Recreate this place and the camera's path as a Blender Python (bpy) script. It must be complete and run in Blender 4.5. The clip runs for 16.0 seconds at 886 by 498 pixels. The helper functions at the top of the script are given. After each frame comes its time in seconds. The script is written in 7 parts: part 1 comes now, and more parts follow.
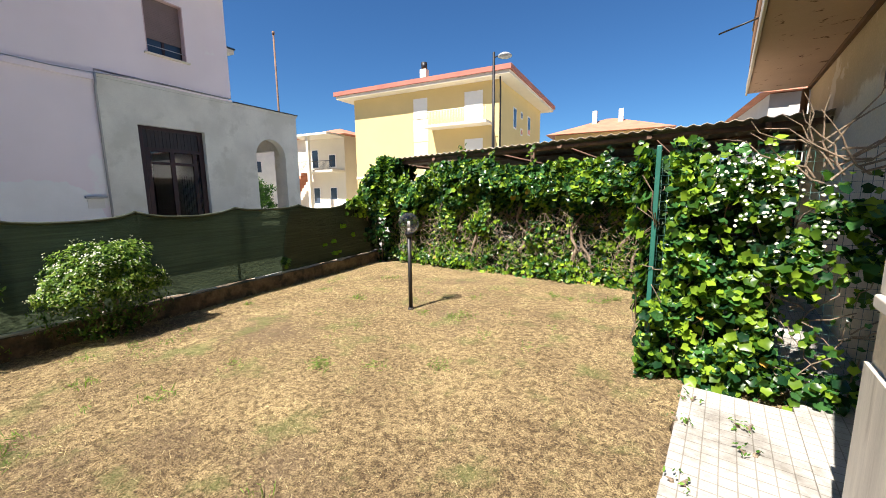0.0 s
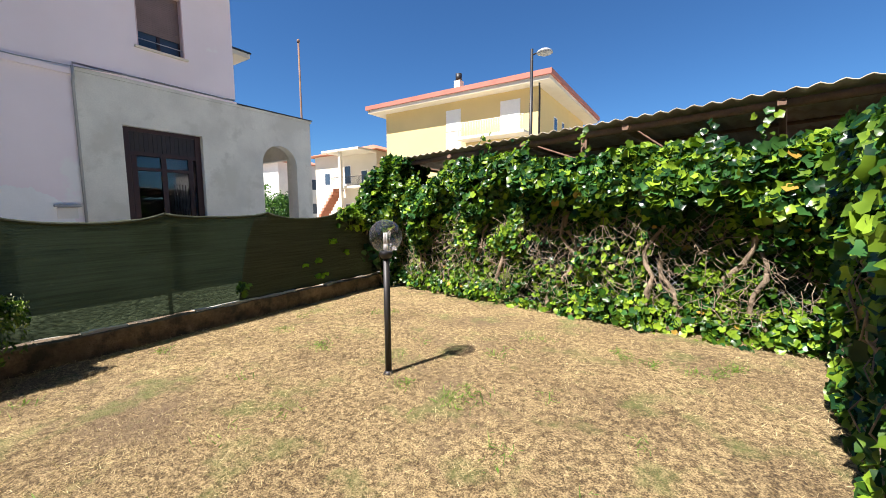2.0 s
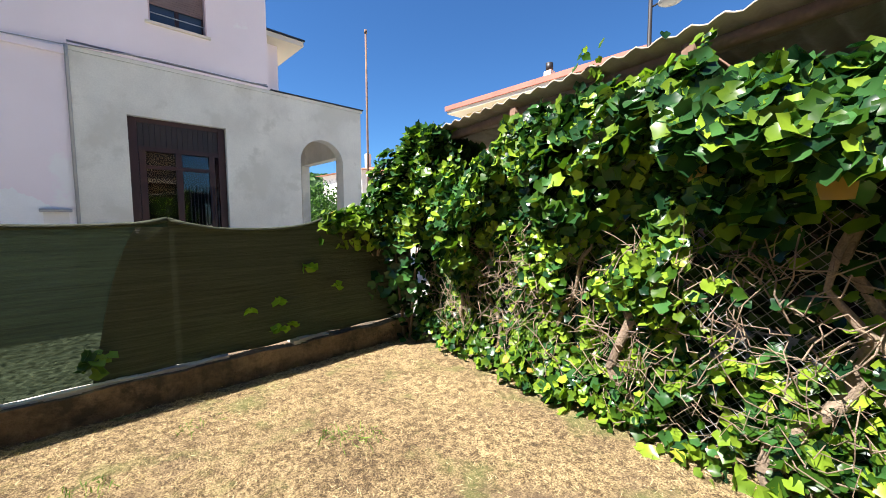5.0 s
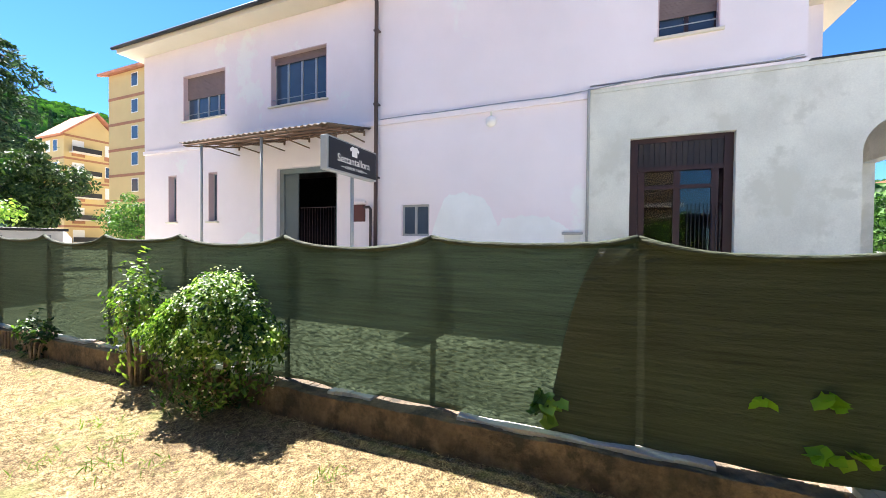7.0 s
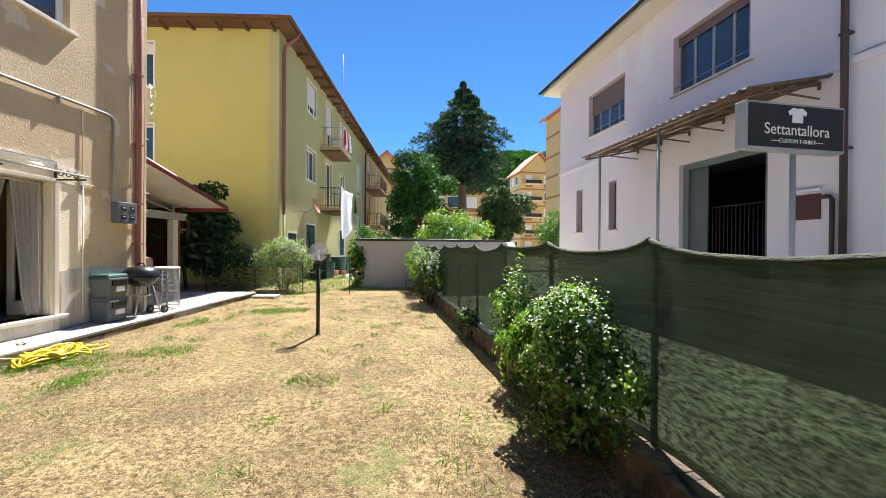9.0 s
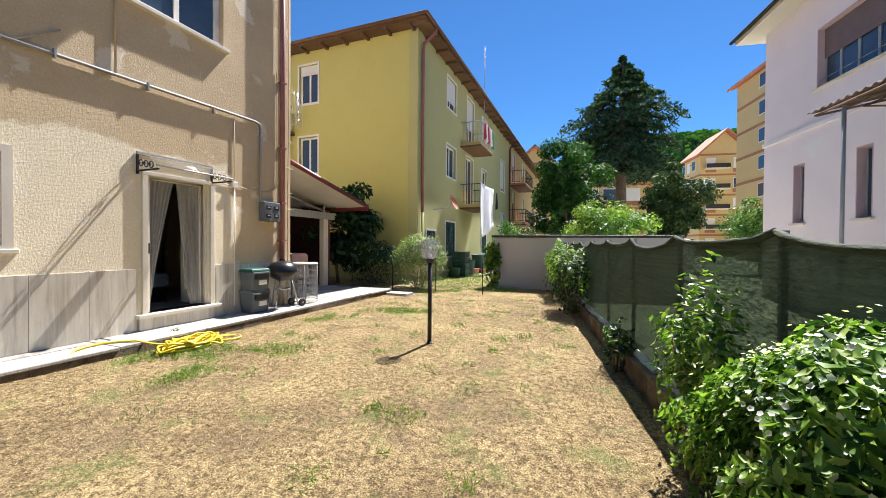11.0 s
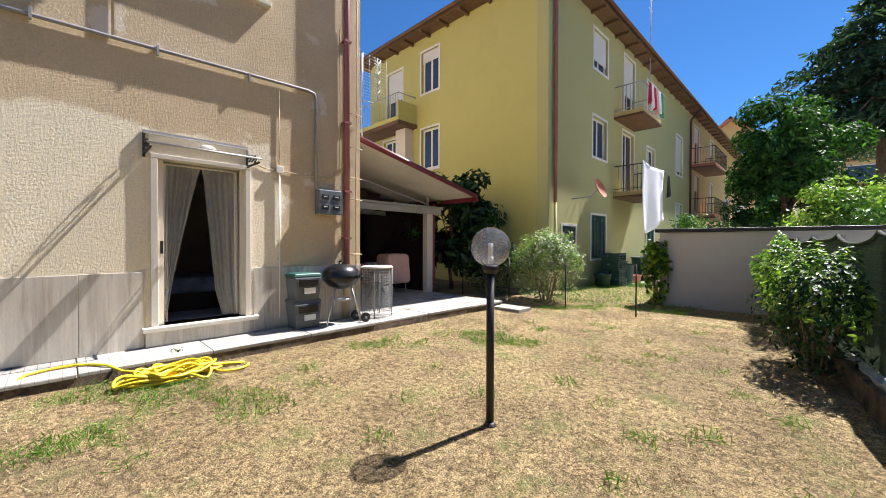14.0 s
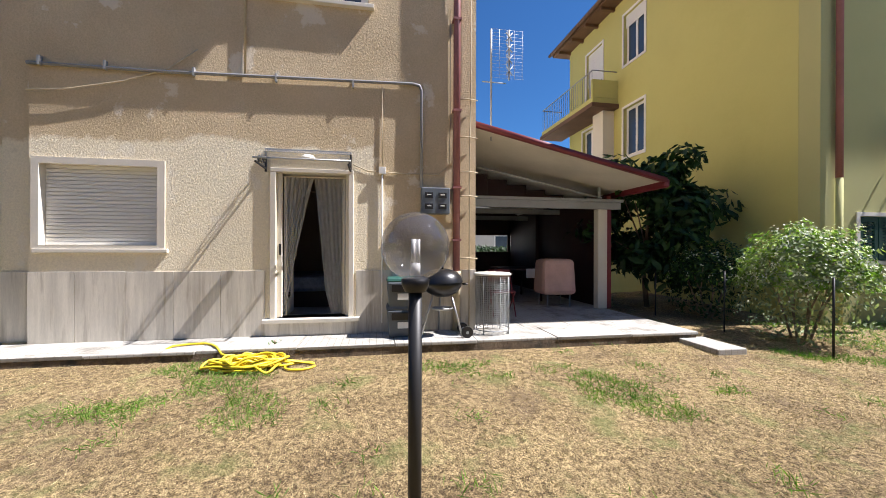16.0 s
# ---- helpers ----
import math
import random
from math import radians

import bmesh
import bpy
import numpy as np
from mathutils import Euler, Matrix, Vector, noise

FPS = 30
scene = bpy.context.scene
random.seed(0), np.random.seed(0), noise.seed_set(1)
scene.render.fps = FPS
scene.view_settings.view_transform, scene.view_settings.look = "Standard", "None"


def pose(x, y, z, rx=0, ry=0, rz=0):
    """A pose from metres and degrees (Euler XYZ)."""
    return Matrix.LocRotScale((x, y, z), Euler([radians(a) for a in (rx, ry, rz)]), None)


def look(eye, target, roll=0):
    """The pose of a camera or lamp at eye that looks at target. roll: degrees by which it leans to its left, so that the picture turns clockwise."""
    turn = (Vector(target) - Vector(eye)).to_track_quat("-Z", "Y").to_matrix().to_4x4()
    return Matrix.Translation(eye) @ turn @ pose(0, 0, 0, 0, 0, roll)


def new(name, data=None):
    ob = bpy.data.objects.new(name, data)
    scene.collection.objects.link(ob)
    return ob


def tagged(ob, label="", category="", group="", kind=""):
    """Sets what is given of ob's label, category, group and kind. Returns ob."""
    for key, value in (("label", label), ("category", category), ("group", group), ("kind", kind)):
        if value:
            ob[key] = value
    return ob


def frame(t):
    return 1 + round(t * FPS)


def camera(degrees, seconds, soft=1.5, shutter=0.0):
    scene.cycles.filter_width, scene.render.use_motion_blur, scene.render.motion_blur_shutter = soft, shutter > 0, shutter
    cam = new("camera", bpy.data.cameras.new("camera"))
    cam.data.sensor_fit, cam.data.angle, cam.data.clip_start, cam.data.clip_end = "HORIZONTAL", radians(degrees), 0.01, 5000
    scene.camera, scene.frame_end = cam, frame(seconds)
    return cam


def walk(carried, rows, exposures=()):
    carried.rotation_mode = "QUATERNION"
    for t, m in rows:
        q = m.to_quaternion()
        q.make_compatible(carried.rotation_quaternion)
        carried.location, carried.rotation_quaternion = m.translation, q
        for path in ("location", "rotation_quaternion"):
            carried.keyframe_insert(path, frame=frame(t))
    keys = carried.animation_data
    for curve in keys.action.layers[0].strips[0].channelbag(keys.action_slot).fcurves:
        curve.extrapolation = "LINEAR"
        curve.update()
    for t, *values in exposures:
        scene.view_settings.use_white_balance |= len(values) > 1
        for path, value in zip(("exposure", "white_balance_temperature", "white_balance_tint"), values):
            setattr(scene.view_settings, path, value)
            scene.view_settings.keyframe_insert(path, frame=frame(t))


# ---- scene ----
cam = camera(98.9, 16.0, soft=0.9)
METRES, EYE, TILT, LEAN, TURN = 14.2, 1.72, 0.0, 0.0, 27.1
ROWS = [
    (0.0, -0.0018, 0.0, 0.0, 0.0, -8.5, 0.61),
    (0.5, 0.0098, 0.0347, -0.0002, 0.34, -7.82, 0.61),
    (1.0, 0.0212, 0.0708, 0.0002, 2.05, -6.95, 0.54),
    (1.5, 0.023, 0.1089, -0.0083, 4.35, -6.35, 0.41),
    (2.0, 0.0234, 0.1503, -0.0151, 5.68, -5.71, 0.43),
    (2.5, 0.0271, 0.1963, -0.0157, 6.57, -5.7, 0.41),
    (3.0, 0.0271, 0.2363, -0.016, 7.41, -5.65, 0.37),
    (5.5, 0.0087, 0.4074, -0.0169, 29.21, -3.28, -0.06),
    (6.0, -0.0116, 0.4259, -0.017, 45.57, -2.29, -0.28),
    (6.5, -0.0314, 0.4417, -0.0168, 66.26, -1.24, -0.4),
    (7.0, -0.0523, 0.4484, -0.0185, 85.55, -1.01, -0.57),
    (7.5, -0.0719, 0.4537, -0.0185, 100.83, -0.8, -0.49),
    (8.0, -0.0881, 0.4569, -0.0183, 117.47, -0.65, -0.54),
    (8.5, -0.1049, 0.4516, -0.0192, 131.88, -0.49, -0.52),
    (9.0, -0.1231, 0.4446, -0.0196, 142.45, -0.25, -0.43),
    (9.5, -0.1428, 0.438, -0.0194, 150.88, -0.26, -0.45),
    (10.0, -0.1586, 0.4225, -0.0206, 157.79, -0.43, -0.49),
    (12.5, -0.2346, 0.3025, -0.022, 171.02, -1.05, -0.33),
    (13.0, -0.247, 0.2701, -0.0223, 175.26, -1.15, -0.34),
    (13.5, -0.2628, 0.2418, -0.0226, 180.21, -1.0, -0.29),
    (14.0, -0.2801, 0.2138, -0.0248, 188.37, -0.67, -0.18),
    (14.5, -0.3023, 0.183, -0.0245, 198.31, -0.38, -0.07),
    (15.0, -0.3271, 0.1523, -0.025, 207.14, -0.35, -0.07),
    (15.5, -0.3464, 0.1189, -0.0269, 215.21, -0.19, -0.08),
    (16.0, -0.3629, 0.0887, -0.0268, 223.67, -0.02, -0.19),
]
walk(cam, [(t, pose(0, 0, EYE, TILT, LEAN, TURN) @ pose(METRES * x, METRES * y, METRES * z, 90 + pitch, roll, yaw)) for t, x, y, z, yaw, pitch, roll in ROWS],
     [(0.0, 1.36, 6450, 13), (3.0, 1.5, 6350, 15), (5.5, 1.9, 6350, 15), (6.0, 2.15, 6300, 15), (6.5, 2.52, 6250, 14), (7.5, 2.3, 6150, 13), (8.5, 1.9, 6150, 12), (9.5, 1.62, 6200, 12), (12.5, 1.52, 6100, 13), (16.0, 1.34, 6000, 15)])

# ---- light ----
SUN_AZ, SUN_EL = 198.0, 55.3
world = bpy.data.worlds.new("sky")
scene.world = world
world.use_nodes = True
wn = world.node_tree.nodes
sky = wn.new("ShaderNodeTexSky")
sky.sky_type, sky.sun_disc = "NISHITA", False
sky.sun_elevation, sky.sun_rotation = radians(SUN_EL), radians(SUN_AZ)
sky.altitude, sky.air_density, sky.dust_density, sky.ozone_density = 200, 1.0, 0.0, 2.0
wn["Background"].inputs["Strength"].default_value = 0.05
deep_blue = wn.new("ShaderNodeMix")
deep_blue.data_type, deep_blue.blend_type = "RGBA", "MULTIPLY"
deep_blue.inputs[0].default_value, deep_blue.inputs[7].default_value = 1.0, (0.375, 0.69, 0.97, 1)
world.node_tree.links.new(sky.outputs[0], deep_blue.inputs[6])
world.node_tree.links.new(deep_blue.outputs[2], wn["Background"].inputs["Color"])
sun = new("sun", bpy.data.lights.new("sun", "SUN"))
sun.data.energy, sun.data.angle, sun.data.color = 5.0, radians(0.53), (1.0, 0.94, 0.86)
to_sun = Vector((math.sin(radians(SUN_AZ)) * math.cos(radians(SUN_EL)), math.cos(radians(SUN_AZ)) * math.cos(radians(SUN_EL)), math.sin(radians(SUN_EL))))
sun.matrix_world = look(to_sun * 60, (0, 0, 0))

# ---- materials ----


def nodes_of(name):
    m = bpy.data.materials.new(name)
    m.use_nodes = True
    return m, m.node_tree.nodes, m.node_tree.links, m.node_tree.nodes["Principled BSDF"]


def noise_node(n, l, pos, scale, detail=4, rough=0.6):
    t = n.new("ShaderNodeTexNoise")
    t.inputs["Scale"].default_value, t.inputs["Detail"].default_value, t.inputs["Roughness"].default_value = scale, detail, rough
    l.new(pos, t.inputs["Vector"])
    return t.outputs["Fac"]


def ramp_node(n, l, fac, a, b, ca, cb):
    r = n.new("ShaderNodeValToRGB")
    r.color_ramp.elements[0].position, r.color_ramp.elements[1].position = a, b
    r.color_ramp.elements[0].color, r.color_ramp.elements[1].color = (*ca, 1), (*cb, 1)
    l.new(fac, r.inputs["Fac"])
    return r.outputs["Color"]


def mix_node(n, l, fac, a, b, kind="MIX"):
    m = n.new("ShaderNodeMix")
    m.data_type, m.blend_type = "RGBA", kind
    for key, v in (("Factor", fac), ("A", a), ("B", b)):
        s = [i for i in m.inputs if i.name == key and (i.type == "RGBA" or key == "Factor" and i.type == "VALUE")][0]
        if isinstance(v, (int, float)):
            s.default_value = v
        elif isinstance(v, tuple):
            s.default_value = (*v, 1)
        else:
            l.new(v, s)
    return [o for o in m.outputs if o.type == "RGBA"][0]


def bump_node(n, l, p, height, strength, dist):
    b = n.new("ShaderNodeBump")
    b.inputs["Strength"].default_value, b.inputs["Distance"].default_value = strength, dist
    l.new(height, b.inputs["Height"])
    l.new(b.outputs[0], p.inputs["Normal"])


def surf(name, base, rough=0.8, var=0.15, big=0.7, fine=40, bump=0.3, dist=0.004, metal=0.0, stain=None, stain_at=(0.55, 0.75), stain_scale=1.2, rnd=0.0, stretch=None):
    """A surface with variation at two scales, an optional stain colour, fine relief and, with rnd, a tone of its own for each piece."""
    m, n, l, p = nodes_of(name)
    pos = n.new("ShaderNodeNewGeometry").outputs["Position"]
    if stretch:
        mp = n.new("ShaderNodeMapping")
        mp.inputs["Scale"].default_value = stretch
        l.new(pos, mp.inputs["Vector"])
        pos = mp.outputs[0]
    lo, hi = tuple(c * (1 - var) for c in base), tuple(min(1, c * (1 + var)) for c in base)
    col = ramp_node(n, l, noise_node(n, l, pos, big), 0.3, 0.7, lo, hi)
    f = noise_node(n, l, pos, fine, 5, 0.7)
    col = mix_node(n, l, 1.0, col, ramp_node(n, l, f, 0.25, 0.75, (1 - var * 0.9,) * 3, (1 + var * 0.3,) * 3), "MULTIPLY")
    if stain:
        k = ramp_node(n, l, noise_node(n, l, pos, stain_scale, 6, 0.65), stain_at[0], stain_at[1], (0, 0, 0), (1, 1, 1))
        col = mix_node(n, l, k, col, stain)
    if rnd:
        o = n.new("ShaderNodeObjectInfo").outputs["Random"]
        col = mix_node(n, l, 1.0, col, ramp_node(n, l, o, 0, 1, (1 - rnd,) * 3, (1 + rnd * 0.4,) * 3), "MULTIPLY")
    l.new(col, p.inputs["Base Color"])
    p.inputs["Roughness"].default_value, p.inputs["Metallic"].default_value = rough, metal
    if bump:
        bump_node(n, l, p, f, bump, dist)
    return m


def leaf_mat(name, dark, light, rough=0.35, through_light=0.35, odd=None):
    """Leaves: each its own tone, glossy, with light shining through."""
    m, n, l, p = nodes_of(name)
    geo = n.new("ShaderNodeNewGeometry")
    r = geo.outputs["Random Per Island"]
    clump = n.new("ShaderNodeMath")
    clump.operation = "MULTIPLY_ADD"
    l.new(noise_node(n, l, geo.outputs["Position"], 2.4, 3, 0.6), clump.inputs[0])
    clump.inputs[1].default_value = 1.5
    half = n.new("ShaderNodeMath")
    half.operation = "MULTIPLY_ADD"
    l.new(r, half.inputs[0])
    half.inputs[1].default_value, half.inputs[2].default_value = 0.8, -0.65
    l.new(half.outputs[0], clump.inputs[2])
    col = ramp_node(n, l, clump.outputs[0], 0.30, 1.1, dark, light)
    if odd:
        k = ramp_node(n, l, r, 0.993, 0.996, (0, 0, 0), (1, 1, 1))
        col = mix_node(n, l, k, col, odd)
    l.new(col, p.inputs["Base Color"])
    p.inputs["Roughness"].default_value = rough
    p.inputs["Specular IOR Level"].default_value = 0.3
    t = n.new("ShaderNodeBsdfTranslucent")
    l.new(mix_node(n, l, 1.0, col, (1.0, 1.25, 0.5), "MULTIPLY"), t.inputs["Color"])
    mx = n.new("ShaderNodeMixShader")
    mx.inputs[0].default_value = through_light
    l.new(p.outputs[0], mx.inputs[1])
    l.new(t.outputs[0], mx.inputs[2])
    l.new(mx.outputs[0], n["Material Output"].inputs["Surface"])
    return m


def glass_mat(name, tint=(0.9, 0.93, 0.93), rough=0.02, milky=0.0):
    """A thin pane: clear, with a gloss that grows at a slant."""
    m, n, l, p = nodes_of(name)
    tr, gl, mx, fr = n.new("ShaderNodeBsdfTransparent"), n.new("ShaderNodeBsdfGlossy"), n.new("ShaderNodeMixShader"), n.new("ShaderNodeLayerWeight")
    tr.inputs[0].default_value, gl.inputs["Roughness"].default_value, fr.inputs[0].default_value = (*tint, 1), rough, 0.25
    k = ramp_node(n, l, fr.outputs["Facing"], 0.0, 1.0, (0.04,) * 3, (0.45,) * 3)
    l.new(k, mx.inputs[0]), l.new(tr.outputs[0], mx.inputs[1]), l.new(gl.outputs[0], mx.inputs[2])
    if milky:
        tl, m3 = n.new("ShaderNodeBsdfTranslucent"), n.new("ShaderNodeMixShader")
        tl.inputs[0].default_value, m3.inputs[0].default_value = (0.85, 0.85, 0.85, 1), milky
        l.new(mx.outputs[0], m3.inputs[1]), l.new(tl.outputs[0], m3.inputs[2])
        mx = m3
    l.new(mx.outputs[0], n["Material Output"].inputs["Surface"])
    return m


def net_mat(name, col, cover):
    """Woven shade net: dark threads with gaps that let some light through."""
    m, n, l, p = nodes_of(name)
    pos = n.new("ShaderNodeNewGeometry").outputs["Position"]
    w = noise_node(n, l, pos, 1.3, 5, 0.7)
    mp = n.new("ShaderNodeMapping")
    mp.inputs["Scale"].default_value = (3, 1.2, 60)
    l.new(pos, mp.inputs["Vector"])
    streak = noise_node(n, l, mp.outputs[0], 1.0, 4, 0.6)
    c = ramp_node(n, l, streak, 0.3, 0.75, tuple(v * 0.75 for v in col), tuple(v * 1.5 for v in col))
    dust = ramp_node(n, l, noise_node(n, l, pos, 7, 6, 0.75), 0.66, 0.8, (0, 0, 0), (0.35,) * 3)
    c = mix_node(n, l, dust, c, (0.16, 0.18, 0.14))
    l.new(c, p.inputs["Base Color"])
    p.inputs["Roughness"].default_value = 0.75
    p.inputs["Specular IOR Level"].default_value = 0.2
    mp3 = n.new("ShaderNodeMapping")
    mp3.inputs["Scale"].default_value, mp3.inputs["Rotation"].default_value = (8, 7, 26), (0.45, 0, 0)
    l.new(pos, mp3.inputs["Vector"])
    bump_node(n, l, p, noise_node(n, l, mp3.outputs[0], 1.0, 5, 0.65), 0.9, 0.05)
    tr, mx, tl, m2 = n.new("ShaderNodeBsdfTransparent"), n.new("ShaderNodeMixShader"), n.new("ShaderNodeBsdfTranslucent"), n.new("ShaderNodeMixShader")
    tr.inputs[0].default_value = (0.72, 0.95, 0.62, 1)
    l.new(c, tl.inputs[0])
    m2.inputs[0].default_value = 0.2
    l.new(p.outputs[0], m2.inputs[1]), l.new(tl.outputs[0], m2.inputs[2])
    mp2 = n.new("ShaderNodeMapping")
    mp2.inputs["Scale"].default_value, mp2.inputs["Rotation"].default_value = (22, 22, 60), (0.8, 0, 0)
    l.new(pos, mp2.inputs["Vector"])
    k = ramp_node(n, l, noise_node(n, l, mp2.outputs[0], 1.0, 3, 0.6), 0.36, 0.64, (cover - 0.045,) * 3, (cover + 0.025,) * 3)
    l.new(k, mx.inputs[0]), l.new(tr.outputs[0], mx.inputs[1]), l.new(m2.outputs[0], mx.inputs[2])
    l.new(mx.outputs[0], n["Material Output"].inputs["Surface"])
    return m


def cloth_mat(name, col, clear=0.45):
    m, n, l, p = nodes_of(name)
    pos = n.new("ShaderNodeNewGeometry").outputs["Position"]
    c = ramp_node(n, l, noise_node(n, l, pos, 14, 3), 0.3, 0.7, tuple(v * 0.85 for v in col), col)
    l.new(c, p.inputs["Base Color"])
    p.inputs["Roughness"].default_value = 0.9
    tr, tl, m1, m2 = n.new("ShaderNodeBsdfTransparent"), n.new("ShaderNodeBsdfTranslucent"), n.new("ShaderNodeMixShader"), n.new("ShaderNodeMixShader")
    l.new(c, tl.inputs[0])
    m1.inputs[0].default_value, m2.inputs[0].default_value = 0.3, clear
    l.new(p.outputs[0], m1.inputs[1]), l.new(tl.outputs[0], m1.inputs[2])
    l.new(m1.outputs[0], m2.inputs[1]), l.new(tr.outputs[0], m2.inputs[2])
    l.new(m2.outputs[0], n["Material Output"].inputs["Surface"])
    return m


def lawn_mat():
    m, n, l, p = nodes_of("dry_lawn")
    pos = n.new("ShaderNodeNewGeometry").outputs["Position"]
    col = ramp_node(n, l, noise_node(n, l, pos, 0.9, 5, 0.6), 0.3, 0.7, (0.27, 0.195, 0.098), (0.54, 0.42, 0.22))
    f = noise_node(n, l, pos, 80, 6, 0.75)
    col = mix_node(n, l, 1.0, col, ramp_node(n, l, f, 0.40, 0.62, (0.30, 0.27, 0.22), (1.35, 1.32, 1.25)), "MULTIPLY")
    col = mix_node(n, l, 1.0, col, ramp_node(n, l, noise_node(n, l, pos, 20, 4, 0.6), 0.38, 0.6, (0.48, 0.44, 0.38), (1.25, 1.25, 1.25)), "MULTIPLY")
    soil = ramp_node(n, l, noise_node(n, l, pos, 0.55, 7, 0.7), 0.53, 0.66, (0, 0, 0), (0.8,) * 3)
    col = mix_node(n, l, soil, col, (0.17, 0.115, 0.065))
    green = ramp_node(n, l, noise_node(n, l, pos, 1.9, 5, 0.65), 0.54, 0.66, (0, 0, 0), (0.6,) * 3)
    col = mix_node(n, l, green, col, (0.15, 0.19, 0.045))
    l.new(col, p.inputs["Base Color"])
    p.inputs["Roughness"].default_value = 1.0
    bump_node(n, l, p, f, 1.0, 0.03)
    return m


M_LAWN = lawn_mat()
M_GROUND = surf("gravel", (0.44, 0.43, 0.37), 0.95, 0.5, 0.5, 14, 1.0, 0.03)


def scored_mat():
    """Pale concrete pavers scored into small squares, with dirt in the joints."""
    m, n, l, p = nodes_of("scored_pavement")
    pos = n.new("ShaderNodeTexCoord").outputs["Object"]
    col = ramp_node(n, l, noise_node(n, l, pos, 1.1, 5, 0.6), 0.3, 0.7, (0.36, 0.34, 0.30), (0.52, 0.50, 0.455))
    f = noise_node(n, l, pos, 90, 5, 0.7)
    col = mix_node(n, l, 1.0, col, ramp_node(n, l, f, 0.25, 0.75, (0.78,) * 3, (1.06,) * 3), "MULTIPLY")
    stain = ramp_node(n, l, noise_node(n, l, pos, 2.4, 7, 0.68), 0.50, 0.66, (0, 0, 0), (0.85,) * 3)
    col = mix_node(n, l, stain, col, (0.19, 0.175, 0.145))
    t = n.new("ShaderNodeTexBrick")
    t.offset, t.squash = 0.0, 1.0
    for key, v in (("Scale", 1.0), ("Mortar Size", 0.0035), ("Mortar Smooth", 0.3), ("Brick Width", 0.085), ("Row Height", 0.085)):
        t.inputs[key].default_value = v
    l.new(pos, t.inputs["Vector"])
    k = ramp_node(n, l, t.outputs["Fac"], 0.0, 1.0, (1, 1, 1), (0.62, 0.60, 0.56))
    col = mix_node(n, l, 1.0, col, k, "MULTIPLY")
    l.new(col, p.inputs["Base Color"])
    p.inputs["Roughness"].default_value = 0.92
    h = n.new("ShaderNodeMath")
    h.operation = "MULTIPLY_ADD"
    l.new(t.outputs["Fac"], h.inputs[0])
    h.inputs[1].default_value = -0.8
    l.new(f, h.inputs[2])
    bump_node(n, l, p, h.outputs[0], 0.6, 0.005)
    return m


M_PAVE = scored_mat()
M_KERB = surf("kerb_concrete", (0.20, 0.145, 0.09), 0.95, 0.4, 3.0, 30, 1.0, 0.03, stain=(0.06, 0.05, 0.035), stain_at=(0.45, 0.6), stain_scale=4)
M_KERBTOP = surf("kerb_top_mortar", (0.50, 0.48, 0.44), 0.95, 0.2, 3.0, 60, 0.6, 0.008)


def roughcast_mat():
    """Tan roughcast with a paler repair, ragged at its upper edge and past the garden door."""
    m, n, l, p = nodes_of("tan_roughcast")
    pos = n.new("ShaderNodeNewGeometry").outputs["Position"]
    sep = n.new("ShaderNodeSeparateXYZ")
    l.new(pos, sep.inputs[0])
    wob = noise_node(n, l, pos, 1.6, 6, 0.62)

    def edge(axis, gain, lo, hi, a, b):
        q = n.new("ShaderNodeMath")
        q.operation = "MULTIPLY_ADD"
        l.new(wob, q.inputs[0])
        q.inputs[1].default_value = gain
        l.new(sep.outputs[axis], q.inputs[2])
        r = n.new("ShaderNodeMapRange")
        r.inputs["From Min"].default_value, r.inputs["From Max"].default_value = lo, hi
        r.inputs["To Min"].default_value, r.inputs["To Max"].default_value = a, b
        l.new(q.outputs[0], r.inputs["Value"])
        return r.outputs[0]

    low = edge("Z", 0.6, 2.98, 3.04, 1.0, 0.0)
    near = edge("Y", 0.9, -1.75, -1.68, 0.0, 1.0)
    both = n.new("ShaderNodeMath")
    both.operation = "MULTIPLY"
    l.new(low, both.inputs[0]), l.new(near, both.inputs[1])
    tan = ramp_node(n, l, noise_node(n, l, pos, 0.9, 5, 0.6), 0.3, 0.7, (0.56, 0.43, 0.255), (0.68, 0.54, 0.345))
    col = mix_node(n, l, both.outputs[0], tan, (0.86, 0.76, 0.56))
    grain = noise_node(n, l, pos, 40, 6, 0.68)
    col = mix_node(n, l, 1.0, col, ramp_node(n, l, grain, 0.3, 0.7, (0.84,) * 3, (1.05,) * 3), "MULTIPLY")
    drip = ramp_node(n, l, noise_node(n, l, pos, 3.5, 6, 0.7), 0.60, 0.75, (0, 0, 0), (0.35,) * 3)
    col = mix_node(n, l, drip, col, (0.50, 0.42, 0.28))
    pale = ramp_node(n, l, noise_node(n, l, pos, 1.5, 6, 0.6), 0.60, 0.63, (0, 0, 0), (0.6,) * 3)
    col = mix_node(n, l, pale, col, (0.80, 0.73, 0.60))
    l.new(col, p.inputs["Base Color"])
    p.inputs["Roughness"].default_value = 0.95
    bump_node(n, l, p, ramp_node(n, l, grain, 0.40, 0.64, (0, 0, 0), (1, 1, 1)), 0.5, 0.0055)
    return m


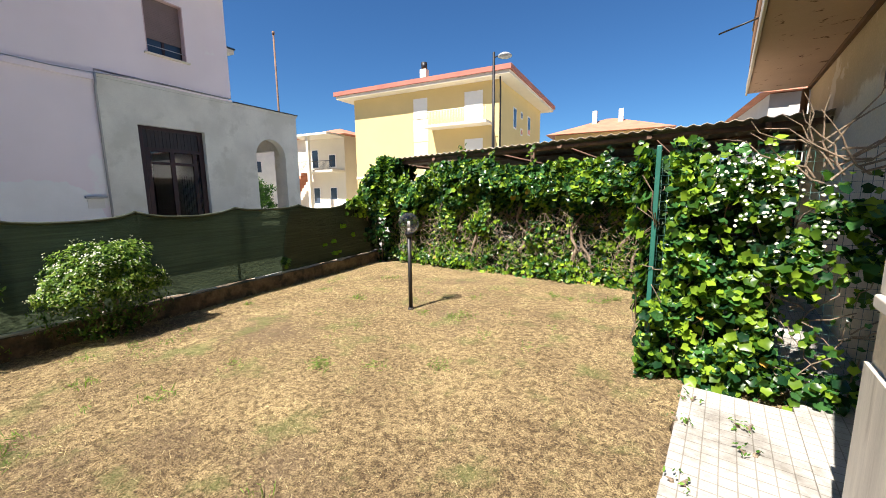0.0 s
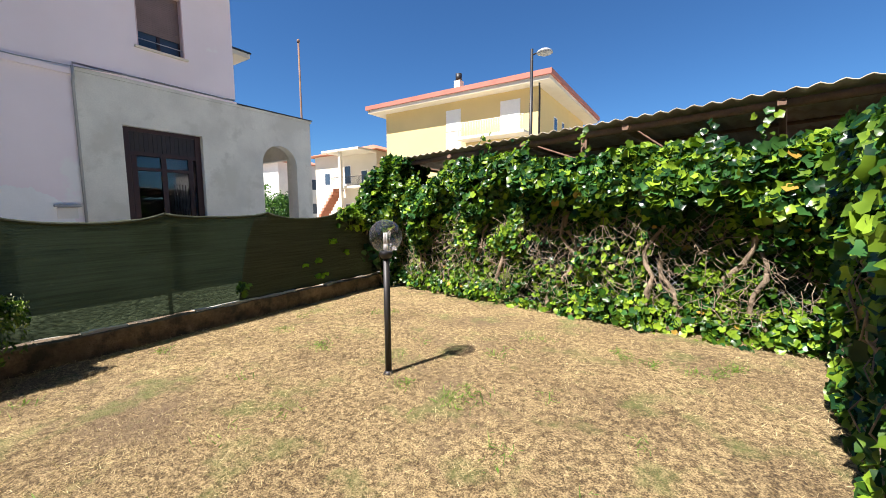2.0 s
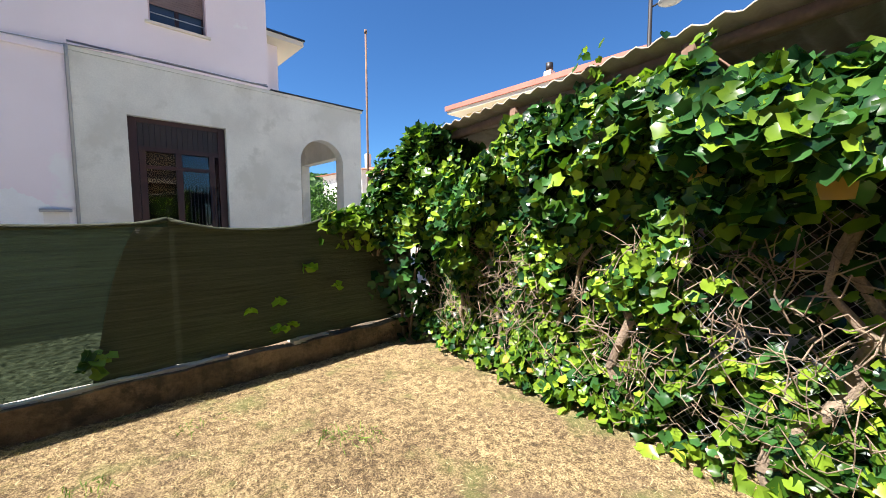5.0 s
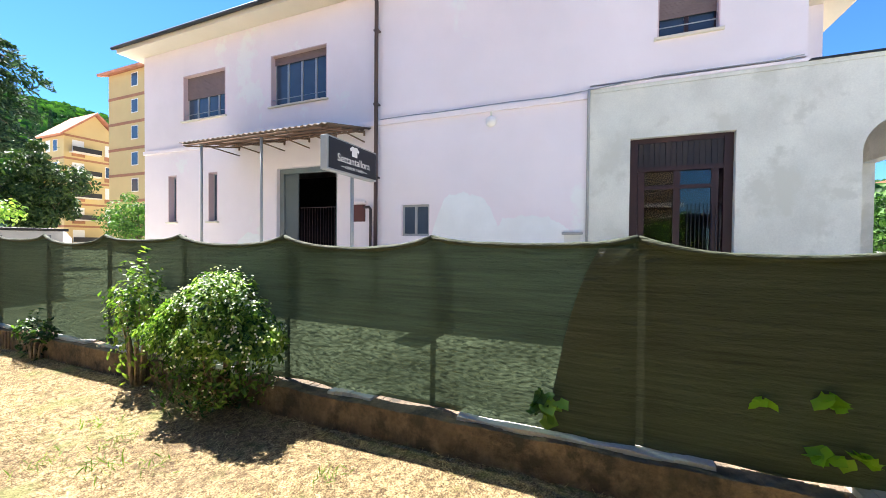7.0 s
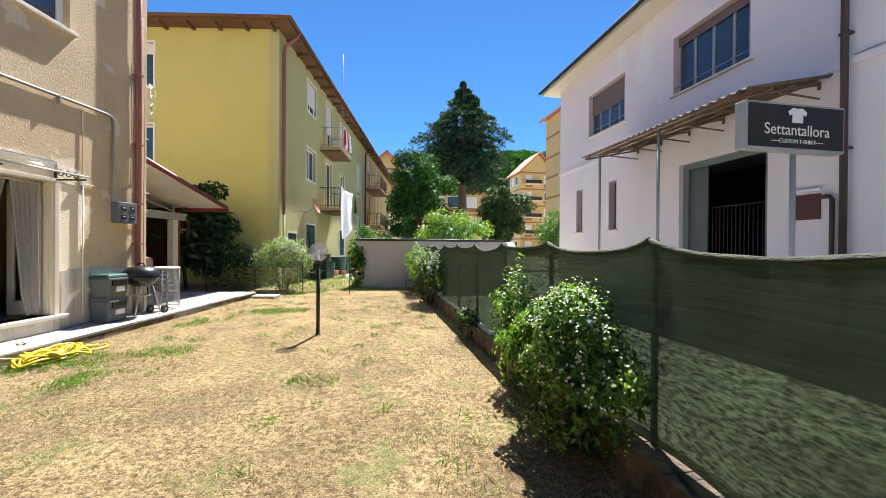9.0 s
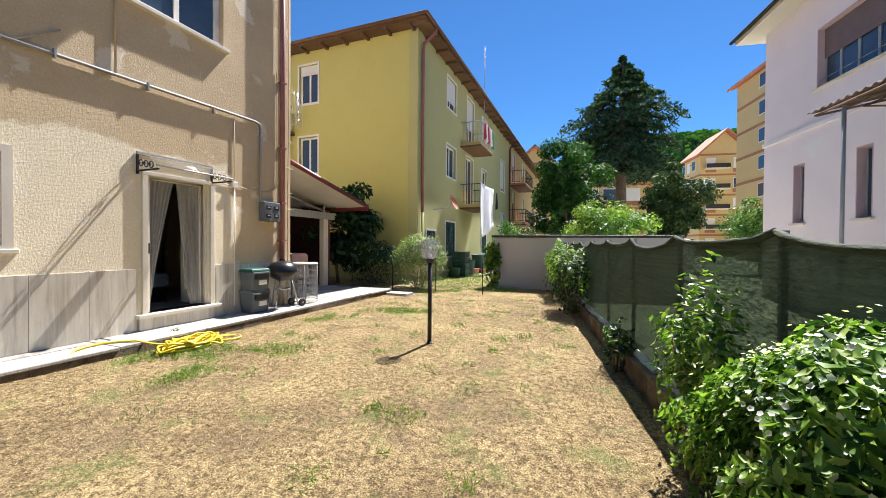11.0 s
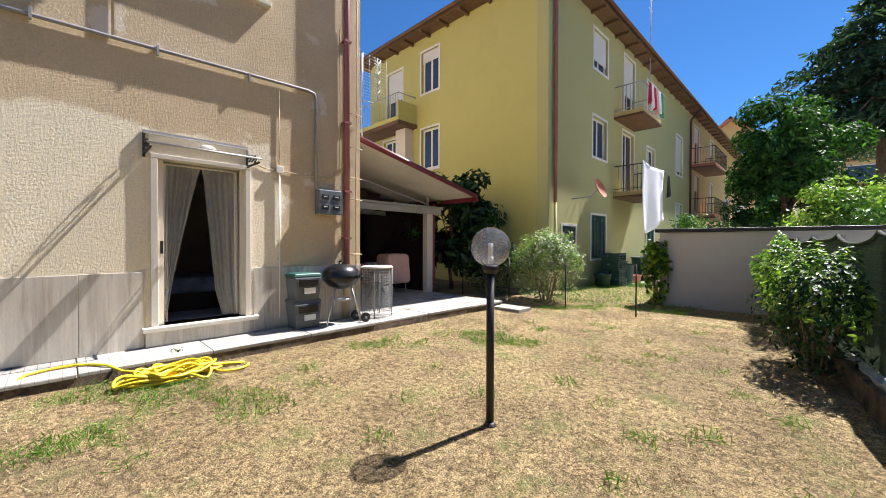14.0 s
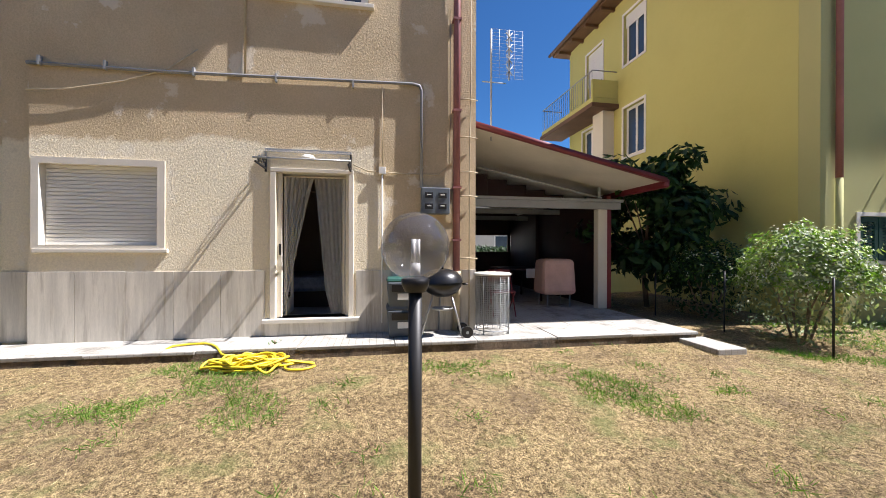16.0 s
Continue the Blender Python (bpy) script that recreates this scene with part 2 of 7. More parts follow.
M_STUCCO = roughcast_mat()
M_DADO = surf("travertine", (0.64, 0.59, 0.50), 0.6, 0.18, 1.2, 30, 0.25, 0.003, stain=(0.36, 0.31, 0.24), stain_at=(0.50, 0.72), stain_scale=1.8, rnd=0.14, stretch=(7, 7, 0.6))
M_PINK = surf("pink_render", (0.85, 0.765, 0.785), 0.92, 0.05, 0.4, 60, 0.25, 0.003, stain=(0.84, 0.82, 0.80), stain_at=(0.62, 0.66), stain_scale=0.35)
M_PINKDEEP = surf("deep_pink_render", (0.62, 0.47, 0.48), 0.9, 0.06, 0.8, 60, 0.2, 0.003)
M_GREYPLASTER = surf("grey_green_plaster", (0.70, 0.69, 0.61), 0.92, 0.12, 1.1, 30, 0.4, 0.004, stain=(0.60, 0.59, 0.51), stain_at=(0.52, 0.6), stain_scale=1.3)
M_WHITE = surf("white_paint", (0.76, 0.74, 0.69), 0.6, 0.06, 1.5, 60, 0.1, 0.002)
M_WHITEWALL = surf("white_wall", (0.50, 0.485, 0.46), 0.92, 0.07, 0.8, 50, 0.35, 0.004, stain=(0.45, 0.44, 0.42), stain_at=(0.5, 0.8))
M_CREAM = surf("cream_render", (0.70, 0.64, 0.52), 0.9, 0.05, 0.5, 50, 0.2, 0.003)
M_YELLOW = surf("yellow_render", (0.52, 0.49, 0.165), 0.92, 0.05, 0.5, 60, 0.25, 0.003, stain=(0.44, 0.41, 0.13), stain_at=(0.5, 0.8), stain_scale=0.5)
M_OLIVE = surf("olive_render", (0.45, 0.44, 0.20), 0.92, 0.05, 0.5, 60, 0.25, 0.003, stain=(0.40, 0.40, 0.17), stain_at=(0.5, 0.8), stain_scale=0.5)
M_VILLA = surf("pale_yellow_render", (0.64, 0.49, 0.22), 0.92, 0.04, 0.4, 60, 0.15, 0.003)
M_OCHRE = surf("ochre_render", (0.58, 0.44, 0.20), 0.92, 0.05, 0.4, 60, 0.15, 0.003)
M_TERRA = surf("roof_tiles", (0.48, 0.20, 0.12), 0.85, 0.18, 1.0, 12, 0.6, 0.02)
M_BRICKBAND = surf("brick_band", (0.36, 0.17, 0.09), 0.9, 0.12, 1.0, 40, 0.2, 0.003)
M_EAVE = surf("eave_timber", (0.15, 0.08, 0.04), 0.8, 0.2, 2.0, 30, 0.2, 0.003)
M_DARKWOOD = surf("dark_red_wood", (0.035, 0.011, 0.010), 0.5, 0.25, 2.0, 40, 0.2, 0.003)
M_SHUTTER = surf("brown_roller_shutter", (0.20, 0.145, 0.13), 0.6, 0.12, 2, 40, 0.1, 0.002)
M_GREENSHUT = surf("green_shutter", (0.012, 0.06, 0.05), 0.55, 0.12, 2, 40, 0.1, 0.002)
M_BLINDWHITE = surf("white_roller_shutter", (0.74, 0.73, 0.68), 0.45, 0.04, 2, 30, 0.05, 0.002)
# near-black colour that stands in for unlit rooms
M_DARK = surf("unlit_room_black", (0.012, 0.012, 0.014), 0.9, 0.3, 2, 30, 0)
M_INTERIOR = surf("interior_plaster", (0.30, 0.27, 0.24), 0.9, 0.1, 1, 30, 0)
M_BLACK = surf("black_enamel", (0.012, 0.012, 0.013), 0.3, 0.2, 3, 60, 0.05, 0.001)
M_BLACKMET = surf("black_painted_metal", (0.014, 0.013, 0.013), 0.5, 0.2, 3, 60, 0.15, 0.001)
M_GREYMET = surf("grey_painted_metal", (0.33, 0.34, 0.34), 0.45, 0.08, 3, 60, 0.05, 0.001)
M_ZINC = surf("galvanised_metal", (0.45, 0.45, 0.44), 0.45, 0.12, 3, 60, 0.1, 0.001, metal=0.6)
M_GREENPOST = surf("green_coated_metal", (0.02, 0.13, 0.095), 0.45, 0.15, 3, 50, 0.1, 0.001)
M_GREENWIRE = surf("green_wire", (0.03, 0.10, 0.08), 0.5, 0.15, 3, 50, 0)
M_RUST = surf("rusty_metal", (0.20, 0.12, 0.08), 0.85, 0.3, 3, 40, 0.3, 0.003)
M_CORR = surf("old_corrugated_sheet", (0.36, 0.32, 0.25), 0.85, 0.2, 1.5, 40, 0.3, 0.003, stain=(0.16, 0.11, 0.075), stain_at=(0.45, 0.7))
M_PIPE = surf("maroon_pipe", (0.27, 0.105, 0.10), 0.5, 0.15, 2, 40, 0.1, 0.002)
M_DARKPIPE = surf("dark_brown_pipe", (0.06, 0.035, 0.035), 0.5, 0.15, 2, 40, 0.1, 0.002)
M_REDTRIM = surf("dark_red_trim", (0.17, 0.022, 0.03), 0.5, 0.12, 2, 40, 0.1, 0.002)
M_PANEL = surf("pale_roof_panel", (0.62, 0.58, 0.50), 0.6, 0.08, 1.5, 40, 0.1, 0.002)
M_BARK = surf("bark", (0.17, 0.12, 0.08), 0.95, 0.35, 5, 40, 1.0, 0.02)
M_STEM = surf("dry_stem", (0.32, 0.245, 0.17), 0.95, 0.45, 9, 60, 1.0, 0.02)
M_HOSE = surf("yellow_hose", (0.72, 0.55, 0.02), 0.4, 0.06, 3, 50, 0.05, 0.001)
M_BIN = surf("grey_plastic", (0.10, 0.115, 0.125), 0.45, 0.1, 3, 50, 0.05, 0.001)
M_BINGREEN = surf("green_plastic", (0.02, 0.085, 0.065), 0.45, 0.1, 3, 50, 0.05, 0.001)
M_PINKCLOTH = surf("pink_cover", (0.62, 0.40, 0.33), 0.9, 0.1, 3, 40, 0.2, 0.004)
M_WHITECLOTH = surf("white_sheet", (0.80, 0.81, 0.83), 0.9, 0.04, 3, 60, 0.1, 0.002)
M_REDCLOTH = surf("red_cloth", (0.45, 0.03, 0.06), 0.9, 0.1, 3, 60, 0.1, 0.002)
M_BLUECLOTH = surf("blue_cloth", (0.10, 0.22, 0.45), 0.9, 0.1, 3, 60, 0.1, 0.002)
M_GREENCLOTH = surf("green_cloth", (0.05, 0.30, 0.17), 0.9, 0.1, 3, 60, 0.1, 0.002)
M_NET = net_mat("shade_net", (0.033, 0.050, 0.031), 0.972)
M_NET2 = net_mat("shade_net_double", (0.058, 0.067, 0.043), 0.972)
M_VEIL = cloth_mat("sheer_curtain", (0.74, 0.72, 0.68), 0.5)
M_IVY = leaf_mat("ivy_leaf", (0.030, 0.085, 0.008), (0.30, 0.45, 0.035), 0.33, 0.30, odd=(0.42, 0.27, 0.05))
M_IVYOLD = leaf_mat("old_ivy_leaf", (0.008, 0.034, 0.012), (0.055, 0.16, 0.035), 0.26, 0.14)
M_SPRIG = leaf_mat("sprig_leaf", (0.16, 0.34, 0.02), (0.34, 0.55, 0.04), 0.4, 0.5)
M_BUSHLEAF = leaf_mat("bush_leaf", (0.025, 0.07, 0.012), (0.19, 0.33, 0.05), 0.42, 0.3)
M_BUSHYOUNG = leaf_mat("young_leaf", (0.13, 0.23, 0.03), (0.40, 0.50, 0.11), 0.4, 0.35)
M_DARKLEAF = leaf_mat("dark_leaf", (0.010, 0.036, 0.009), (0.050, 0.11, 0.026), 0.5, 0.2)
M_CEDAR = leaf_mat("cedar_needles", (0.018, 0.050, 0.022), (0.085, 0.15, 0.065), 0.75, 0.15)
M_MAGNOLIA = leaf_mat("magnolia_leaf", (0.02, 0.05, 0.012), (0.11, 0.16, 0.035), 0.55, 0.2, odd=(0.3, 0.22, 0.05))
M_TREELEAF = leaf_mat("tree_leaf", (0.02, 0.065, 0.012), (0.10, 0.22, 0.03), 0.6, 0.3)
M_BRIGHTLEAF = leaf_mat("bright_leaf", (0.05, 0.13, 0.02), (0.18, 0.32, 0.05), 0.4, 0.3)
M_PALELEAF = leaf_mat("grey_green_leaf", (0.17, 0.22, 0.11), (0.42, 0.46, 0.28), 0.5, 0.25)
M_FLOWER = leaf_mat("white_petal", (0.62, 0.62, 0.50), (0.82, 0.82, 0.76), 0.6, 0.3)
M_STRAW = leaf_mat("dry_grass_blade", (0.16, 0.11, 0.05), (0.84, 0.68, 0.38), 0.8, 0.15)
M_GRASS = leaf_mat("green_grass_blade", (0.09, 0.20, 0.02), (0.28, 0.43, 0.07), 0.6, 0.3)
M_HILL = surf("wooded_hill", (0.07, 0.12, 0.06), 1.0, 0.45, 0.02, 0.12, 0)
M_GLASS = glass_mat("window_glass")
M_GLOBE = glass_mat("clear_globe", (0.68, 0.68, 0.70), 0.03, 0.05)
M_BLUEGLASS = surf("sky_mirroring_glass", (0.05, 0.075, 0.11), 0.06, 0.1, 2, 30, 0)
M_PEARL = surf("bulb_white", (0.85, 0.83, 0.78), 0.3, 0.02, 2, 30, 0)
M_CAR = surf("white_car_paint", (0.72, 0.73, 0.74), 0.25, 0.02, 2, 30, 0)
M_SIGN = surf("black_sign_face", (0.006, 0.008, 0.014), 0.6, 0.1, 2, 30, 0)

# ---- building helpers ----
HOUSE = pose(0.5, 0, 0, 0, 0, -9.32)


def box(bm, x0, y0, z0, x1, y1, z1, bev=0.0):
    vs = [bm.verts.new(c) for c in ((x0, y0, z0), (x1, y0, z0), (x1, y1, z0), (x0, y1, z0), (x0, y0, z1), (x1, y0, z1), (x1, y1, z1), (x0, y1, z1))]
    fs = [bm.faces.new([vs[i] for i in q]) for q in ((3, 2, 1, 0), (4, 5, 6, 7), (0, 1, 5, 4), (1, 2, 6, 5), (2, 3, 7, 6), (3, 0, 4, 7))]
    if bev:
        es = list({e for f in fs for e in f.edges})
        bmesh.ops.bevel(bm, geom=es, offset=bev, segments=2, affect="EDGES", profile=0.5)
    return bm


def B(*args, bev=0.0):
    return box(bmesh.new(), *args, bev=bev)


def tube(bm, pts, radii, seg=8, cap=True):
    """A round bar along points, with a radius or a list of radii."""
    pts = [Vector(p) for p in pts]
    if isinstance(radii, (int, float)):
        radii = [radii] * len(pts)
    rings, last = [], None
    for i, p in enumerate(pts):
        d = (pts[min(i + 1, len(pts) - 1)] - pts[max(i - 1, 0)])
        d = d.normalized() if d.length > 1e-9 else Vector((0, 0, 1))
        a = d.orthogonal().normalized() if last is None else (last - d * last.dot(d)).normalized()
        last = a
        b = d.cross(a)
        rings.append([bm.verts.new(p + (a * math.cos(2 * math.pi * k / seg) + b * math.sin(2 * math.pi * k / seg)) * radii[i]) for k in range(seg)])
    for r, s in zip(rings, rings[1:]):
        for k in range(seg):
            f = bm.faces.new((r[k], r[(k + 1) % seg], s[(k + 1) % seg], s[k]))
            f.smooth = True
    if cap:
        bm.faces.new(rings[0][::-1]), bm.faces.new(rings[-1])
    return bm


def T(pts, radii, seg=8):
    return tube(bmesh.new(), pts, radii, seg)


def lathe(profile, seg=24, at=(0, 0, 0)):
    """A turned shape from (radius, height) pairs."""
    bm = bmesh.new()
    rings = [[bm.verts.new((at[0] + r * math.cos(2 * math.pi * k / seg), at[1] + r * math.sin(2 * math.pi * k / seg), at[2] + z)) for k in range(seg)] for r, z in profile]
    for r, s in zip(rings, rings[1:]):
        for k in range(seg):
            f = bm.faces.new((r[k], r[(k + 1) % seg], s[(k + 1) % seg], s[k]))
            f.smooth = True
    return bm


def done(name, bm, material):
    me = bpy.data.meshes.new(name)
    bmesh.ops.recalc_face_normals(bm, faces=bm.faces) if len(bm.faces) < 20000 else None
    bm.to_mesh(me)
    bm.free()
    me.materials.append(material)
    return new(name, me)


def part(name, bm, material, parent, label=""):
    ob = done(name, bm, material)
    ob.parent = parent
    return tagged(ob, label)


def thing(name, label, category, m=None, group="", kind=""):
    e = new(name)
    e.empty_display_size = 0.1
    if m is not None:
        e.matrix_world = m
    return tagged(e, label, category, group, kind)


def structure(name, bm, material, label, m=None, category="", kind="structure"):
    ob = done(name, bm, material)
    if m is not None:
        ob.matrix_world = m
    return tagged(ob, label, category or name.split("_")[0], "", kind)


def wall(bm, u0, u1, z0, z1, n0, n1, holes=(), axis="y"):
    """A wall with openings through it: u along the wall, n its two faces, holes as (u0, u1, z0, z1)."""
    def put(a, b, c, d):
        if b - a > 1e-4 and d - c > 1e-4:
            box(bm, n0, a, c, n1, b, d) if axis == "y" else box(bm, a, n0, c, b, n1, d)
    us = sorted({u0, u1, *(h[0] for h in holes), *(h[1] for h in holes)})
    for a, b in zip(us, us[1:]):
        cuts = sorted((h[2], h[3]) for h in holes if h[0] <= a + 1e-6 and h[1] >= b - 1e-6)
        z = z0
        for c, d in cuts:
            put(a, b, z, c)
            z = max(z, d)
        put(a, b, z, z1)
    return bm

# ---- ground ----


def ground_z(x, y):
    """The lawn falls gently to the net fence."""
    return -0.014 * max(0.0, -3.0 - x) + 0.02 * max(0.0, x + 2.5) + 0.02 * (noise.noise((x * 0.5, y * 0.5, 3)) + 0.5 * noise.noise((x * 2.3, y * 2.3, 7)))


bm = bmesh.new()
edges_g = [-900, -200, -60, -25, -10, 0, 10, 25, 60, 200, 900]
gv = [[bm.verts.new((x, y, -0.22)) for y in edges_g] for x in edges_g]
for i in range(10):
    for j in range(10):
        bm.faces.new((gv[i][j], gv[i + 1][j], gv[i + 1][j + 1], gv[i][j + 1]))
structure("ground", bm, M_GROUND, "pale grey gravel ground around the houses")

LX0, LX1, LY0, LY1 = -6.06, 3.4, -13.0, 8.6
bm = bmesh.new()
NX, NY = 110, 240
lv = [[bm.verts.new((LX0 + (LX1 - LX0) * i / NX, LY0 + (LY1 - LY0) * j / NY, ground_z(LX0 + (LX1 - LX0) * i / NX, LY0 + (LY1 - LY0) * j / NY))) for j in range(NY + 1)] for i in range(NX + 1)]
for i in range(NX):
    for j in range(NY):
        bm.faces.new((lv[i][j], lv[i + 1][j], lv[i + 1][j + 1], lv[i][j + 1])).smooth = True
structure("lawn", bm, M_LAWN, "dry straw-coloured lawn with a few green tufts")

# ---- own house ----
EAVE = 9.0
bm = bmesh.new()
wall(bm, -3.55, 2.03, -0.2, EAVE, 0.0, 0.3, [(-1.74, -0.80, 0.40, 2.40), (0.60, 1.95, 1.36, 2.39), (-2.0, -0.55, 4.72, 6.2)])
wall(bm, 0.3, 8.0, -0.2, EAVE, -3.55, -3.25, (), "x")
wall(bm, 0.3, 0.9, -0.2, EAVE, 2.1, 2.4, (), "x")
wall(bm, 2.03, 2.4, -0.2, EAVE, 0.12, 0.35)
wall(bm, 2.4, 9.4, -0.2, EAVE, 0.55, 0.9)
wall(bm, 0.9, 8.0, -0.2, EAVE, 9.1, 9.4, (), "x")
wall(bm, -3.25, 9.1, -0.2, EAVE, 8.0, 8.3)
structure("wall_house", bm, M_STUCCO, "beige roughcast house wall with pale patches", HOUSE, "wall")
bm = B(0.3, -3.25, 2.6, 8.0, 2.1, 2.8)
structure("ceiling", bm, M_INTERIOR, "plain plaster ceiling inside the room", HOUSE)
bm = B(0.301, -3.25, 0.1, 8.0, 2.1, 0.36)
structure("floor", bm, M_INTERIOR, "dark tiled floor inside the room", HOUSE)
bm = B(3.4, -3.2, 0.36, 3.5, 2.1, 2.6)
structure("wall_inside", bm, M_INTERIOR, "plain inner wall of the room", HOUSE, "wall")
bm = B(-0.61, -3.47, EAVE, 8.6, 9.8, EAVE + 0.22)
bmesh.ops.recalc_face_normals(bm, faces=bm.faces)
structure("roof_house", bm, M_EAVE, "projecting timber eave of the beige house", HOUSE, "roof")
bm = bmesh.new()
for q in (((-0.645, -3.5, EAVE + 0.225), (8.7, -3.5, EAVE + 0.225), (4, -3.5, EAVE + 2)), ((-0.645, 9.8, EAVE + 0.225), (8.7, 9.8, EAVE + 0.225), (4, 9.8, EAVE + 2))):
    bm.faces.new([bm.verts.new(c) for c in q])
bm.verts.ensure_lookup_table()
v = bm.verts
bm.faces.new((v[0], v[2], v[5], v[3])), bm.faces.new((v[1], v[2], v[5], v[4])), bm.faces.new((v[0], v[1], v[4], v[3]))
structure("roof_house_tiles", bm, M_TERRA, "terracotta tiled roof of the beige house", HOUSE, "roof")
M_SOFFIT = surf("peeling_soffit", (0.52, 0.37, 0.26), 0.9, 0.1, 0.8, 40, 0.3, 0.004, stain=(0.14, 0.075, 0.045), stain_at=(0.62, 0.66), stain_scale=5.0)
side = thing("side_balcony", "balcony with a peeling pinkish soffit and a thin rail", "balcony", HOUSE)
part("slab", B(-0.33, 3.2, 3.5, 0.547, 9.4, 3.66, bev=0.01), M_SOFFIT, side, "peeling pinkish slab")
part("edge_strip", B(-0.362, 3.2, 3.47, -0.333, 9.42, 3.68, bev=0.004), M_CREAM, side)
part("cornice", B(0.5, 3.2, 3.44, 0.546, 9.4, 3.497), M_EAVE, side, "dark brown moulding under the slab")
part("handrail", T([(-0.34, 3.25, 4.62), (-0.34, 9.38, 4.62), (0.5, 9.38, 4.62)], 0.02), M_EAVE, side)
for k in range(48):
    part("baluster", T([(-0.34, 3.3 + k * 0.129, 3.66), (-0.34, 3.3 + k * 0.129, 4.61)], 0.008, 4), M_EAVE, side)
part("washing_arm", T([(-0.36, 6.2, 3.78), (-0.75, 6.32, 3.72)], 0.012, 5), M_BLACKMET, side)
e = thing("downpipe", "brown downpipe at the end of the side wall", "downpipe", HOUSE)
part("pipe", T([(0.47, 9.3, 3.44), (0.47, 9.3, 0.0)], 0.05, 8), M_EAVE, e)

# pavement along the house and under the carport
bm = B(-0.672, -6.63, -0.15, -0.003, 3.3, 0.14)
pave = structure("pavement", bm, M_KERB, "worn pale concrete pavement along the house", HOUSE)
cuts = [-6.66, -5.6, -4.5, -3.4, -2.35, -1.2, -0.1, 1.0, 2.1, 3.35]
for k, (a, c) in enumerate(zip(cuts, cuts[1:])):
    part("slab", box(bmesh.new(), -0.684 + 0.006 * (k % 3), a + 0.004, 0.128, -0.003, c - 0.004, 0.168 + 0.003 * (k % 2), 0.008), M_PAVE, pave)
bm = B(0.0, -6.6, -0.15, 7.5, -3.553, 0.155)
cfl = structure("floor_carport", bm, M_KERB, "pale concrete floor under the carport", HOUSE, "floor")
for i in range(8):
    for j in range(4):
        part("slab", box(bmesh.new(), 0.0 + 0.92 * i + 0.004, -6.62 + 0.766 * j + 0.004, 0.1, 0.92 * (i + 1) - 0.004, -6.62 + 0.766 * (j + 1) - 0.004, 0.17, 0.006), M_PAVE, cfl)
bm = B(0.0, 2.403, -0.15, 0.547, 9.3, 0.155)
structure("path_side", bm, M_PAVE, "concrete path beside the house behind the mesh", HOUSE, "path")
bm = B(-1.3, -6.78, -0.1, -0.62, -6.35, 0.085, bev=0.012)
structure("step_flag", bm, M_PAVE, "loose concrete flagstone at the pavement corner", HOUSE, "step")

# ---- pink house ----
PX = -12.6
bm = bmesh.new()
wall(bm, -10.85, 5.05, -0.3, 8.35, PX - 0.35, PX, [(-8.6, -6.45, 5.69, 7.3), (-4.4, -2.2, 5.68, 7.28), (0.34, 1.16, 1.62, 2.46), (-4.15, -1.8, -0.1, 3.72), (-9.45, -8.98, 2.1, 3.8), (-7.29, -6.84, 2.1, 3.8)])
wall(bm, 5.05, 8.77, 4.95, 8.35, PX - 0.35, PX, [(6.34, 7.42, 5.73, 7.3)])
wall(bm, -22.0, PX - 0.35, -0.3, 8.35, -10.85, -10.5, (), "x")
wall(bm, -22.0, PX - 0.35, -0.3, 8.35, 8.42, 8.77, (), "x")
wall(bm, -10.5, 8.42, -0.3, 8.35, -22.35, -22.0)
structure("wall_pink", bm, M_PINK, "pale pink rendered wall of the shop house with whitish patches", category="wall")
bm = bmesh.new()
wall(bm, 5.053, 11.48, -0.3, 4.75, PX - 0.3, PX + 0.03, [(5.87, 7.72, 0.4, 3.70), (9.55, 10.85, -0.1, 3.9)])
for i in range(16):
    a0, a1 = math.pi * i / 16, math.pi * (i + 1) / 16
    u0, u1, h0, h1 = 10.2 - 0.65 * math.cos(a0), 10.2 - 0.65 * math.cos(a1), 3.12 + 0.65 * math.sin(a0), 3.12 + 0.65 * math.sin(a1)
    vs = [bm.verts.new((PX - 0.3 if k else PX + 0.03, u, z)) for k in (0, 1) for u, z in ((u0, h0), (u1, h1), (u1, 3.9), (u0, 3.9))]
    for q in ((0, 1, 2, 3), (7, 6, 5, 4), (0, 4, 5, 1)):
        bm.faces.new([vs[k] for k in q])
structure("wall_loggia", bm, M_GREYPLASTER, "grey-green plastered loggia wall with an arch", category="wall")
bm = bmesh.new()
wall(bm, -17.0, PX - 0.3, -0.3, 4.75, 11.18, 11.48, [(-16.2, -13.6, -0.1, 3.5)], "x")
wall(bm, 8.77, 11.18, -0.3, 4.75, -17.0, -16.7, [(9.3, 11.0, -0.1, 3.7)])
structure("wall_porch", bm, M_GREYPLASTER, "grey-green porch walls behind the arch", category="wall")
bm = B(-17.05, 8.775, 4.754, PX + 0.05, 11.53, 4.83)
box(bm, PX - 0.3, 5.053, 4.754, PX + 0.05, 8.775, 4.83)
structure("roof_loggia", bm, M_GREYPLASTER, "flat loggia roof slab with a thin metal edge", category="roof")
bm = B(-17.1, 8.8, 4.833, PX + 0.08, 11.56, 4.865)
structure("trim_loggia", bm, M_BLACKMET, "dark metal drip edge on the loggia", category="trim")
bm = B(PX + 0.003, -10.85, 4.65, PX + 0.07, 5.05, 4.78, bev=0.012)
box(bm, PX + 0.003, 5.053, 4.835, PX + 0.06, 8.77, 4.89)
structure("trim_band", bm, M_PINK, "pink string course along the facade", category="trim")
bm = B(-22.9, -11.4, 8.353, PX + 0.62, 9.2, 8.5)
structure("roof_pink_eave", bm, M_CREAM, "cream peeling eave soffit of the pink house", category="roof")
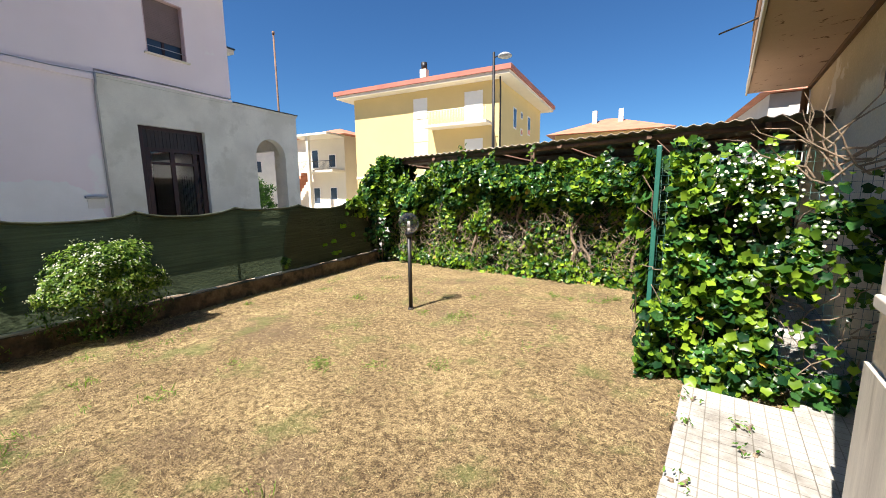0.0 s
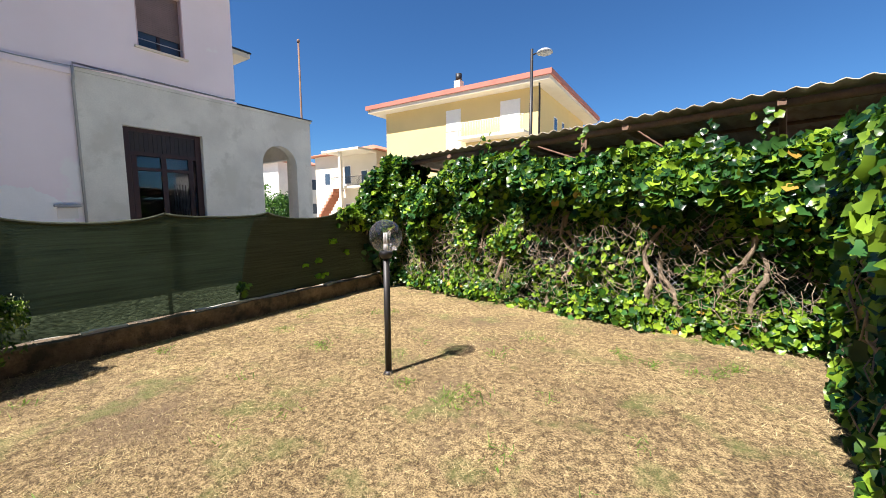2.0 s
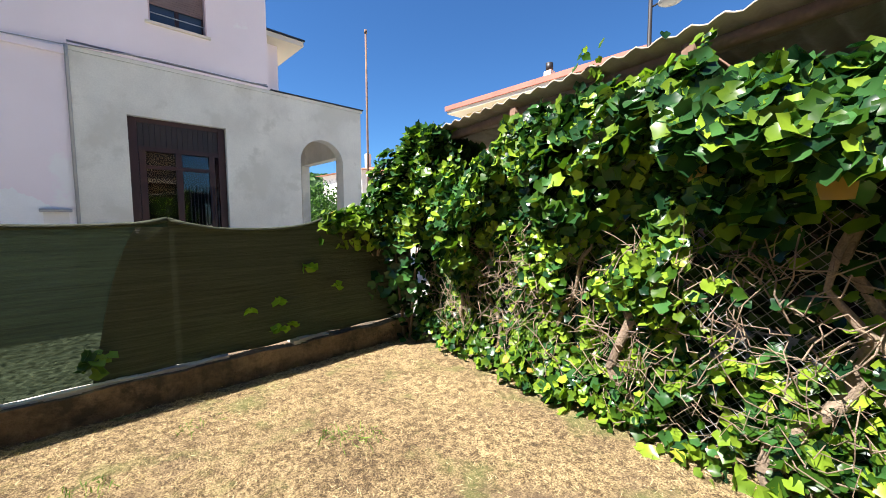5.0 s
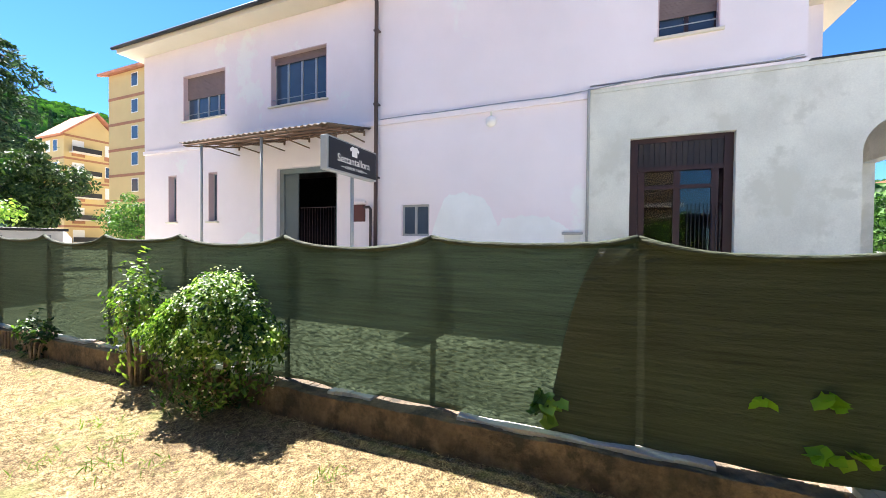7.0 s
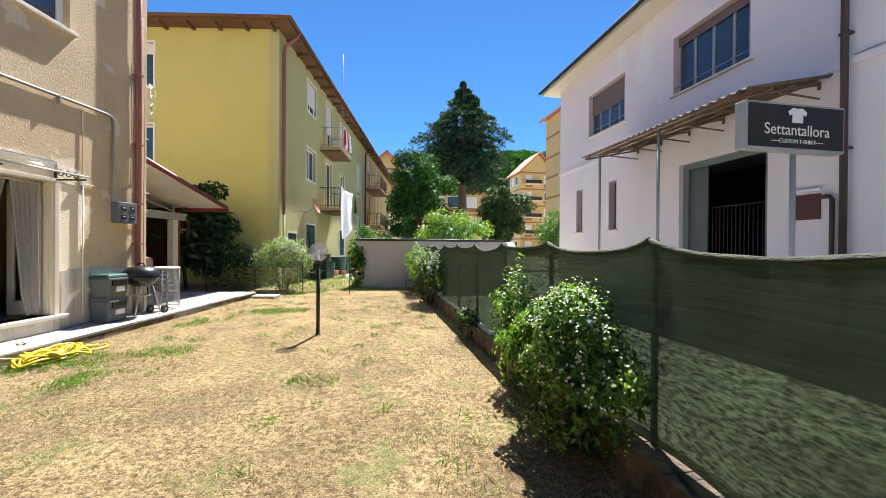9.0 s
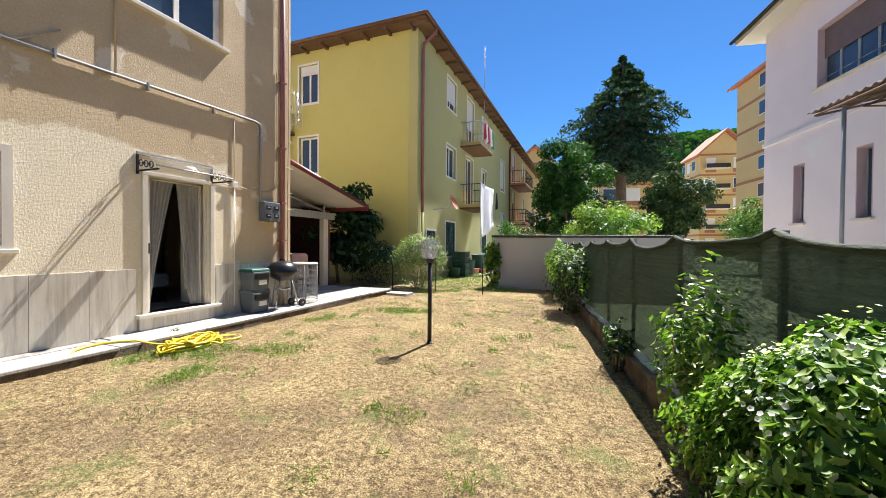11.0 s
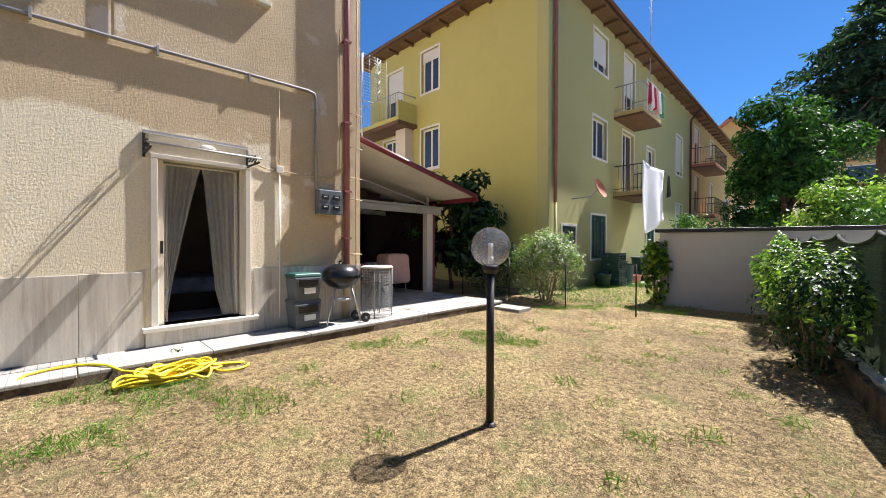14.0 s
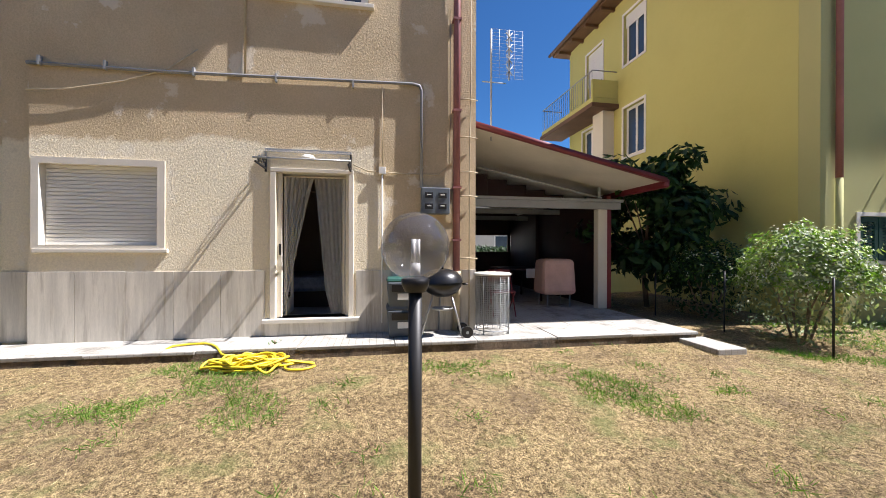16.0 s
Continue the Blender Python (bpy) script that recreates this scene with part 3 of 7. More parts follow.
bm = bmesh.new()
vs = [bm.verts.new(c) for c in ((-23, -11.5, 8.504), (PX + 0.72, -11.5, 8.504), (PX + 0.72, 9.3, 8.504), (-23, 9.3, 8.504), (-17.5, -6, 10.6), (-17.5, 4, 10.6))]
for q in ((0, 1, 4), (1, 2, 5, 4), (2, 3, 5), (3, 0, 4, 5)):
    bm.faces.new([vs[k] for k in q])
structure("roof_pink", bm, M_TERRA, "hipped tiled roof of the pink house", category="roof")
bm = T([(PX + 0.72, -11.5, 8.5), (PX + 0.72, 9.3, 8.5)], 0.06)
tube(bm, [(PX + 0.72, 9.3, 8.5), (-23, 9.3, 8.5)], 0.06)
structure("trim_gutter", bm, M_BLACKMET, "dark gutter under the pink house roof", category="trim")
bm = B(-22.0, 8.78, 4.87, -16.0, 10.35, 7.497)
structure("wall_pink_wing", bm, M_PINK, "pink rear wing of the shop house", category="wall")
bm = B(-22.4, 9.32, 7.663, -15.36, 11.07, 7.72)
structure("trim_pink_wing", bm, M_BLACKMET, "dark gutter edge of the rear wing", category="trim")
bm = B(-22.4, 9.32, 7.5, -15.4, 11.03, 7.66)
structure("roof_pink_wing", bm, M_CREAM, "cream eave of the rear wing", category="roof")
# added wall behind the openings, its black gives the shop's indoor darkness
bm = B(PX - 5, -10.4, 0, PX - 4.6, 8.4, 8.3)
structure("wall_pink_inside", bm, M_DARK, "added inner wall, black for the unlit shop", category="wall")
bm = B(PX - 4.6, -10.5, 4.3, PX - 0.36, 8.4, 4.6)
structure("ceiling_pink", bm, M_INTERIOR, "plain floor slab inside the shop house", category="ceiling")


def framed_window(name, y0, y1, z0, z1, x, label, frame_m, glass_m, bars=1, shut=0.0, shut_m=None, reveal=None, sill=True, depth=0.18, rail=False, m=None):
    """A window set back in an opening of a wall that faces +x: reveal, frame, bars, panes, roller shutter."""
    e = thing(name, label, "window", m, kind="structure")
    xi = x - depth
    f = 0.06
    bm = B(xi - 0.05, y0 + 0.003, z0 + 0.003, xi, y0 + f, z1 - 0.003, bev=0.006)
    box(bm, xi - 0.05, y1 - f, z0 + 0.003, xi, y1 - 0.003, z1 - 0.003)
    box(bm, xi - 0.05, y0 + f, z0 + 0.003, xi, y1 - f, z0 + f)
    box(bm, xi - 0.05, y0 + f, z1 - f, xi, y1 - f, z1 - 0.003)
    for k in range(1, bars + 1):
        c = y0 + (y1 - y0) * k / (bars + 1)
        box(bm, xi - 0.045, c - f * 0.6, z0 + f, xi + 0.003, c + f * 0.6, z1 - f)
    part("window_frame", bm, frame_m, e)
    for k in range(bars + 1):
        c, d = y0 + (y1 - y0) * k / (bars + 1), y0 + (y1 - y0) * (k + 1) / (bars + 1)
        part("pane", B(xi - 0.03, c + f * 0.7, z0 + f, xi - 0.02, d - f * 0.7, z1 - f), glass_m, e)
    if shut:
        zs = z1 - (z1 - z0) * shut
        bm = bmesh.new()
        k = zs
        while k < z1 - 0.01:
            box(bm, xi + 0.012, y0 + 0.03, k, xi + 0.03, y1 - 0.03, min(k + 0.045, z1 - 0.003), 0.0)
            k += 0.05
        part("roller_shutter", bm, shut_m, e, "lowered roller shutter")
    if reveal:
        bm = B(xi, y0 - 0.0, z0, x + 0.004, y0 + 0.025, z1)
        box(bm, xi, y1 - 0.025, z0, x + 0.004, y1, z1)
        box(bm, xi, y0 + 0.025, z1 - 0.025, x + 0.004, y1 - 0.025, z1)
        part("reveal", bm, reveal, e)
    if sill:
        part("window_sill", B(x - depth, y0 - 0.07, z0 - 0.05, x + 0.07, y1 + 0.07, z0 + 0.004, bev=0.006), M_WHITE if sill is True else sill, e)
    if rail:
        bm = T([(x - 0.05, y0, z0 + 0.22), (x - 0.05, y1, z0 + 0.22)], 0.012)
        part("rail", bm, M_GREYMET, e)
    return e


framed_window("window_1", -8.6, -6.45, 5.69, 7.3, PX, "wide upper window with a half-lowered brown shutter", M_GREYMET, M_BLUEGLASS, 3, 0.5, M_SHUTTER, M_PINKDEEP, M_CREAM, rail=True)
framed_window("window_2", -4.4, -2.2, 5.68, 7.28, PX, "wide upper window with grey frames mirroring the sky", M_GREYMET, M_BLUEGLASS, 3, 0.16, M_SHUTTER, M_PINKDEEP, M_CREAM, rail=True)
framed_window("window_3", 6.34, 7.42, 5.73, 7.3, PX, "upper window with a brown roller shutter mostly lowered", M_DARKWOOD, M_BLUEGLASS, 1, 0.72, M_SHUTTER, M_PINKDEEP, M_CREAM, rail=True)
framed_window("window_4", 0.34, 1.16, 1.62, 2.46, PX, "small grey-framed window in the pink wall", M_GREYMET, M_BLUEGLASS, 1, 0, None, None, False, 0.06)
framed_window("window_5", -9.45, -8.98, 2.1, 3.8, PX, "narrow slit window with a pink reveal", M_GREYMET, M_BLUEGLASS, 0, 0, None, M_PINKDEEP, M_CREAM)
framed_window("window_6", -7.29, -6.84, 2.1, 3.8, PX, "narrow slit window with a pink reveal", M_GREYMET, M_BLUEGLASS, 0, 0, None, M_PINKDEEP, M_CREAM)

# loggia shop window in dark red wood
e = thing("window_7", "large dark red wooden shop window with panelled top", "window", kind="structure")
x = PX - 0.1
bm = bmesh.new()
for a in (5.873, 7.56):
    box(bm, x - 0.08, a, 0.403, x, a + 0.157, 3.697, 0.01)
box(bm, x - 0.08, 6.03, 3.0, x - 0.003, 7.56, 3.1)
box(bm, x - 0.08, 6.03, 3.6, x - 0.003, 7.56, 3.697)
for a in (6.1, 6.76, 7.42):
    box(bm, x - 0.07, a - 0.06, 0.403, x - 0.012, a + 0.06, 3.0)
part("window_frame", bm, M_DARKWOOD, e)
bm = bmesh.new()
for k in range(15):
    box(bm, x - 0.06, 6.04 + k * 0.1015, 3.1, x - 0.03 + 0.006 * (k % 2), 6.135 + k * 0.1015, 3.6)
part("top_panel", bm, surf("dark_boards", (0.022, 0.015, 0.014), 0.55, 0.25, 2, 40, 0.2, 0.003), e, "boarded dark red top panel")
for a, b in ((6.16, 6.70), (6.82, 7.36)):
    part("pane", B(x - 0.05, a, 0.45, x - 0.04, b, 2.98), M_GLASS, e)
part("window_sill", B(PX - 0.28, 5.86, 0.3, PX + 0.08, 7.73, 0.397), M_WHITE, e)
part("transom", B(x - 0.075, 6.16, 2.62, x - 0.008, 7.36, 2.70, bev=0.006), M_DARKWOOD, e)
for k in range(9):
    part("bar", T([(x + 0.02, 6.95 + k * 0.07, 0.45), (x + 0.02, 6.95 + k * 0.07, 2.3)], 0.008, 5), M_BLACKMET, e)

# shop door
e = thing("door_1", "dark open shop doorway with a grey sliding leaf and iron grille", "door", kind="structure")
part("frame", wall(bmesh.new(), -4.147, -1.803, -0.1, 3.717, PX - 0.25, PX - 0.13, [(-3.98, -1.95, -0.1, 3.56)]), surf("teal_grey_frame", (0.16, 0.19, 0.19), 0.5), e)
part("door_leaf", B(PX - 0.24, -3.975, 0, PX - 0.2, -3.45, 3.55, bev=0.006), surf("teal_grey_leaf", (0.11, 0.135, 0.14), 0.5), e)
bm = bmesh.new()
for k in range(14):
    tube(bm, [(PX - 0.3, -3.4 + k * 0.105, 0), (PX - 0.3, -3.4 + k * 0.105, 2.5)], 0.011, 5)
tube(bm, [(PX - 0.3, -3.45, 2.5), (PX - 0.3, -1.95, 2.5)], 0.016, 5)
part("grille", bm, M_DARKPIPE, e, "dark iron grille")

# awning over the shop door
e = thing("shop_awning", "rusty steel awning with corrugated sheets above the shop door", "awning")
bm = bmesh.new()
nseg = 108
top = []
for i in range(nseg + 1):
    y = -5.95 + 5.3 * i / nseg
    w = 0.028 * math.sin(i * math.pi / 2.0 + 0.4)
    top.append((bm.verts.new((PX + 0.02, y, 4.62 + w)), bm.verts.new((PX + 1.85, y, 4.24 + w))))
for a, b in zip(top, top[1:]):
    bm.faces.new((a[0], b[0], b[1], a[1])).smooth = True
# the brown base carries the shade under the awning; paler blotches on top
awn = part("sheet", bm, surf("shade_dark_sheet", (0.15, 0.105, 0.075), 0.85, 0.3, 1.5, 40, 0.3, 0.003, stain=(0.32, 0.29, 0.24), stain_at=(0.55, 0.8)), e, "blotched corrugated sheet, coloured dark for its shaded underside")
awn.modifiers.new("thick", "SOLIDIFY").thickness = 0.012
for k in range(6):
    y = -5.75 + k * 0.98
    bm = B(PX + 0.02, y - 0.02, 4.42, PX + 0.06, y + 0.02, 4.56)
    tube(bm, [(PX + 0.03, y, 4.52), (PX + 1.8, y, 4.15)], 0.025, 5)
    tube(bm, [(PX + 0.03, y, 4.25), (PX + 1.0, y, 4.3)], 0.02, 5)
    part("bracket", bm, M_RUST, e)
for k in range(4):
    x = PX + 0.3 + k * 0.48
    part("purlin", T([(x, -5.9, 4.54 - (x - PX) * 0.2), (x, -0.7, 4.54 - (x - PX) * 0.2)], 0.022, 5), M_RUST, e)
for y in (-5.2, -2.9):
    part("post", T([(PX + 1.7, y, -0.2), (PX + 1.7, y, 4.16)], 0.035, 8), M_GREYMET, e)
part("post", T([(PX + 1.75, 0.0, -0.2), (PX + 1.75, 0.0, 2.95)], 0.04, 8), M_GREYMET, e)

# shop sign
e = thing("shop_sign", "black lightbox sign with a white shirt shape and lettering", "sign")
part("case", B(-11.56, 0.02, 2.92, -9.74, 0.2, 3.63, bev=0.02), M_GREYMET, e)
for y0 in (0.203, 0.012):
    part("face", B(-11.52, y0, 2.96, -9.78, y0 + 0.006, 3.59), M_SIGN, e)


def lettering(body, size, m, material, parent, name="lettering"):
    cu = bpy.data.curves.new(name, "FONT")
    cu.body, cu.size, cu.align_x, cu.extrude = body, size, "CENTER", 0.002
    tmp = new("tmp_text", cu)
    me = bpy.data.meshes.new_from_object(tmp.evaluated_get(bpy.context.evaluated_depsgraph_get()))
    bpy.data.objects.remove(tmp)
    me.materials.append(material)
    ob = new(name, me)
    ob.parent = parent
    ob.matrix_basis = m
    return ob


for body, s, z in (("Settantallora", 0.235, 3.15), ("CUSTOM T-SHIRT", 0.085, 3.03)):
    lettering(body, s, pose(-10.65, 0.212, z, 90, 0, 180), M_PEARL, e)
bm = bmesh.new()
sh = [(-0.10, 0), (0.10, 0), (0.10, 0.13), (0.145, 0.10), (0.175, 0.16), (0.09, 0.22), (0.03, 0.22), (0, 0.20), (-0.03, 0.22), (-0.09, 0.22), (-0.175, 0.16), (-0.145, 0.10), (-0.10, 0.13)]
bm.faces.new([bm.verts.new((-10.65 + a, 0.213, 3.335 + b)) for a, b in sh])
part("shirt_shape", bm, M_PEARL, e)
for a in (-11.12, -10.32):
    part("rule", B(a, 0.21, 3.05, a + 0.14, 0.214, 3.06), M_PEARL, e)

e = thing("downpipe", "dark brown downpipe on the pink wall", "downpipe")
part("pipe", T([(PX + 0.6, -0.42, 8.45), (PX + 0.12, -0.42, 8.0), (PX + 0.1, -0.42, -0.2)], 0.055, 10), M_DARKPIPE, e)
for z in (1.2, 3.2, 5.2, 7.2):
    part("clip", B(PX + 0.002, -0.49, z, PX + 0.16, -0.35, z + 0.04), M_DARKPIPE, e)
e = thing("gas_pipe", "brown gas pipe with a bend beside the meter door", "pipe")
part("pipe", T([(PX + 0.06, -0.82, 2.42), (PX + 0.08, -0.65, 2.42), (PX + 0.08, -0.6, 2.36), (PX + 0.08, -0.6, 1.0)], 0.04, 8), M_DARKPIPE, e)
e = thing("meter_door", "small dark red metal meter door with a drip ledge", "meter door")
part("door", B(PX + 0.002, -1.24, 2.02, PX + 0.03, -0.82, 2.5, bev=0.006), surf("maroon_sheet", (0.11, 0.035, 0.03), 0.6), e)
part("ledge", B(PX + 0.002, -1.3, 2.54, PX + 0.1, -0.78, 2.6, bev=0.01), M_PINK, e)
e = thing("wall_lamp", "round white bulkhead lamp on the pink wall", "lamp", pose(PX, 2.81, 4.41))
part("shade", lathe([(0.0, 0.12), (0.08, 0.105), (0.125, 0.06), (0.135, 0.0)], 20), M_PEARL, e)
e.children[0].matrix_basis = pose(0.02, 0, 0, 0, 90, 0)
part("bracket", T([(0.03, 0, 0.12), (0.03, 0, 0.26)], 0.025), M_GREYPLASTER, e)
e = thing("plaster_pipe", "thin grey pipe running down between pink and grey plaster", "pipe")
part("pipe", T([(PX + 0.09, 5.03, 4.84), (PX + 0.09, 5.03, 4.6), (PX + 0.03, 5.03, 4.5), (PX + 0.03, 5.03, 0.2)], 0.03, 8), M_GREYMET, e)
e = thing("vent_hood", "small grey vent hood on the wall", "vent")
part("hood", B(PX + 0.002, 4.5, 1.66, PX + 0.1, 4.95, 1.72, bev=0.01), M_GREYMET, e)
part("grid", B(PX + 0.002, 4.55, 1.4, PX + 0.02, 4.9, 1.65), M_WHITE, e)
e = thing("facade_cable", "thin sagging cable along the facade band", "cable")
part("cable", T([(PX + 0.075, -0.3 + 0.9 * k, 4.80 + 0.012 * math.sin(k * 2.1)) for k in range(6)] + [(PX + 0.08, 4.9, 4.82), (PX + 0.08, 6.4, 4.93), (PX + 0.08, 8.3, 4.91), (PX + 0.08, 8.7, 4.95)], 0.012, 5), M_GREYMET, e)


def patch(name, y0, y1, z0, z1, label, seed, m, x, material):
    """A thin skim of newer plaster with a wavy upper edge."""
    bm = bmesh.new()
    n = 160
    lo, hi = [], []
    for i in range(n + 1):
        s = i / n
        y = y0 + (y1 - y0) * s
        top = z1 - (z1 - z0) * 0.55 * (abs(2 * s - 1) ** 3) + 0.22 * noise.noise((y * 1.1, seed, 1)) + 0.09 * noise.noise((y * 4, seed, 2)) + 0.05 * noise.noise((y * 13, seed, 3)) + 0.03 * noise.noise((y * 41, seed, 4))
        lo.append(bm.verts.new((x, y, z0)))
        hi.append(bm.verts.new((x, y, max(z0 + 0.02, top))))
    for i in range(n):
        bm.faces.new((lo[i], lo[i + 1], hi[i + 1], hi[i]))
    return structure(name, bm, material, label, m, "plaster")


M_PATCH = surf("white_plaster", (0.86, 0.86, 0.85), 0.9, 0.07, 0.8, 50, 0.2, 0.003)
patch("trim_patch", 1.165, 3.1, 0.2, 2.75, "whitish repaired plaster on the pink wall", 1, None, PX + 0.003, M_PATCH)
patch("trim_patch_low", 2.6, 5.0, 0.2, 2.1, "whitish repaired plaster low on the pink wall", 4, None, PX + 0.005, M_PATCH)
patch("trim_patch_far", -6.2, -4.3, 0.2, 1.7, "whitish repaired plaster by the shop door", 7, None, PX + 0.003, M_PATCH)

# ---- apartment building, yellow end and olive front (house axes) ----
AY = -9.75
apt_end = [(4.42, 5.36, 4.22, 5.74), (4.42, 5.36, 7.1, 8.65), (6.5, 7.5, 6.5, 8.45), (6.85, 7.75, 3.95, 5.7)]
apt_front = [(-13.95, -12.75, 7.42, 8.75), (-13.9, -12.72, 4.4, 5.78), (-11.5, -10.6, 1.15, 1.95), (-13.85, -12.65, 0.9, 2.4), (-16.75, -15.6, 6.35, 8.85), (-16.7, -15.45, 3.4, 5.85), (-19.6, -18.4, 7.4, 8.7), (-19.5, -18.4, 4.4, 5.75), (-19.5, -18.4, 0.9, 2.4), (-24.5, -23.2, 5.2, 7.3), (-24.5, -23.2, 1.8, 3.6)]
bm = bmesh.new()
wall(bm, 0.353, 8.75, -0.2, 9.2, AY - 0.35, AY, apt_end, "x")
structure("wall_apartment_end", bm, M_YELLOW, "mustard yellow rendered end wall of the apartment house", HOUSE, "wall")
bm = bmesh.new()
wall(bm, -26.0, AY, -0.2, 9.2, 0.0, 0.35, apt_front)
structure("wall_apartment_front", bm, M_OLIVE, "olive green rendered front of the apartment house", HOUSE, "wall")
bm = bmesh.new()
wall(bm, -44.0, -26.003, -0.2, 9.2, 0.0, 0.35, [(-28.6, -27.4, 6.4, 8.7), (-28.6, -27.4, 3.4, 5.7), (-33, -32, 6.4, 8.7), (-33, -32, 3.4, 5.7)])
wall(bm, 0.35, 8.75, -0.2, 9.2, -44.0, -43.7, (), "x")
wall(bm, -43.7, AY - 0.36, -0.2, 9.2, 8.45, 8.75)
structure("wall_apartment_far", bm, M_OCHRE, "ochre rendered far part of the apartment house", HOUSE, "wall")
# added walls behind the windows, black in place of unlit rooms
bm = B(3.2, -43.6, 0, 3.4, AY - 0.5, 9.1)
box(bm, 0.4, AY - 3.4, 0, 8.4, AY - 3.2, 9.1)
structure("wall_apartment_inside", bm, M_DARK, "added inner walls, black for the unlit rooms", HOUSE, "wall")
bm = B(-0.52, -44.6, 9.203, 9.2, AY + 0.52, 9.32)
for k in range(32):
    box(bm, -0.5, AY + 0.3 - k * 1.05, 9.1, -0.002, AY + 0.4 - k * 1.05, 9.2)
for k in range(10):
    box(bm, 0.1 + k * 0.95, AY + 0.002, 9.1, 0.2 + k * 0.95, AY + 0.5, 9.2)
structure("roof_apartment_eave", bm, M_EAVE, "orange-brown timber eave with rafter ends", HOUSE, "roof")
bm = bmesh.new()
vs = [bm.verts.new(c) for c in ((-0.59, -44.7, 9.324), (9.3, -44.7, 9.324), (9.3, AY + 0.59, 9.324), (-0.59, AY + 0.59, 9.324), (4.3, -39, 11.4), (4.3, AY - 5.2, 11.4))]
for q in ((0, 1, 4), (1, 2, 5, 4), (2, 3, 5), (3, 0, 4, 5)):
    bm.faces.new([vs[k] for k in q])
structure("roof_apartment", bm, M_TERRA, "hipped tiled roof of the apartment house", HOUSE, "roof")
structure("trim_apartment_gutter", tube(T([(-0.61, -44, 9.3), (-0.61, AY + 0.61, 9.3)], 0.06), [(-0.61, AY + 0.61, 9.3), (9.3, AY + 0.61, 9.3)], 0.06), M_EAVE, "brown gutter along the eave", HOUSE, "trim")


def apt_window(name, u0, u1, z0, z1, face, label, blind=0.0, shutters=None):
    """A white two-leaf window in the front (faces -x) or the end (faces +y) of the apartment house."""
    m = HOUSE @ (pose(0, 0, 0) if face == "front" else pose(0, AY, 0, 0, 0, -90))
    e = thing(name, label, "window", m, kind="structure")
    f = 0.08
    bm = bmesh.new()
    wall(bm, u0 + 0.003, u1 - 0.003, z0 + 0.003, z1 - 0.003, 0.1, 0.16, [(u0 + f, (u0 + u1) / 2 - f / 2, z0 + f, z1 - f), ((u0 + u1) / 2 + f / 2, u1 - f, z0 + f, z1 - f)])
    part("window_frame", bm, M_WHITE, e)
    bm = bmesh.new()
    wall(bm, u0 - 0.07, u1 + 0.07, z0 - 0.07, z1 + 0.07, -0.025, -0.003, [(u0, u1, z0, z1)])
    part("surround", bm, M_WHITE, e)
    for a, b in ((u0 + f, (u0 + u1) / 2 - f / 2), ((u0 + u1) / 2 + f / 2, u1 - f)):
        part("pane", B(0.12, a, z0 + f, 0.13, b, z1 - f), M_BLUEGLASS, e)
    if blind:
        bm = bmesh.new()
        k = z1 - (z1 - z0) * blind
        while k < z1 - 0.01:
            box(bm, 0.06, u0 + 0.02, k, 0.08, u1 - 0.02, min(k + 0.05, z1))
            k += 0.055
        part("roller_shutter", bm, M_BLINDWHITE, e)
    if shutters:
        for a, b in ((u0, (u0 + u1) / 2), ((u0 + u1) / 2, u1)):
            bm = bmesh.new()
            wall(bm, a + 0.01, b - 0.01, z0 + 0.01, z1 - 0.01, 0.0, 0.04, [(a + 0.09, b - 0.09, z0 + 0.1, z1 - 0.1)])
            k = z0 + 0.1
            while k < z1 - 0.12:
                box(bm, 0.008, a + 0.09, k, 0.02, b - 0.09, k + 0.035)
                k += 0.055
            part("shutter", bm, shutters, e, "green louvred shutter")
    return e


wi = 8
for (a, b, c, d), bl, sh in zip(apt_front, (0.75, 0, 0, 0, 0.6, 0, 0.9, 0, 0, 0.9, 0.9), (None, None, 1, 1, None, None, None, None, 1, None, None)):
    apt_window("window_%d" % wi, a, b, c, d, "front", "white-framed apartment window with a green shutter" if sh else "white-framed apartment window in the olive front", bl, M_GREENSHUT if sh else None)
    wi += 1
for (a, b, c, d), bl in zip(apt_end, (0, 0.25, 0.6, 0)):
    apt_window("window_%d" % wi, a, b, c, d, "end", "white-framed window in the yellow end wall", bl)
    wi += 1
for a, b, c, d in ((-28.6, -27.4, 6.4, 8.7), (-28.6, -27.4, 3.4, 5.7), (-33, -32, 6.4, 8.7), (-33, -32, 3.4, 5.7)):
    apt_window("window_%d" % wi, a, b, c, d, "front", "white-framed balcony window in the ochre front", 0.4)
    wi += 1


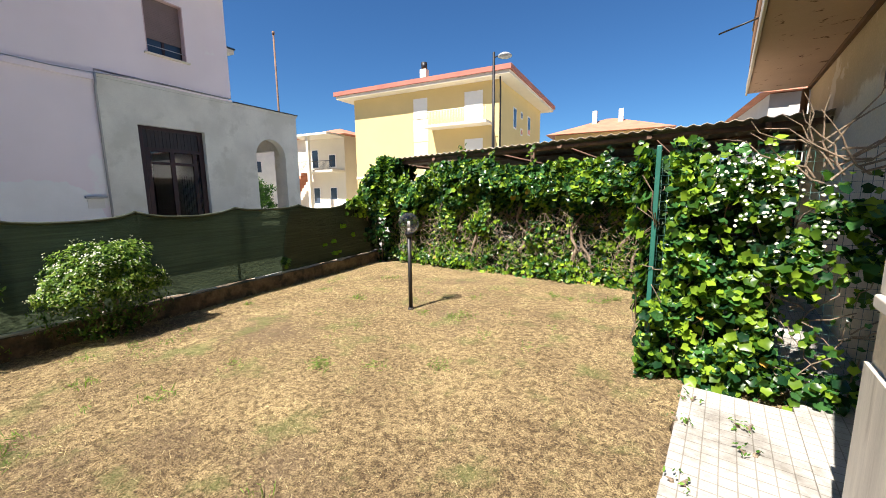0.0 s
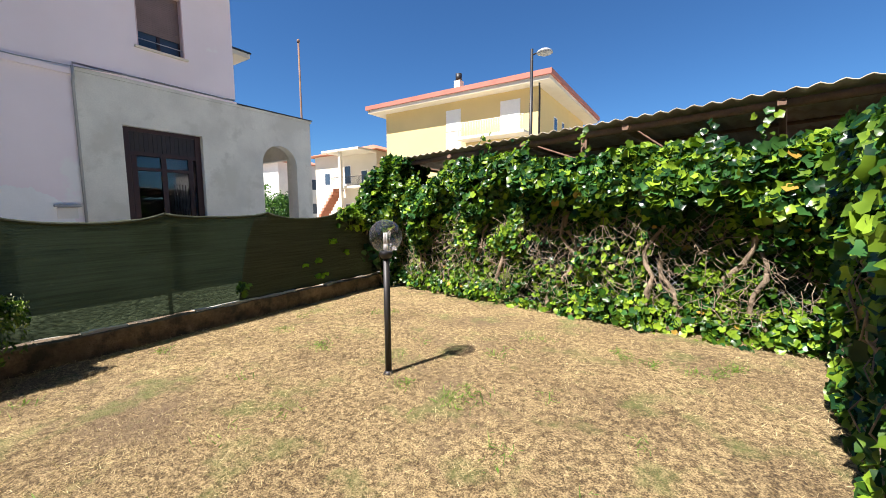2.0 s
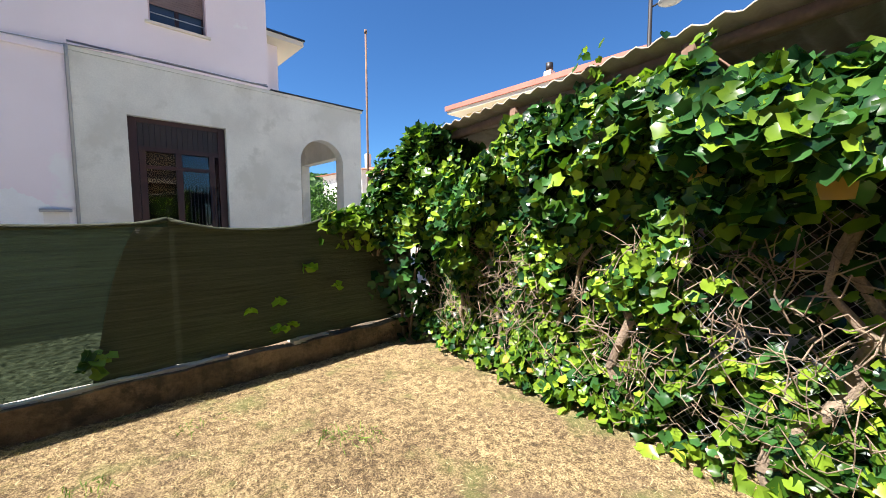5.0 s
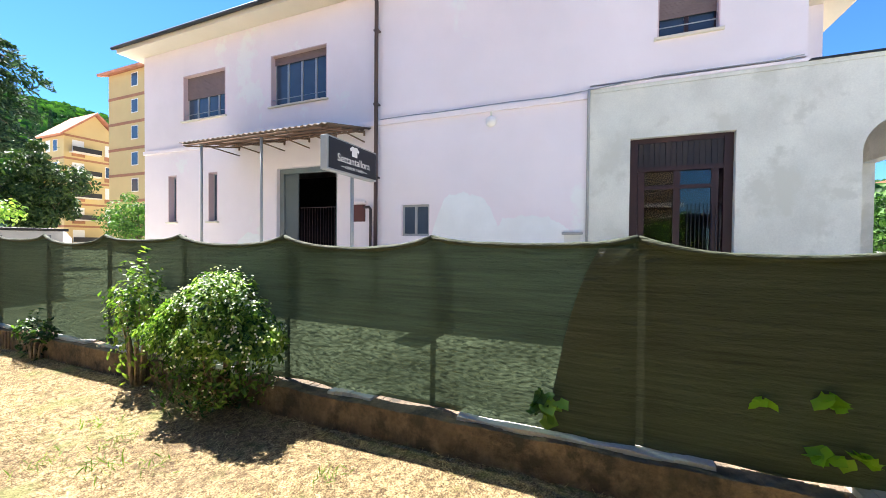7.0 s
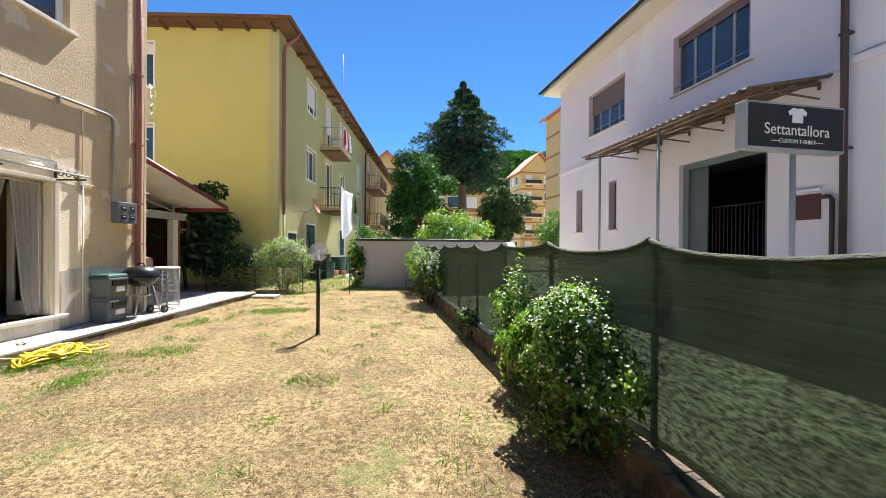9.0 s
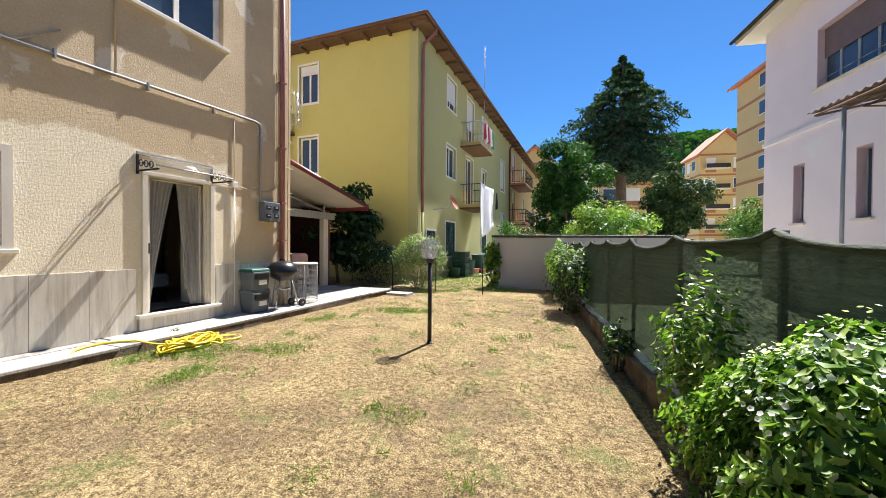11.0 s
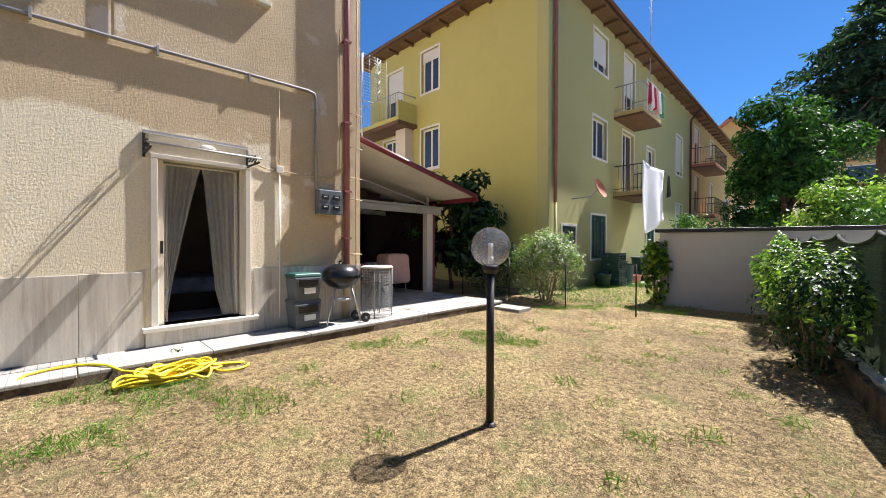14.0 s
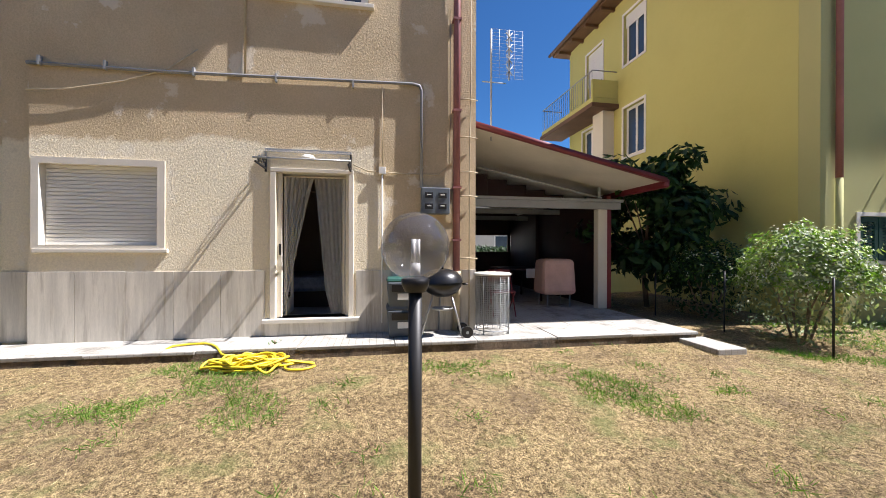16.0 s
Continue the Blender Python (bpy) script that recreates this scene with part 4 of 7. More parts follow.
def balcony(u0, u1, z, reach, label, rail_m, slab_m, solid=False):
    e = thing("balcony", label, "balcony", HOUSE, "balconies of the apartment house")
    part("slab", B(-reach, u0, z - 0.16, -0.003, u1, z, bev=0.015), slab_m, e)
    part("slab_edge", B(-reach - 0.03, u0 - 0.03, z - 0.24, -0.003, u1 + 0.03, z - 0.163), M_EAVE, e)
    pts = [(-0.02, u0 + 0.03), (-reach + 0.03, u0 + 0.03), (-reach + 0.03, u1 - 0.03), (-0.02, u1 - 0.03)]
    bm = bmesh.new()
    for (x0, y0), (x1, y1) in zip(pts, pts[1:]):
        tube(bm, [(x0, y0, z + 0.95), (x1, y1, z + 0.95)], 0.022, 6)
        tube(bm, [(x0, y0, z + 0.1), (x1, y1, z + 0.1)], 0.014, 5)
    part("handrail", bm, rail_m, e)
    for (x0, y0), (x1, y1) in zip(pts, pts[1:]):
        n = max(2, int(math.hypot(x1 - x0, y1 - y0) / 0.13))
        for k in range(n):
            x, y = x0 + (x1 - x0) * k / n, y0 + (y1 - y0) * k / n
            part("baluster", T([(x, y, z), (x, y, z + 0.94)], 0.009, 4), rail_m, e)
    return e


balcony(-16.75, -14.6, 6.3, 1.0, "rendered balcony with a thin rail and hanging clothes", M_GREYMET, M_OCHRE)
balcony(-16.75, -14.6, 3.35, 1.0, "balcony with a black iron rail below the other", M_BLACKMET, M_OCHRE)
balcony(-30.5, -26.6, 6.2, 1.2, "reddish balcony with a dark rail on the ochre front", M_BLACKMET, M_TERRA)
balcony(-30.5, -26.6, 3.2, 1.2, "reddish balcony with a dark rail on the ochre front", M_BLACKMET, M_TERRA)
e = thing("corner_balcony", "yellow balcony on a white pier at the end wall", "balcony", HOUSE)
part("slab", B(5.65, AY + 0.003, 6.0, 9.4, AY + 0.9, 6.18, bev=0.015), M_YELLOW, e)
part("slab_edge", B(5.6, AY + 0.003, 5.86, 9.45, AY + 0.95, 5.997), M_EAVE, e)
part("parapet", B(5.65, AY + 0.003, 6.183, 5.73, AY + 0.9, 6.75), M_YELLOW, e)
part("pier", B(5.85, AY + 0.003, 3.0, 6.45, AY + 0.4, 5.857), M_CREAM, e)
bm = bmesh.new()
for k in range(26):
    tube(bm, [(5.72 + k * 0.145, AY + 0.87, 6.18), (5.72 + k * 0.145, AY + 0.87, 7.05)], 0.008, 4)
tube(bm, [(5.69, AY + 0.02, 7.05), (5.69, AY + 0.87, 7.05), (9.36, AY + 0.87, 7.05), (9.36, AY + 0.02, 7.05)], 0.02, 5)
part("rail", bm, M_GREYMET, e)
e = thing("apartment_downpipe", "dark brown downpipe at the corner of the apartment house", "downpipe", HOUSE)
part("pipe", T([(-0.6, AY - 0.35, 9.28), (-0.55, AY - 0.35, 9.1), (-0.1, AY - 0.32, 8.75), (-0.08, AY - 0.3, 8.5), (-0.08, AY - 0.3, 2.6)], 0.055, 8), M_PIPE, e)
part("base", T([(-0.08, AY - 0.3, 2.6), (-0.08, AY - 0.3, -0.1)], 0.05, 8), M_OLIVE, e)
e = thing("apartment_downpipe", "dark brown downpipe further along the olive front", "downpipe", HOUSE)
part("pipe", T([(-0.6, -26.1, 9.28), (-0.1, -26.1, 8.75), (-0.08, -26.1, 8.5), (-0.08, -26.1, 0)], 0.06, 8), M_DARKPIPE, e)
e = thing("satellite_dish", "red satellite dish on the olive front", "satellite dish", HOUSE @ pose(-0.75, -11.4, 3.05))
ob = part("dish", lathe([(0.0, 0.0), (0.15, 0.02), (0.24, 0.05), (0.31, 0.09), (0.315, 0.1)], 24), M_TERRA, e)
ob.matrix_basis = pose(0, 0, 0, 0, -68, 0)
part("arm", T([(0.73, 0.2, -0.25), (0.2, 0.05, -0.2), (0.0, 0, 0)], 0.02), M_GREYMET, e)
e = thing("tv_antenna", "tall thin aerial mast above the olive front", "antenna", HOUSE)
part("mast", T([(-0.4, -17.4, 6.2), (-0.4, -17.4, 12.2)], 0.02, 5), M_GREYMET, e)
for z in (11.2, 11.7, 12.1):
    part("rod", T([(-0.4, -17.65, z), (-0.4, -17.15, z)], 0.01, 4), M_GREYMET, e)


def cloth(name, label, u, v, w, h, x, z, mat, sag=0.05, seed=1):
    """A hanging cloth, folded over a line, with soft waves."""
    bm = bmesh.new()
    nx, nz = 14, 18
    g = []
    for i in range(nx + 1):
        row = []
        for j in range(nz + 1):
            s, t = i / nx, j / nz
            row.append(bm.verts.new((x + 0.05 * math.sin(s * 9 + seed) * (0.3 + t), u + w * (s + 0.08 * math.sin(t * 3 + seed) * t), z - h * t * (1 - 0.12 * math.sin(s * 4 + seed)) - sag * math.sin(s * 3.14))))
        g.append(row)
    for i in range(nx):
        for j in range(nz):
            bm.faces.new((g[i][j], g[i + 1][j], g[i + 1][j + 1], g[i][j + 1])).smooth = True
    ob = done(name, bm, mat)
    ob.matrix_world = HOUSE
    ob.modifiers.new("thick", "SOLIDIFY").thickness = 0.008
    return tagged(ob, label, "laundry", "laundry on the balconies")


cloth("bed_sheet", "white bed sheet hung out over a line", -16.9, 0, 2.6, 2.25, -1.1, 4.35, M_WHITECLOTH, 0.1, 1)
cloth("dark_towel", "small dark cloth on the clothes line", -17.5, 0, 0.35, 0.8, -1.15, 4.2, M_BLACKMET, 0.02, 2)
for k, (mt, lb) in enumerate(((M_REDCLOTH, "red"), (M_WHITECLOTH, "white"), (M_REDCLOTH, "red"), (M_PINKCLOTH, "pink"), (M_WHITECLOTH, "white"), (M_GREENCLOTH, "green"))):
    cloth("garment", "%s garment hanging on the upper balcony" % lb, -15.2 - k * 0.27, 0, 0.25, 0.75 + 0.1 * (k % 2), -1.1, 7.25, mt, 0.02, k)
cloth("towel", "blue towel on a far balcony", -30.0, 0, 0.8, 1.2, -1.35, 4.3, M_BLUECLOTH, 0.03, 3)
e = thing("clothes_line", "clothes line on brackets at the balcony", "clothes line", HOUSE)
part("line", T([(-1.1, -14.1, 4.35), (-1.1, -16.0, 4.3), (-1.12, -17.6, 4.3)], 0.008, 4), M_GREYMET, e)
part("line", T([(-1.1, -14.7, 7.27), (-1.1, -17.2, 7.27)], 0.008, 4), M_GREYMET, e)

# ---- garden wall at the end ----
bm = B(-9.5, -9.4, -0.25, -3.92, -9.15, 1.66)
structure("wall_garden", bm, M_WHITEWALL, "white rendered garden wall", category="wall")
bm = B(-9.6, -9.47, 1.663, -3.82, -9.08, 1.74, bev=0.01)
structure("trim_garden_wall", bm, M_BLACKMET, "dark coping on the garden wall", category="trim")
bm = B(-4.2, -13.5, -0.25, -3.95, -9.403, 1.55)
structure("wall_garden_side", bm, M_WHITEWALL, "white rendered return of the garden wall", category="wall")

# ---- net fence on its low wall ----
bm = bmesh.new()
n = 260
for i in range(n):
    y0, y1 = -9.1 + 17.3 * i / n, -9.1 + 17.3 * (i + 1) / n
    w = 0.025 * noise.noise((0, y0 * 2, 1))
    box(bm, -6.27, y0, -0.3, -6.0 + w, y1, 0.205 + 0.025 * noise.noise((0, y0 * 3, 5)))
structure("kerb_wall", bm, M_KERB, "low crumbling concrete wall under the net fence", category="wall")
bm = bmesh.new()
for i in range(n):
    y0, y1 = -9.1 + 17.3 * i / n, -9.1 + 17.3 * (i + 1) / n
    if noise.noise((0, y0 * 0.9, 9)) > -0.05:
        box(bm, -6.26, y0, 0.15, -6.06 + 0.05 * noise.noise((0, y0 * 3, 2)), y1, 0.226 + 0.018 * noise.noise((0, y0 * 4, 6)))
structure("trim_kerb_top", bm, M_KERBTOP, "pale mortar along the top of the low wall", category="trim")

POSTS = [8.2, 6.95, 5.54, 4.16, 2.71, 1.29, -0.05, -1.43, -2.8, -4.2, -5.6, -7.0, -8.4, -9.08]
fence = thing("net_fence", "dark green shade net sagging between thin posts", "fence")
for y in POSTS:
    part("post", T([(-6.19, y, 0.2), (-6.19, y, 1.5)], 0.022, 8), M_BLACKMET, fence)
for k, (y1, y0) in enumerate(zip(POSTS, POSTS[1:])):
    double = y1 > 5.6
    for layer in range(2 if double else 1):
        bm = bmesh.new()
        nu, nv = 20, 16
        g = []
        for i in range(nu + 1):
            s = i / nu
            row = []
            for j in range(nv + 1):
                t = j / nv
                sag = (0.055 + 0.03 * math.sin(k * 2.3)) * math.sin(math.pi * s) ** 0.8
                top = 1.475 + 0.03 * abs(2 * s - 1) ** 6 - sag
                low = 0.225 + 0.03 * noise.noise((s * 3 + k * 5, 1, 8))
                z = low + (top - low) * t
                bulge = 0.03 * math.sin(math.pi * s) * (0.4 + 0.6 * math.sin(3 * t + k)) + 0.02 * math.sin(math.pi * s) * noise.noise((s * 5 + k * 3, t * 4, layer))
                row.append(bm.verts.new((-6.155 - 0.012 * layer + bulge, y0 + (y1 - y0) * s, z)))
            g.append(row)
        for i in range(nu):
            for j in range(nv):
                bm.faces.new((g[i][j], g[i + 1][j], g[i + 1][j + 1], g[i][j + 1])).smooth = True
        part("net", bm, M_NET2 if double else M_NET, fence)
    bm = bmesh.new()
    pts = []
    for i in range(13):
        s = i / 12
        sag = (0.055 + 0.03 * math.sin(k * 2.3)) * math.sin(math.pi * s) ** 0.8
        pts.append((-6.15 + 0.03 * math.sin(math.pi * s) * (0.4 + 0.6 * math.sin(3 + k)), y0 + (y1 - y0) * s, 1.465 + 0.03 * abs(2 * s - 1) ** 6 - sag))
    tube(bm, pts, [0.018 + 0.014 * abs(noise.noise((i * 0.7, k, 4))) for i in range(13)], 7)
    part("rolled_hem", bm, M_NET2, fence, "rolled top hem of the net")

bm = bmesh.new()
g = []
for j in range(15):
    t = j / 14
    edge = 5.16 - 0.16 * (1 - t) ** 1.6 + 0.16 * t ** 4
    g.append([bm.verts.new((-6.128 + 0.02 * math.sin(math.pi * s / 6), 5.54 + (edge - 5.54) * s / 6, 0.225 + (1.43 - 0.225) * t)) for s in range(7)])
for r0, r1 in zip(g, g[1:]):
    for i in range(6):
        bm.faces.new((r0[i], r0[i + 1], r1[i + 1], r1[i])).smooth = True
part("net", bm, M_NET2, fence, "overlapping end of the doubled net")

# ---- garden lamps ----


def garden_lamp(x, y, h):
    e = thing("garden_lamp", "black garden lamp post with a clear globe", "lamp", pose(x, y, ground_z(x, y)), "garden lamps")
    part("pole", T([(0, 0, -0.05), (0, 0, h - 0.19)], 0.03, 14), M_BLACKMET, e)
    part("collar", lathe([(0.0, h - 0.2), (0.045, h - 0.2), (0.06, h - 0.17), (0.062, h - 0.145), (0.05, h - 0.14), (0.0, h - 0.14)]), M_BLACKMET, e)
    part("foot", lathe([(0.0, 0.03), (0.033, 0.03), (0.05, 0.0), (0.05, -0.03)]), M_BLACKMET, e)
    R = 0.15
    globe = part("globe", lathe([(R * math.sin(a), h - R * math.cos(a)) for a in [0.35 + (math.pi - 0.36) * k / 20 for k in range(21)]], 32), M_GLOBE, e, "clear plastic globe")
    bulb = part("bulb", T([(0, 0, h - 0.13), (0, 0, h - 0.075)], 0.022, 12), M_WHITE, e)
    for a in (0, 1, 2):
        dx, dy = 0.013 * math.cos(a * 2.09), 0.013 * math.sin(a * 2.09)
        part("tube", T([(dx, dy, h - 0.075), (dx, dy, h + 0.03)], 0.009, 8), M_PEARL, bulb, "white lamp tube")
    return e


garden_lamp(-2.97, 4.65, 1.29)
garden_lamp(-3.55, -1.66, 1.36)

# ---- shed behind the hedge ----
bm = bmesh.new()
nc = 226
rows_c = []
for i in range(nc + 1):
    x = -8.0 + 9.6 * i / nc
    w = 0.018 * math.sin(i * math.pi / 2 + 0.3)
    rows_c.append((bm.verts.new((x, 7.05, 2.72 + 0.02 * x + w)), bm.verts.new((x, 12.5, 2.56 + 0.02 * x + w))))
for a, b in zip(rows_c, rows_c[1:]):
    bm.faces.new((a[0], b[0], b[1], a[1])).smooth = True
shed = thing("open_shed", "open shed with a rusty corrugated roof on timber posts", "shed", HOUSE)
ob = part("roof_sheet", bm, M_CORR, shed, "old corrugated roof sheet")
ob.modifiers.new("thick", "SOLIDIFY").thickness = 0.012
part("eave_beam", T([(-7.9, 7.18, 2.45), (1.55, 7.18, 2.64)], 0.055, 4), M_RUST, shed)
for k in range(7):
    x = -7.6 + k * 1.5
    part("rafter", tube(bmesh.new(), [(x, 7.1, 2.62 + 0.02 * x), (x, 12.4, 2.47 + 0.02 * x)], 0.05, 4), M_RUST, shed)
for y in (8.6, 10.2, 11.8):
    part("purlin", T([(-7.9, y, 2.52 - (y - 7.05) * 0.0294), (1.5, y, 2.71 - (y - 7.05) * 0.0294)], 0.03, 4), M_RUST, shed)
for x in (-7.6, -3.65, 0.9):
    part("post", B(x - 0.04, 7.15, -0.25, x + 0.04, 7.23, 2.61 + 0.02 * x), M_RUST, shed)
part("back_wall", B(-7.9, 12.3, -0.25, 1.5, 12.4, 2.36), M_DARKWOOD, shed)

# ---- plants ----
IVY_SHAPE = ((0, -0.28), (0.28, -0.42), (0.44, -0.14), (0.50, 0.10), (0.27, 0.30), (0, 0.58), (-0.27, 0.30), (-0.50, 0.10), (-0.44, -0.14), (-0.28, -0.42))
OVAL_SHAPE = ((0, -0.55), (0.17, -0.25), (0.21, 0.08), (0, 0.6), (-0.21, 0.08), (-0.17, -0.25))
NEEDLE_SHAPE = ((0, -0.5), (0.16, -0.1), (0.08, 0.5), (-0.08, 0.5), (-0.16, -0.1))
PETAL_SHAPE = ((0, -0.5), (0.5, -0.1), (0.3, 0.5), (-0.3, 0.5), (-0.5, -0.1))
rng = np.random.default_rng(5)


def leaf_mesh(name, at, facing, size, shape, material, parent=None, label="", category="", droop=0.6, cup=0.12, m=None):
    """Many small leaves in one mesh: where each sits, which way it faces, how large it is."""
    at, facing, size = np.asarray(at, float), np.asarray(facing, float), np.asarray(size, float)
    n, k = len(at), len(shape)
    nz = facing / (np.linalg.norm(facing, axis=1, keepdims=True) + 1e-9)
    tip = np.stack([rng.normal(0, 0.6, n), rng.normal(0, 0.6, n), -droop + rng.normal(0, 0.5, n)], 1)
    ty = tip - nz * (tip * nz).sum(1, keepdims=True)
    ty /= np.linalg.norm(ty, axis=1, keepdims=True) + 1e-9
    tx = np.cross(ty, nz)
    sh = np.array(shape)
    V = np.empty((n, k + 1, 3))
    V[:, 0] = at - nz * (size * cup)[:, None]
    for i in range(k):
        V[:, i + 1] = at + tx * (sh[i, 0] * size)[:, None] + ty * (sh[i, 1] * size)[:, None] + nz * (size * cup * 0.5 * rng.normal(0, 1, n))[:, None]
    base = np.arange(n)[:, None] * (k + 1)
    F = np.stack([np.stack([base[:, 0], base[:, 0] + 1 + i, base[:, 0] + 1 + (i + 1) % k], 1) for i in range(k)], 1).reshape(-1, 3)
    me = bpy.data.meshes.new(name)
    me.vertices.add(n * (k + 1))
    me.vertices.foreach_set("co", V.reshape(-1))
    me.loops.add(len(F) * 3)
    me.loops.foreach_set("vertex_index", F.reshape(-1).astype(np.int32))
    me.polygons.add(len(F))
    me.polygons.foreach_set("loop_start", np.arange(0, len(F) * 3, 3, dtype=np.int32))
    me.update()
    me.validate()
    me.materials.append(material)
    ob = new(name, me)
    if parent is not None:
        ob.parent = parent
    if m is not None:
        ob.matrix_world = m
    return tagged(ob, label, category, "", "stuff")


def fbm(x, y, s=0.0):
    return noise.noise((x, y, s)) + 0.5 * noise.noise((2.1 * x, 2.1 * y, s + 5))


# ivy hedge along the far fence, then along the side to the green post
hedge = thing("ivy_hedge", "overgrown ivy hedge with gnarled stems on chain-link", "hedge", HOUSE)


def hedge_top(x):
    return 2.22 + 0.22 * fbm(x * 0.9, 1.0) + (0.38 if x < -7.05 else 0.0) - 0.38 * math.exp(-((x + 6.65) / 0.28) ** 2) + (0.15 if -6.0 < x < -4.4 else 0.0)


ivy_at, ivy_n, ivy_s, ivy_old = [], [], [], []
while len(ivy_at) < 16500:
    x, z = rng.uniform(-7.75, -0.75), rng.uniform(0, 1) ** 0.8 * 2.9
    top = hedge_top(x)
    if z > top:
        continue
    zz = z / top
    if x > -6.6 and 0.45 < z < 1.5:
        gap = 0.62 if x > -4.6 else 0.18
        clumpy = fbm(x * 1.4, z * 1.7, 3)
        if rng.random() < gap + 0.55 * clumpy:
            continue
    if fbm(x * 2.0, z * 2.0, 21) < -0.32 and rng.random() < 0.85:
        continue
    bulge = 0.06 + 0.36 * max(0.0, fbm(x * 1.3, z * 1.4, 7)) + 0.34 * min(1.0, max(0.0, zz - 0.60 - 0.22 * fbm(x * 1.6, 5.0)) / 0.15) * (1 - 0.5 * max(0.0, zz - 0.8) / 0.2) + 0.22 * max(0, 0.2 - zz) / 0.2
    depth = rng.uniform(0, 1) ** 2
    ivy_at.append((x + rng.normal(0, 0.03), 7.12 - bulge * (1 - depth) + 0.12 * depth, z + rng.normal(0, 0.02)))
    ivy_n.append((rng.normal(0, 0.55), -0.8 + rng.normal(0, 0.4), 0.45 + rng.normal(0, 0.5)))
    ivy_s.append(rng.uniform(0.06, 0.12) * (1.25 if zz > 0.6 else 0.95))
    ivy_old.append(rng.random() < (0.6 if x < -7.0 else 0.52 + 0.5 * fbm(x * 1.1, z * 1.1, 41) if zz > 0.6 else 0.25))
for sx, sh in ((-3.6, 0.5), (-5.25, 0.45), (-2.2, 0.3), (-6.9, 0.3), (-4.5, 0.25), (-1.7, 0.45)):
    for k in range(16):
        ivy_at.append((sx + rng.normal(0, 0.05), 7.0 + rng.normal(0, 0.05), hedge_top(sx) - 0.05 + sh * k / 16))
        ivy_n.append((rng.normal(0, 0.5), -0.8, 0.4 + rng.normal(0, 0.4)))
        ivy_s.append(rng.uniform(0.05, 0.1))
n_side = 0
while n_side < 5200:
    y, z = rng.uniform(3.75, 7.0), rng.uniform(0, 2.35)
    if z > 2.05 + 0.2 * fbm(y * 1.2, 2.0) or (0.3 < z < 1.2 and rng.random() < 0.25):
        continue
    side = -1 if rng.random() < 0.8 else 1
    b = 0.08 + 0.22 * max(0.0, fbm(y * 1.3, z * 1.3, 9)) + 0.12 * (z > 1.3)
    ivy_at.append((-1.0 + side * b * rng.uniform(0.2, 1) ** 0.6, y, z))
    ivy_n.append((side * 0.8 + rng.normal(0, 0.3), -0.3 + rng.normal(0, 0.5), 0.5 + rng.normal(0, 0.4)))
    ivy_s.append(rng.uniform(0.06, 0.125))
    n_side += 1
ivy_old += [rng.random() < 0.35 for k in range(len(ivy_at) - len(ivy_old))]
for old, mat, lab in ((False, M_IVY, "bright young ivy leaves"), (True, M_IVYOLD, "dark glossy ivy leaves")):
    pick = [k for k, o in enumerate(ivy_old) if o == old]
    leaf_mesh("leaves", [ivy_at[k] for k in pick], [ivy_n[k] for k in pick], [ivy_s[k] for k in pick], IVY_SHAPE, mat, hedge, lab)
# added backing leaves: their dark colour stands in for shade deep in the hedge
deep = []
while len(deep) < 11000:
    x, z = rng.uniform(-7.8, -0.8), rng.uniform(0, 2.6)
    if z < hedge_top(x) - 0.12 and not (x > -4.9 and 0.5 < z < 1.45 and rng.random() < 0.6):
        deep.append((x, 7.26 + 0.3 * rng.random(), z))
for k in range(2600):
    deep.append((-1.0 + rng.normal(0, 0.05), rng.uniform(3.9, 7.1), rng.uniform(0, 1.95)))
leaf_mesh("inner_leaves", deep, rng.normal(0, 1, (len(deep), 3)) + np.array((0, -0.6, 0.3)), rng.uniform(0.09, 0.16, len(deep)), IVY_SHAPE, M_DARKLEAF, hedge, "inner hedge leaves coloured dark as the shade in its depth")

# thick stems
for k, (x, lean, r) in enumerate(((-6.9, 0.2, 0.05), (-6.2, -0.3, 0.04), (-5.5, 0.25, 0.045), (-4.75, -0.35, 0.06), (-4.0, 0.3, 0.07), (-3.55, -0.25, 0.045), (-2.9, 0.35, 0.055), (-2.45, -0.1, 0.05), (-2.0, 0.3, 0.06), (-1.5, -0.3, 0.045))):
    pts, rad = [], []
    for j in range(11):
        t = j / 10
        pts.append((x + lean * t + 0.10 * math.sin(t * 7 + k) + 0.05 * math.sin(t * 17 + 2 * k), 7.10 - 0.07 * math.sin(t * 5 + k * 2) - 0.04 * t, 0.0 + 1.45 * t + 0.05 * math.sin(t * 9 + k)))
        rad.append(r * (0.68 if x > -5.0 else 0.5) * (1.1 - 0.6 * t) * (1 + 0.2 * math.sin(t * 23 + k)))
    part("trunk", T(pts, rad, 8), M_STEM, hedge, "gnarled grey-brown ivy stem")
bm = bmesh.new()
for k in range(700):
    x = rng.uniform(-7.4, -1.0)
    z = rng.uniform(0.02, 1.3)
    a = rng.uniform(-1.5, 1.5)
    L0 = rng.uniform(0.12, 0.45)
    pts = [(x + L0 * j / 4 * math.sin(a) + rng.normal(0, 0.025), 7.06 - rng.uniform(0.0, 0.16), max(0.0, z + L0 * j / 4 * math.cos(a) + rng.normal(0, 0.03))) for j in range(5)]
    tube(bm, pts, 0.002 + 0.003 * rng.random(), 4, False)
for k in range(150):
    y = rng.uniform(3.8, 6.9)
    z = rng.uniform(0.02, 1.4)
    pts = [(-1.0 - rng.uniform(-0.05, 0.16), y + rng.normal(0, 0.05) + 0.1 * j * math.sin(k), max(0.0, z + 0.14 * j)) for j in range(5)]
    tube(bm, pts, 0.006, 4, False)
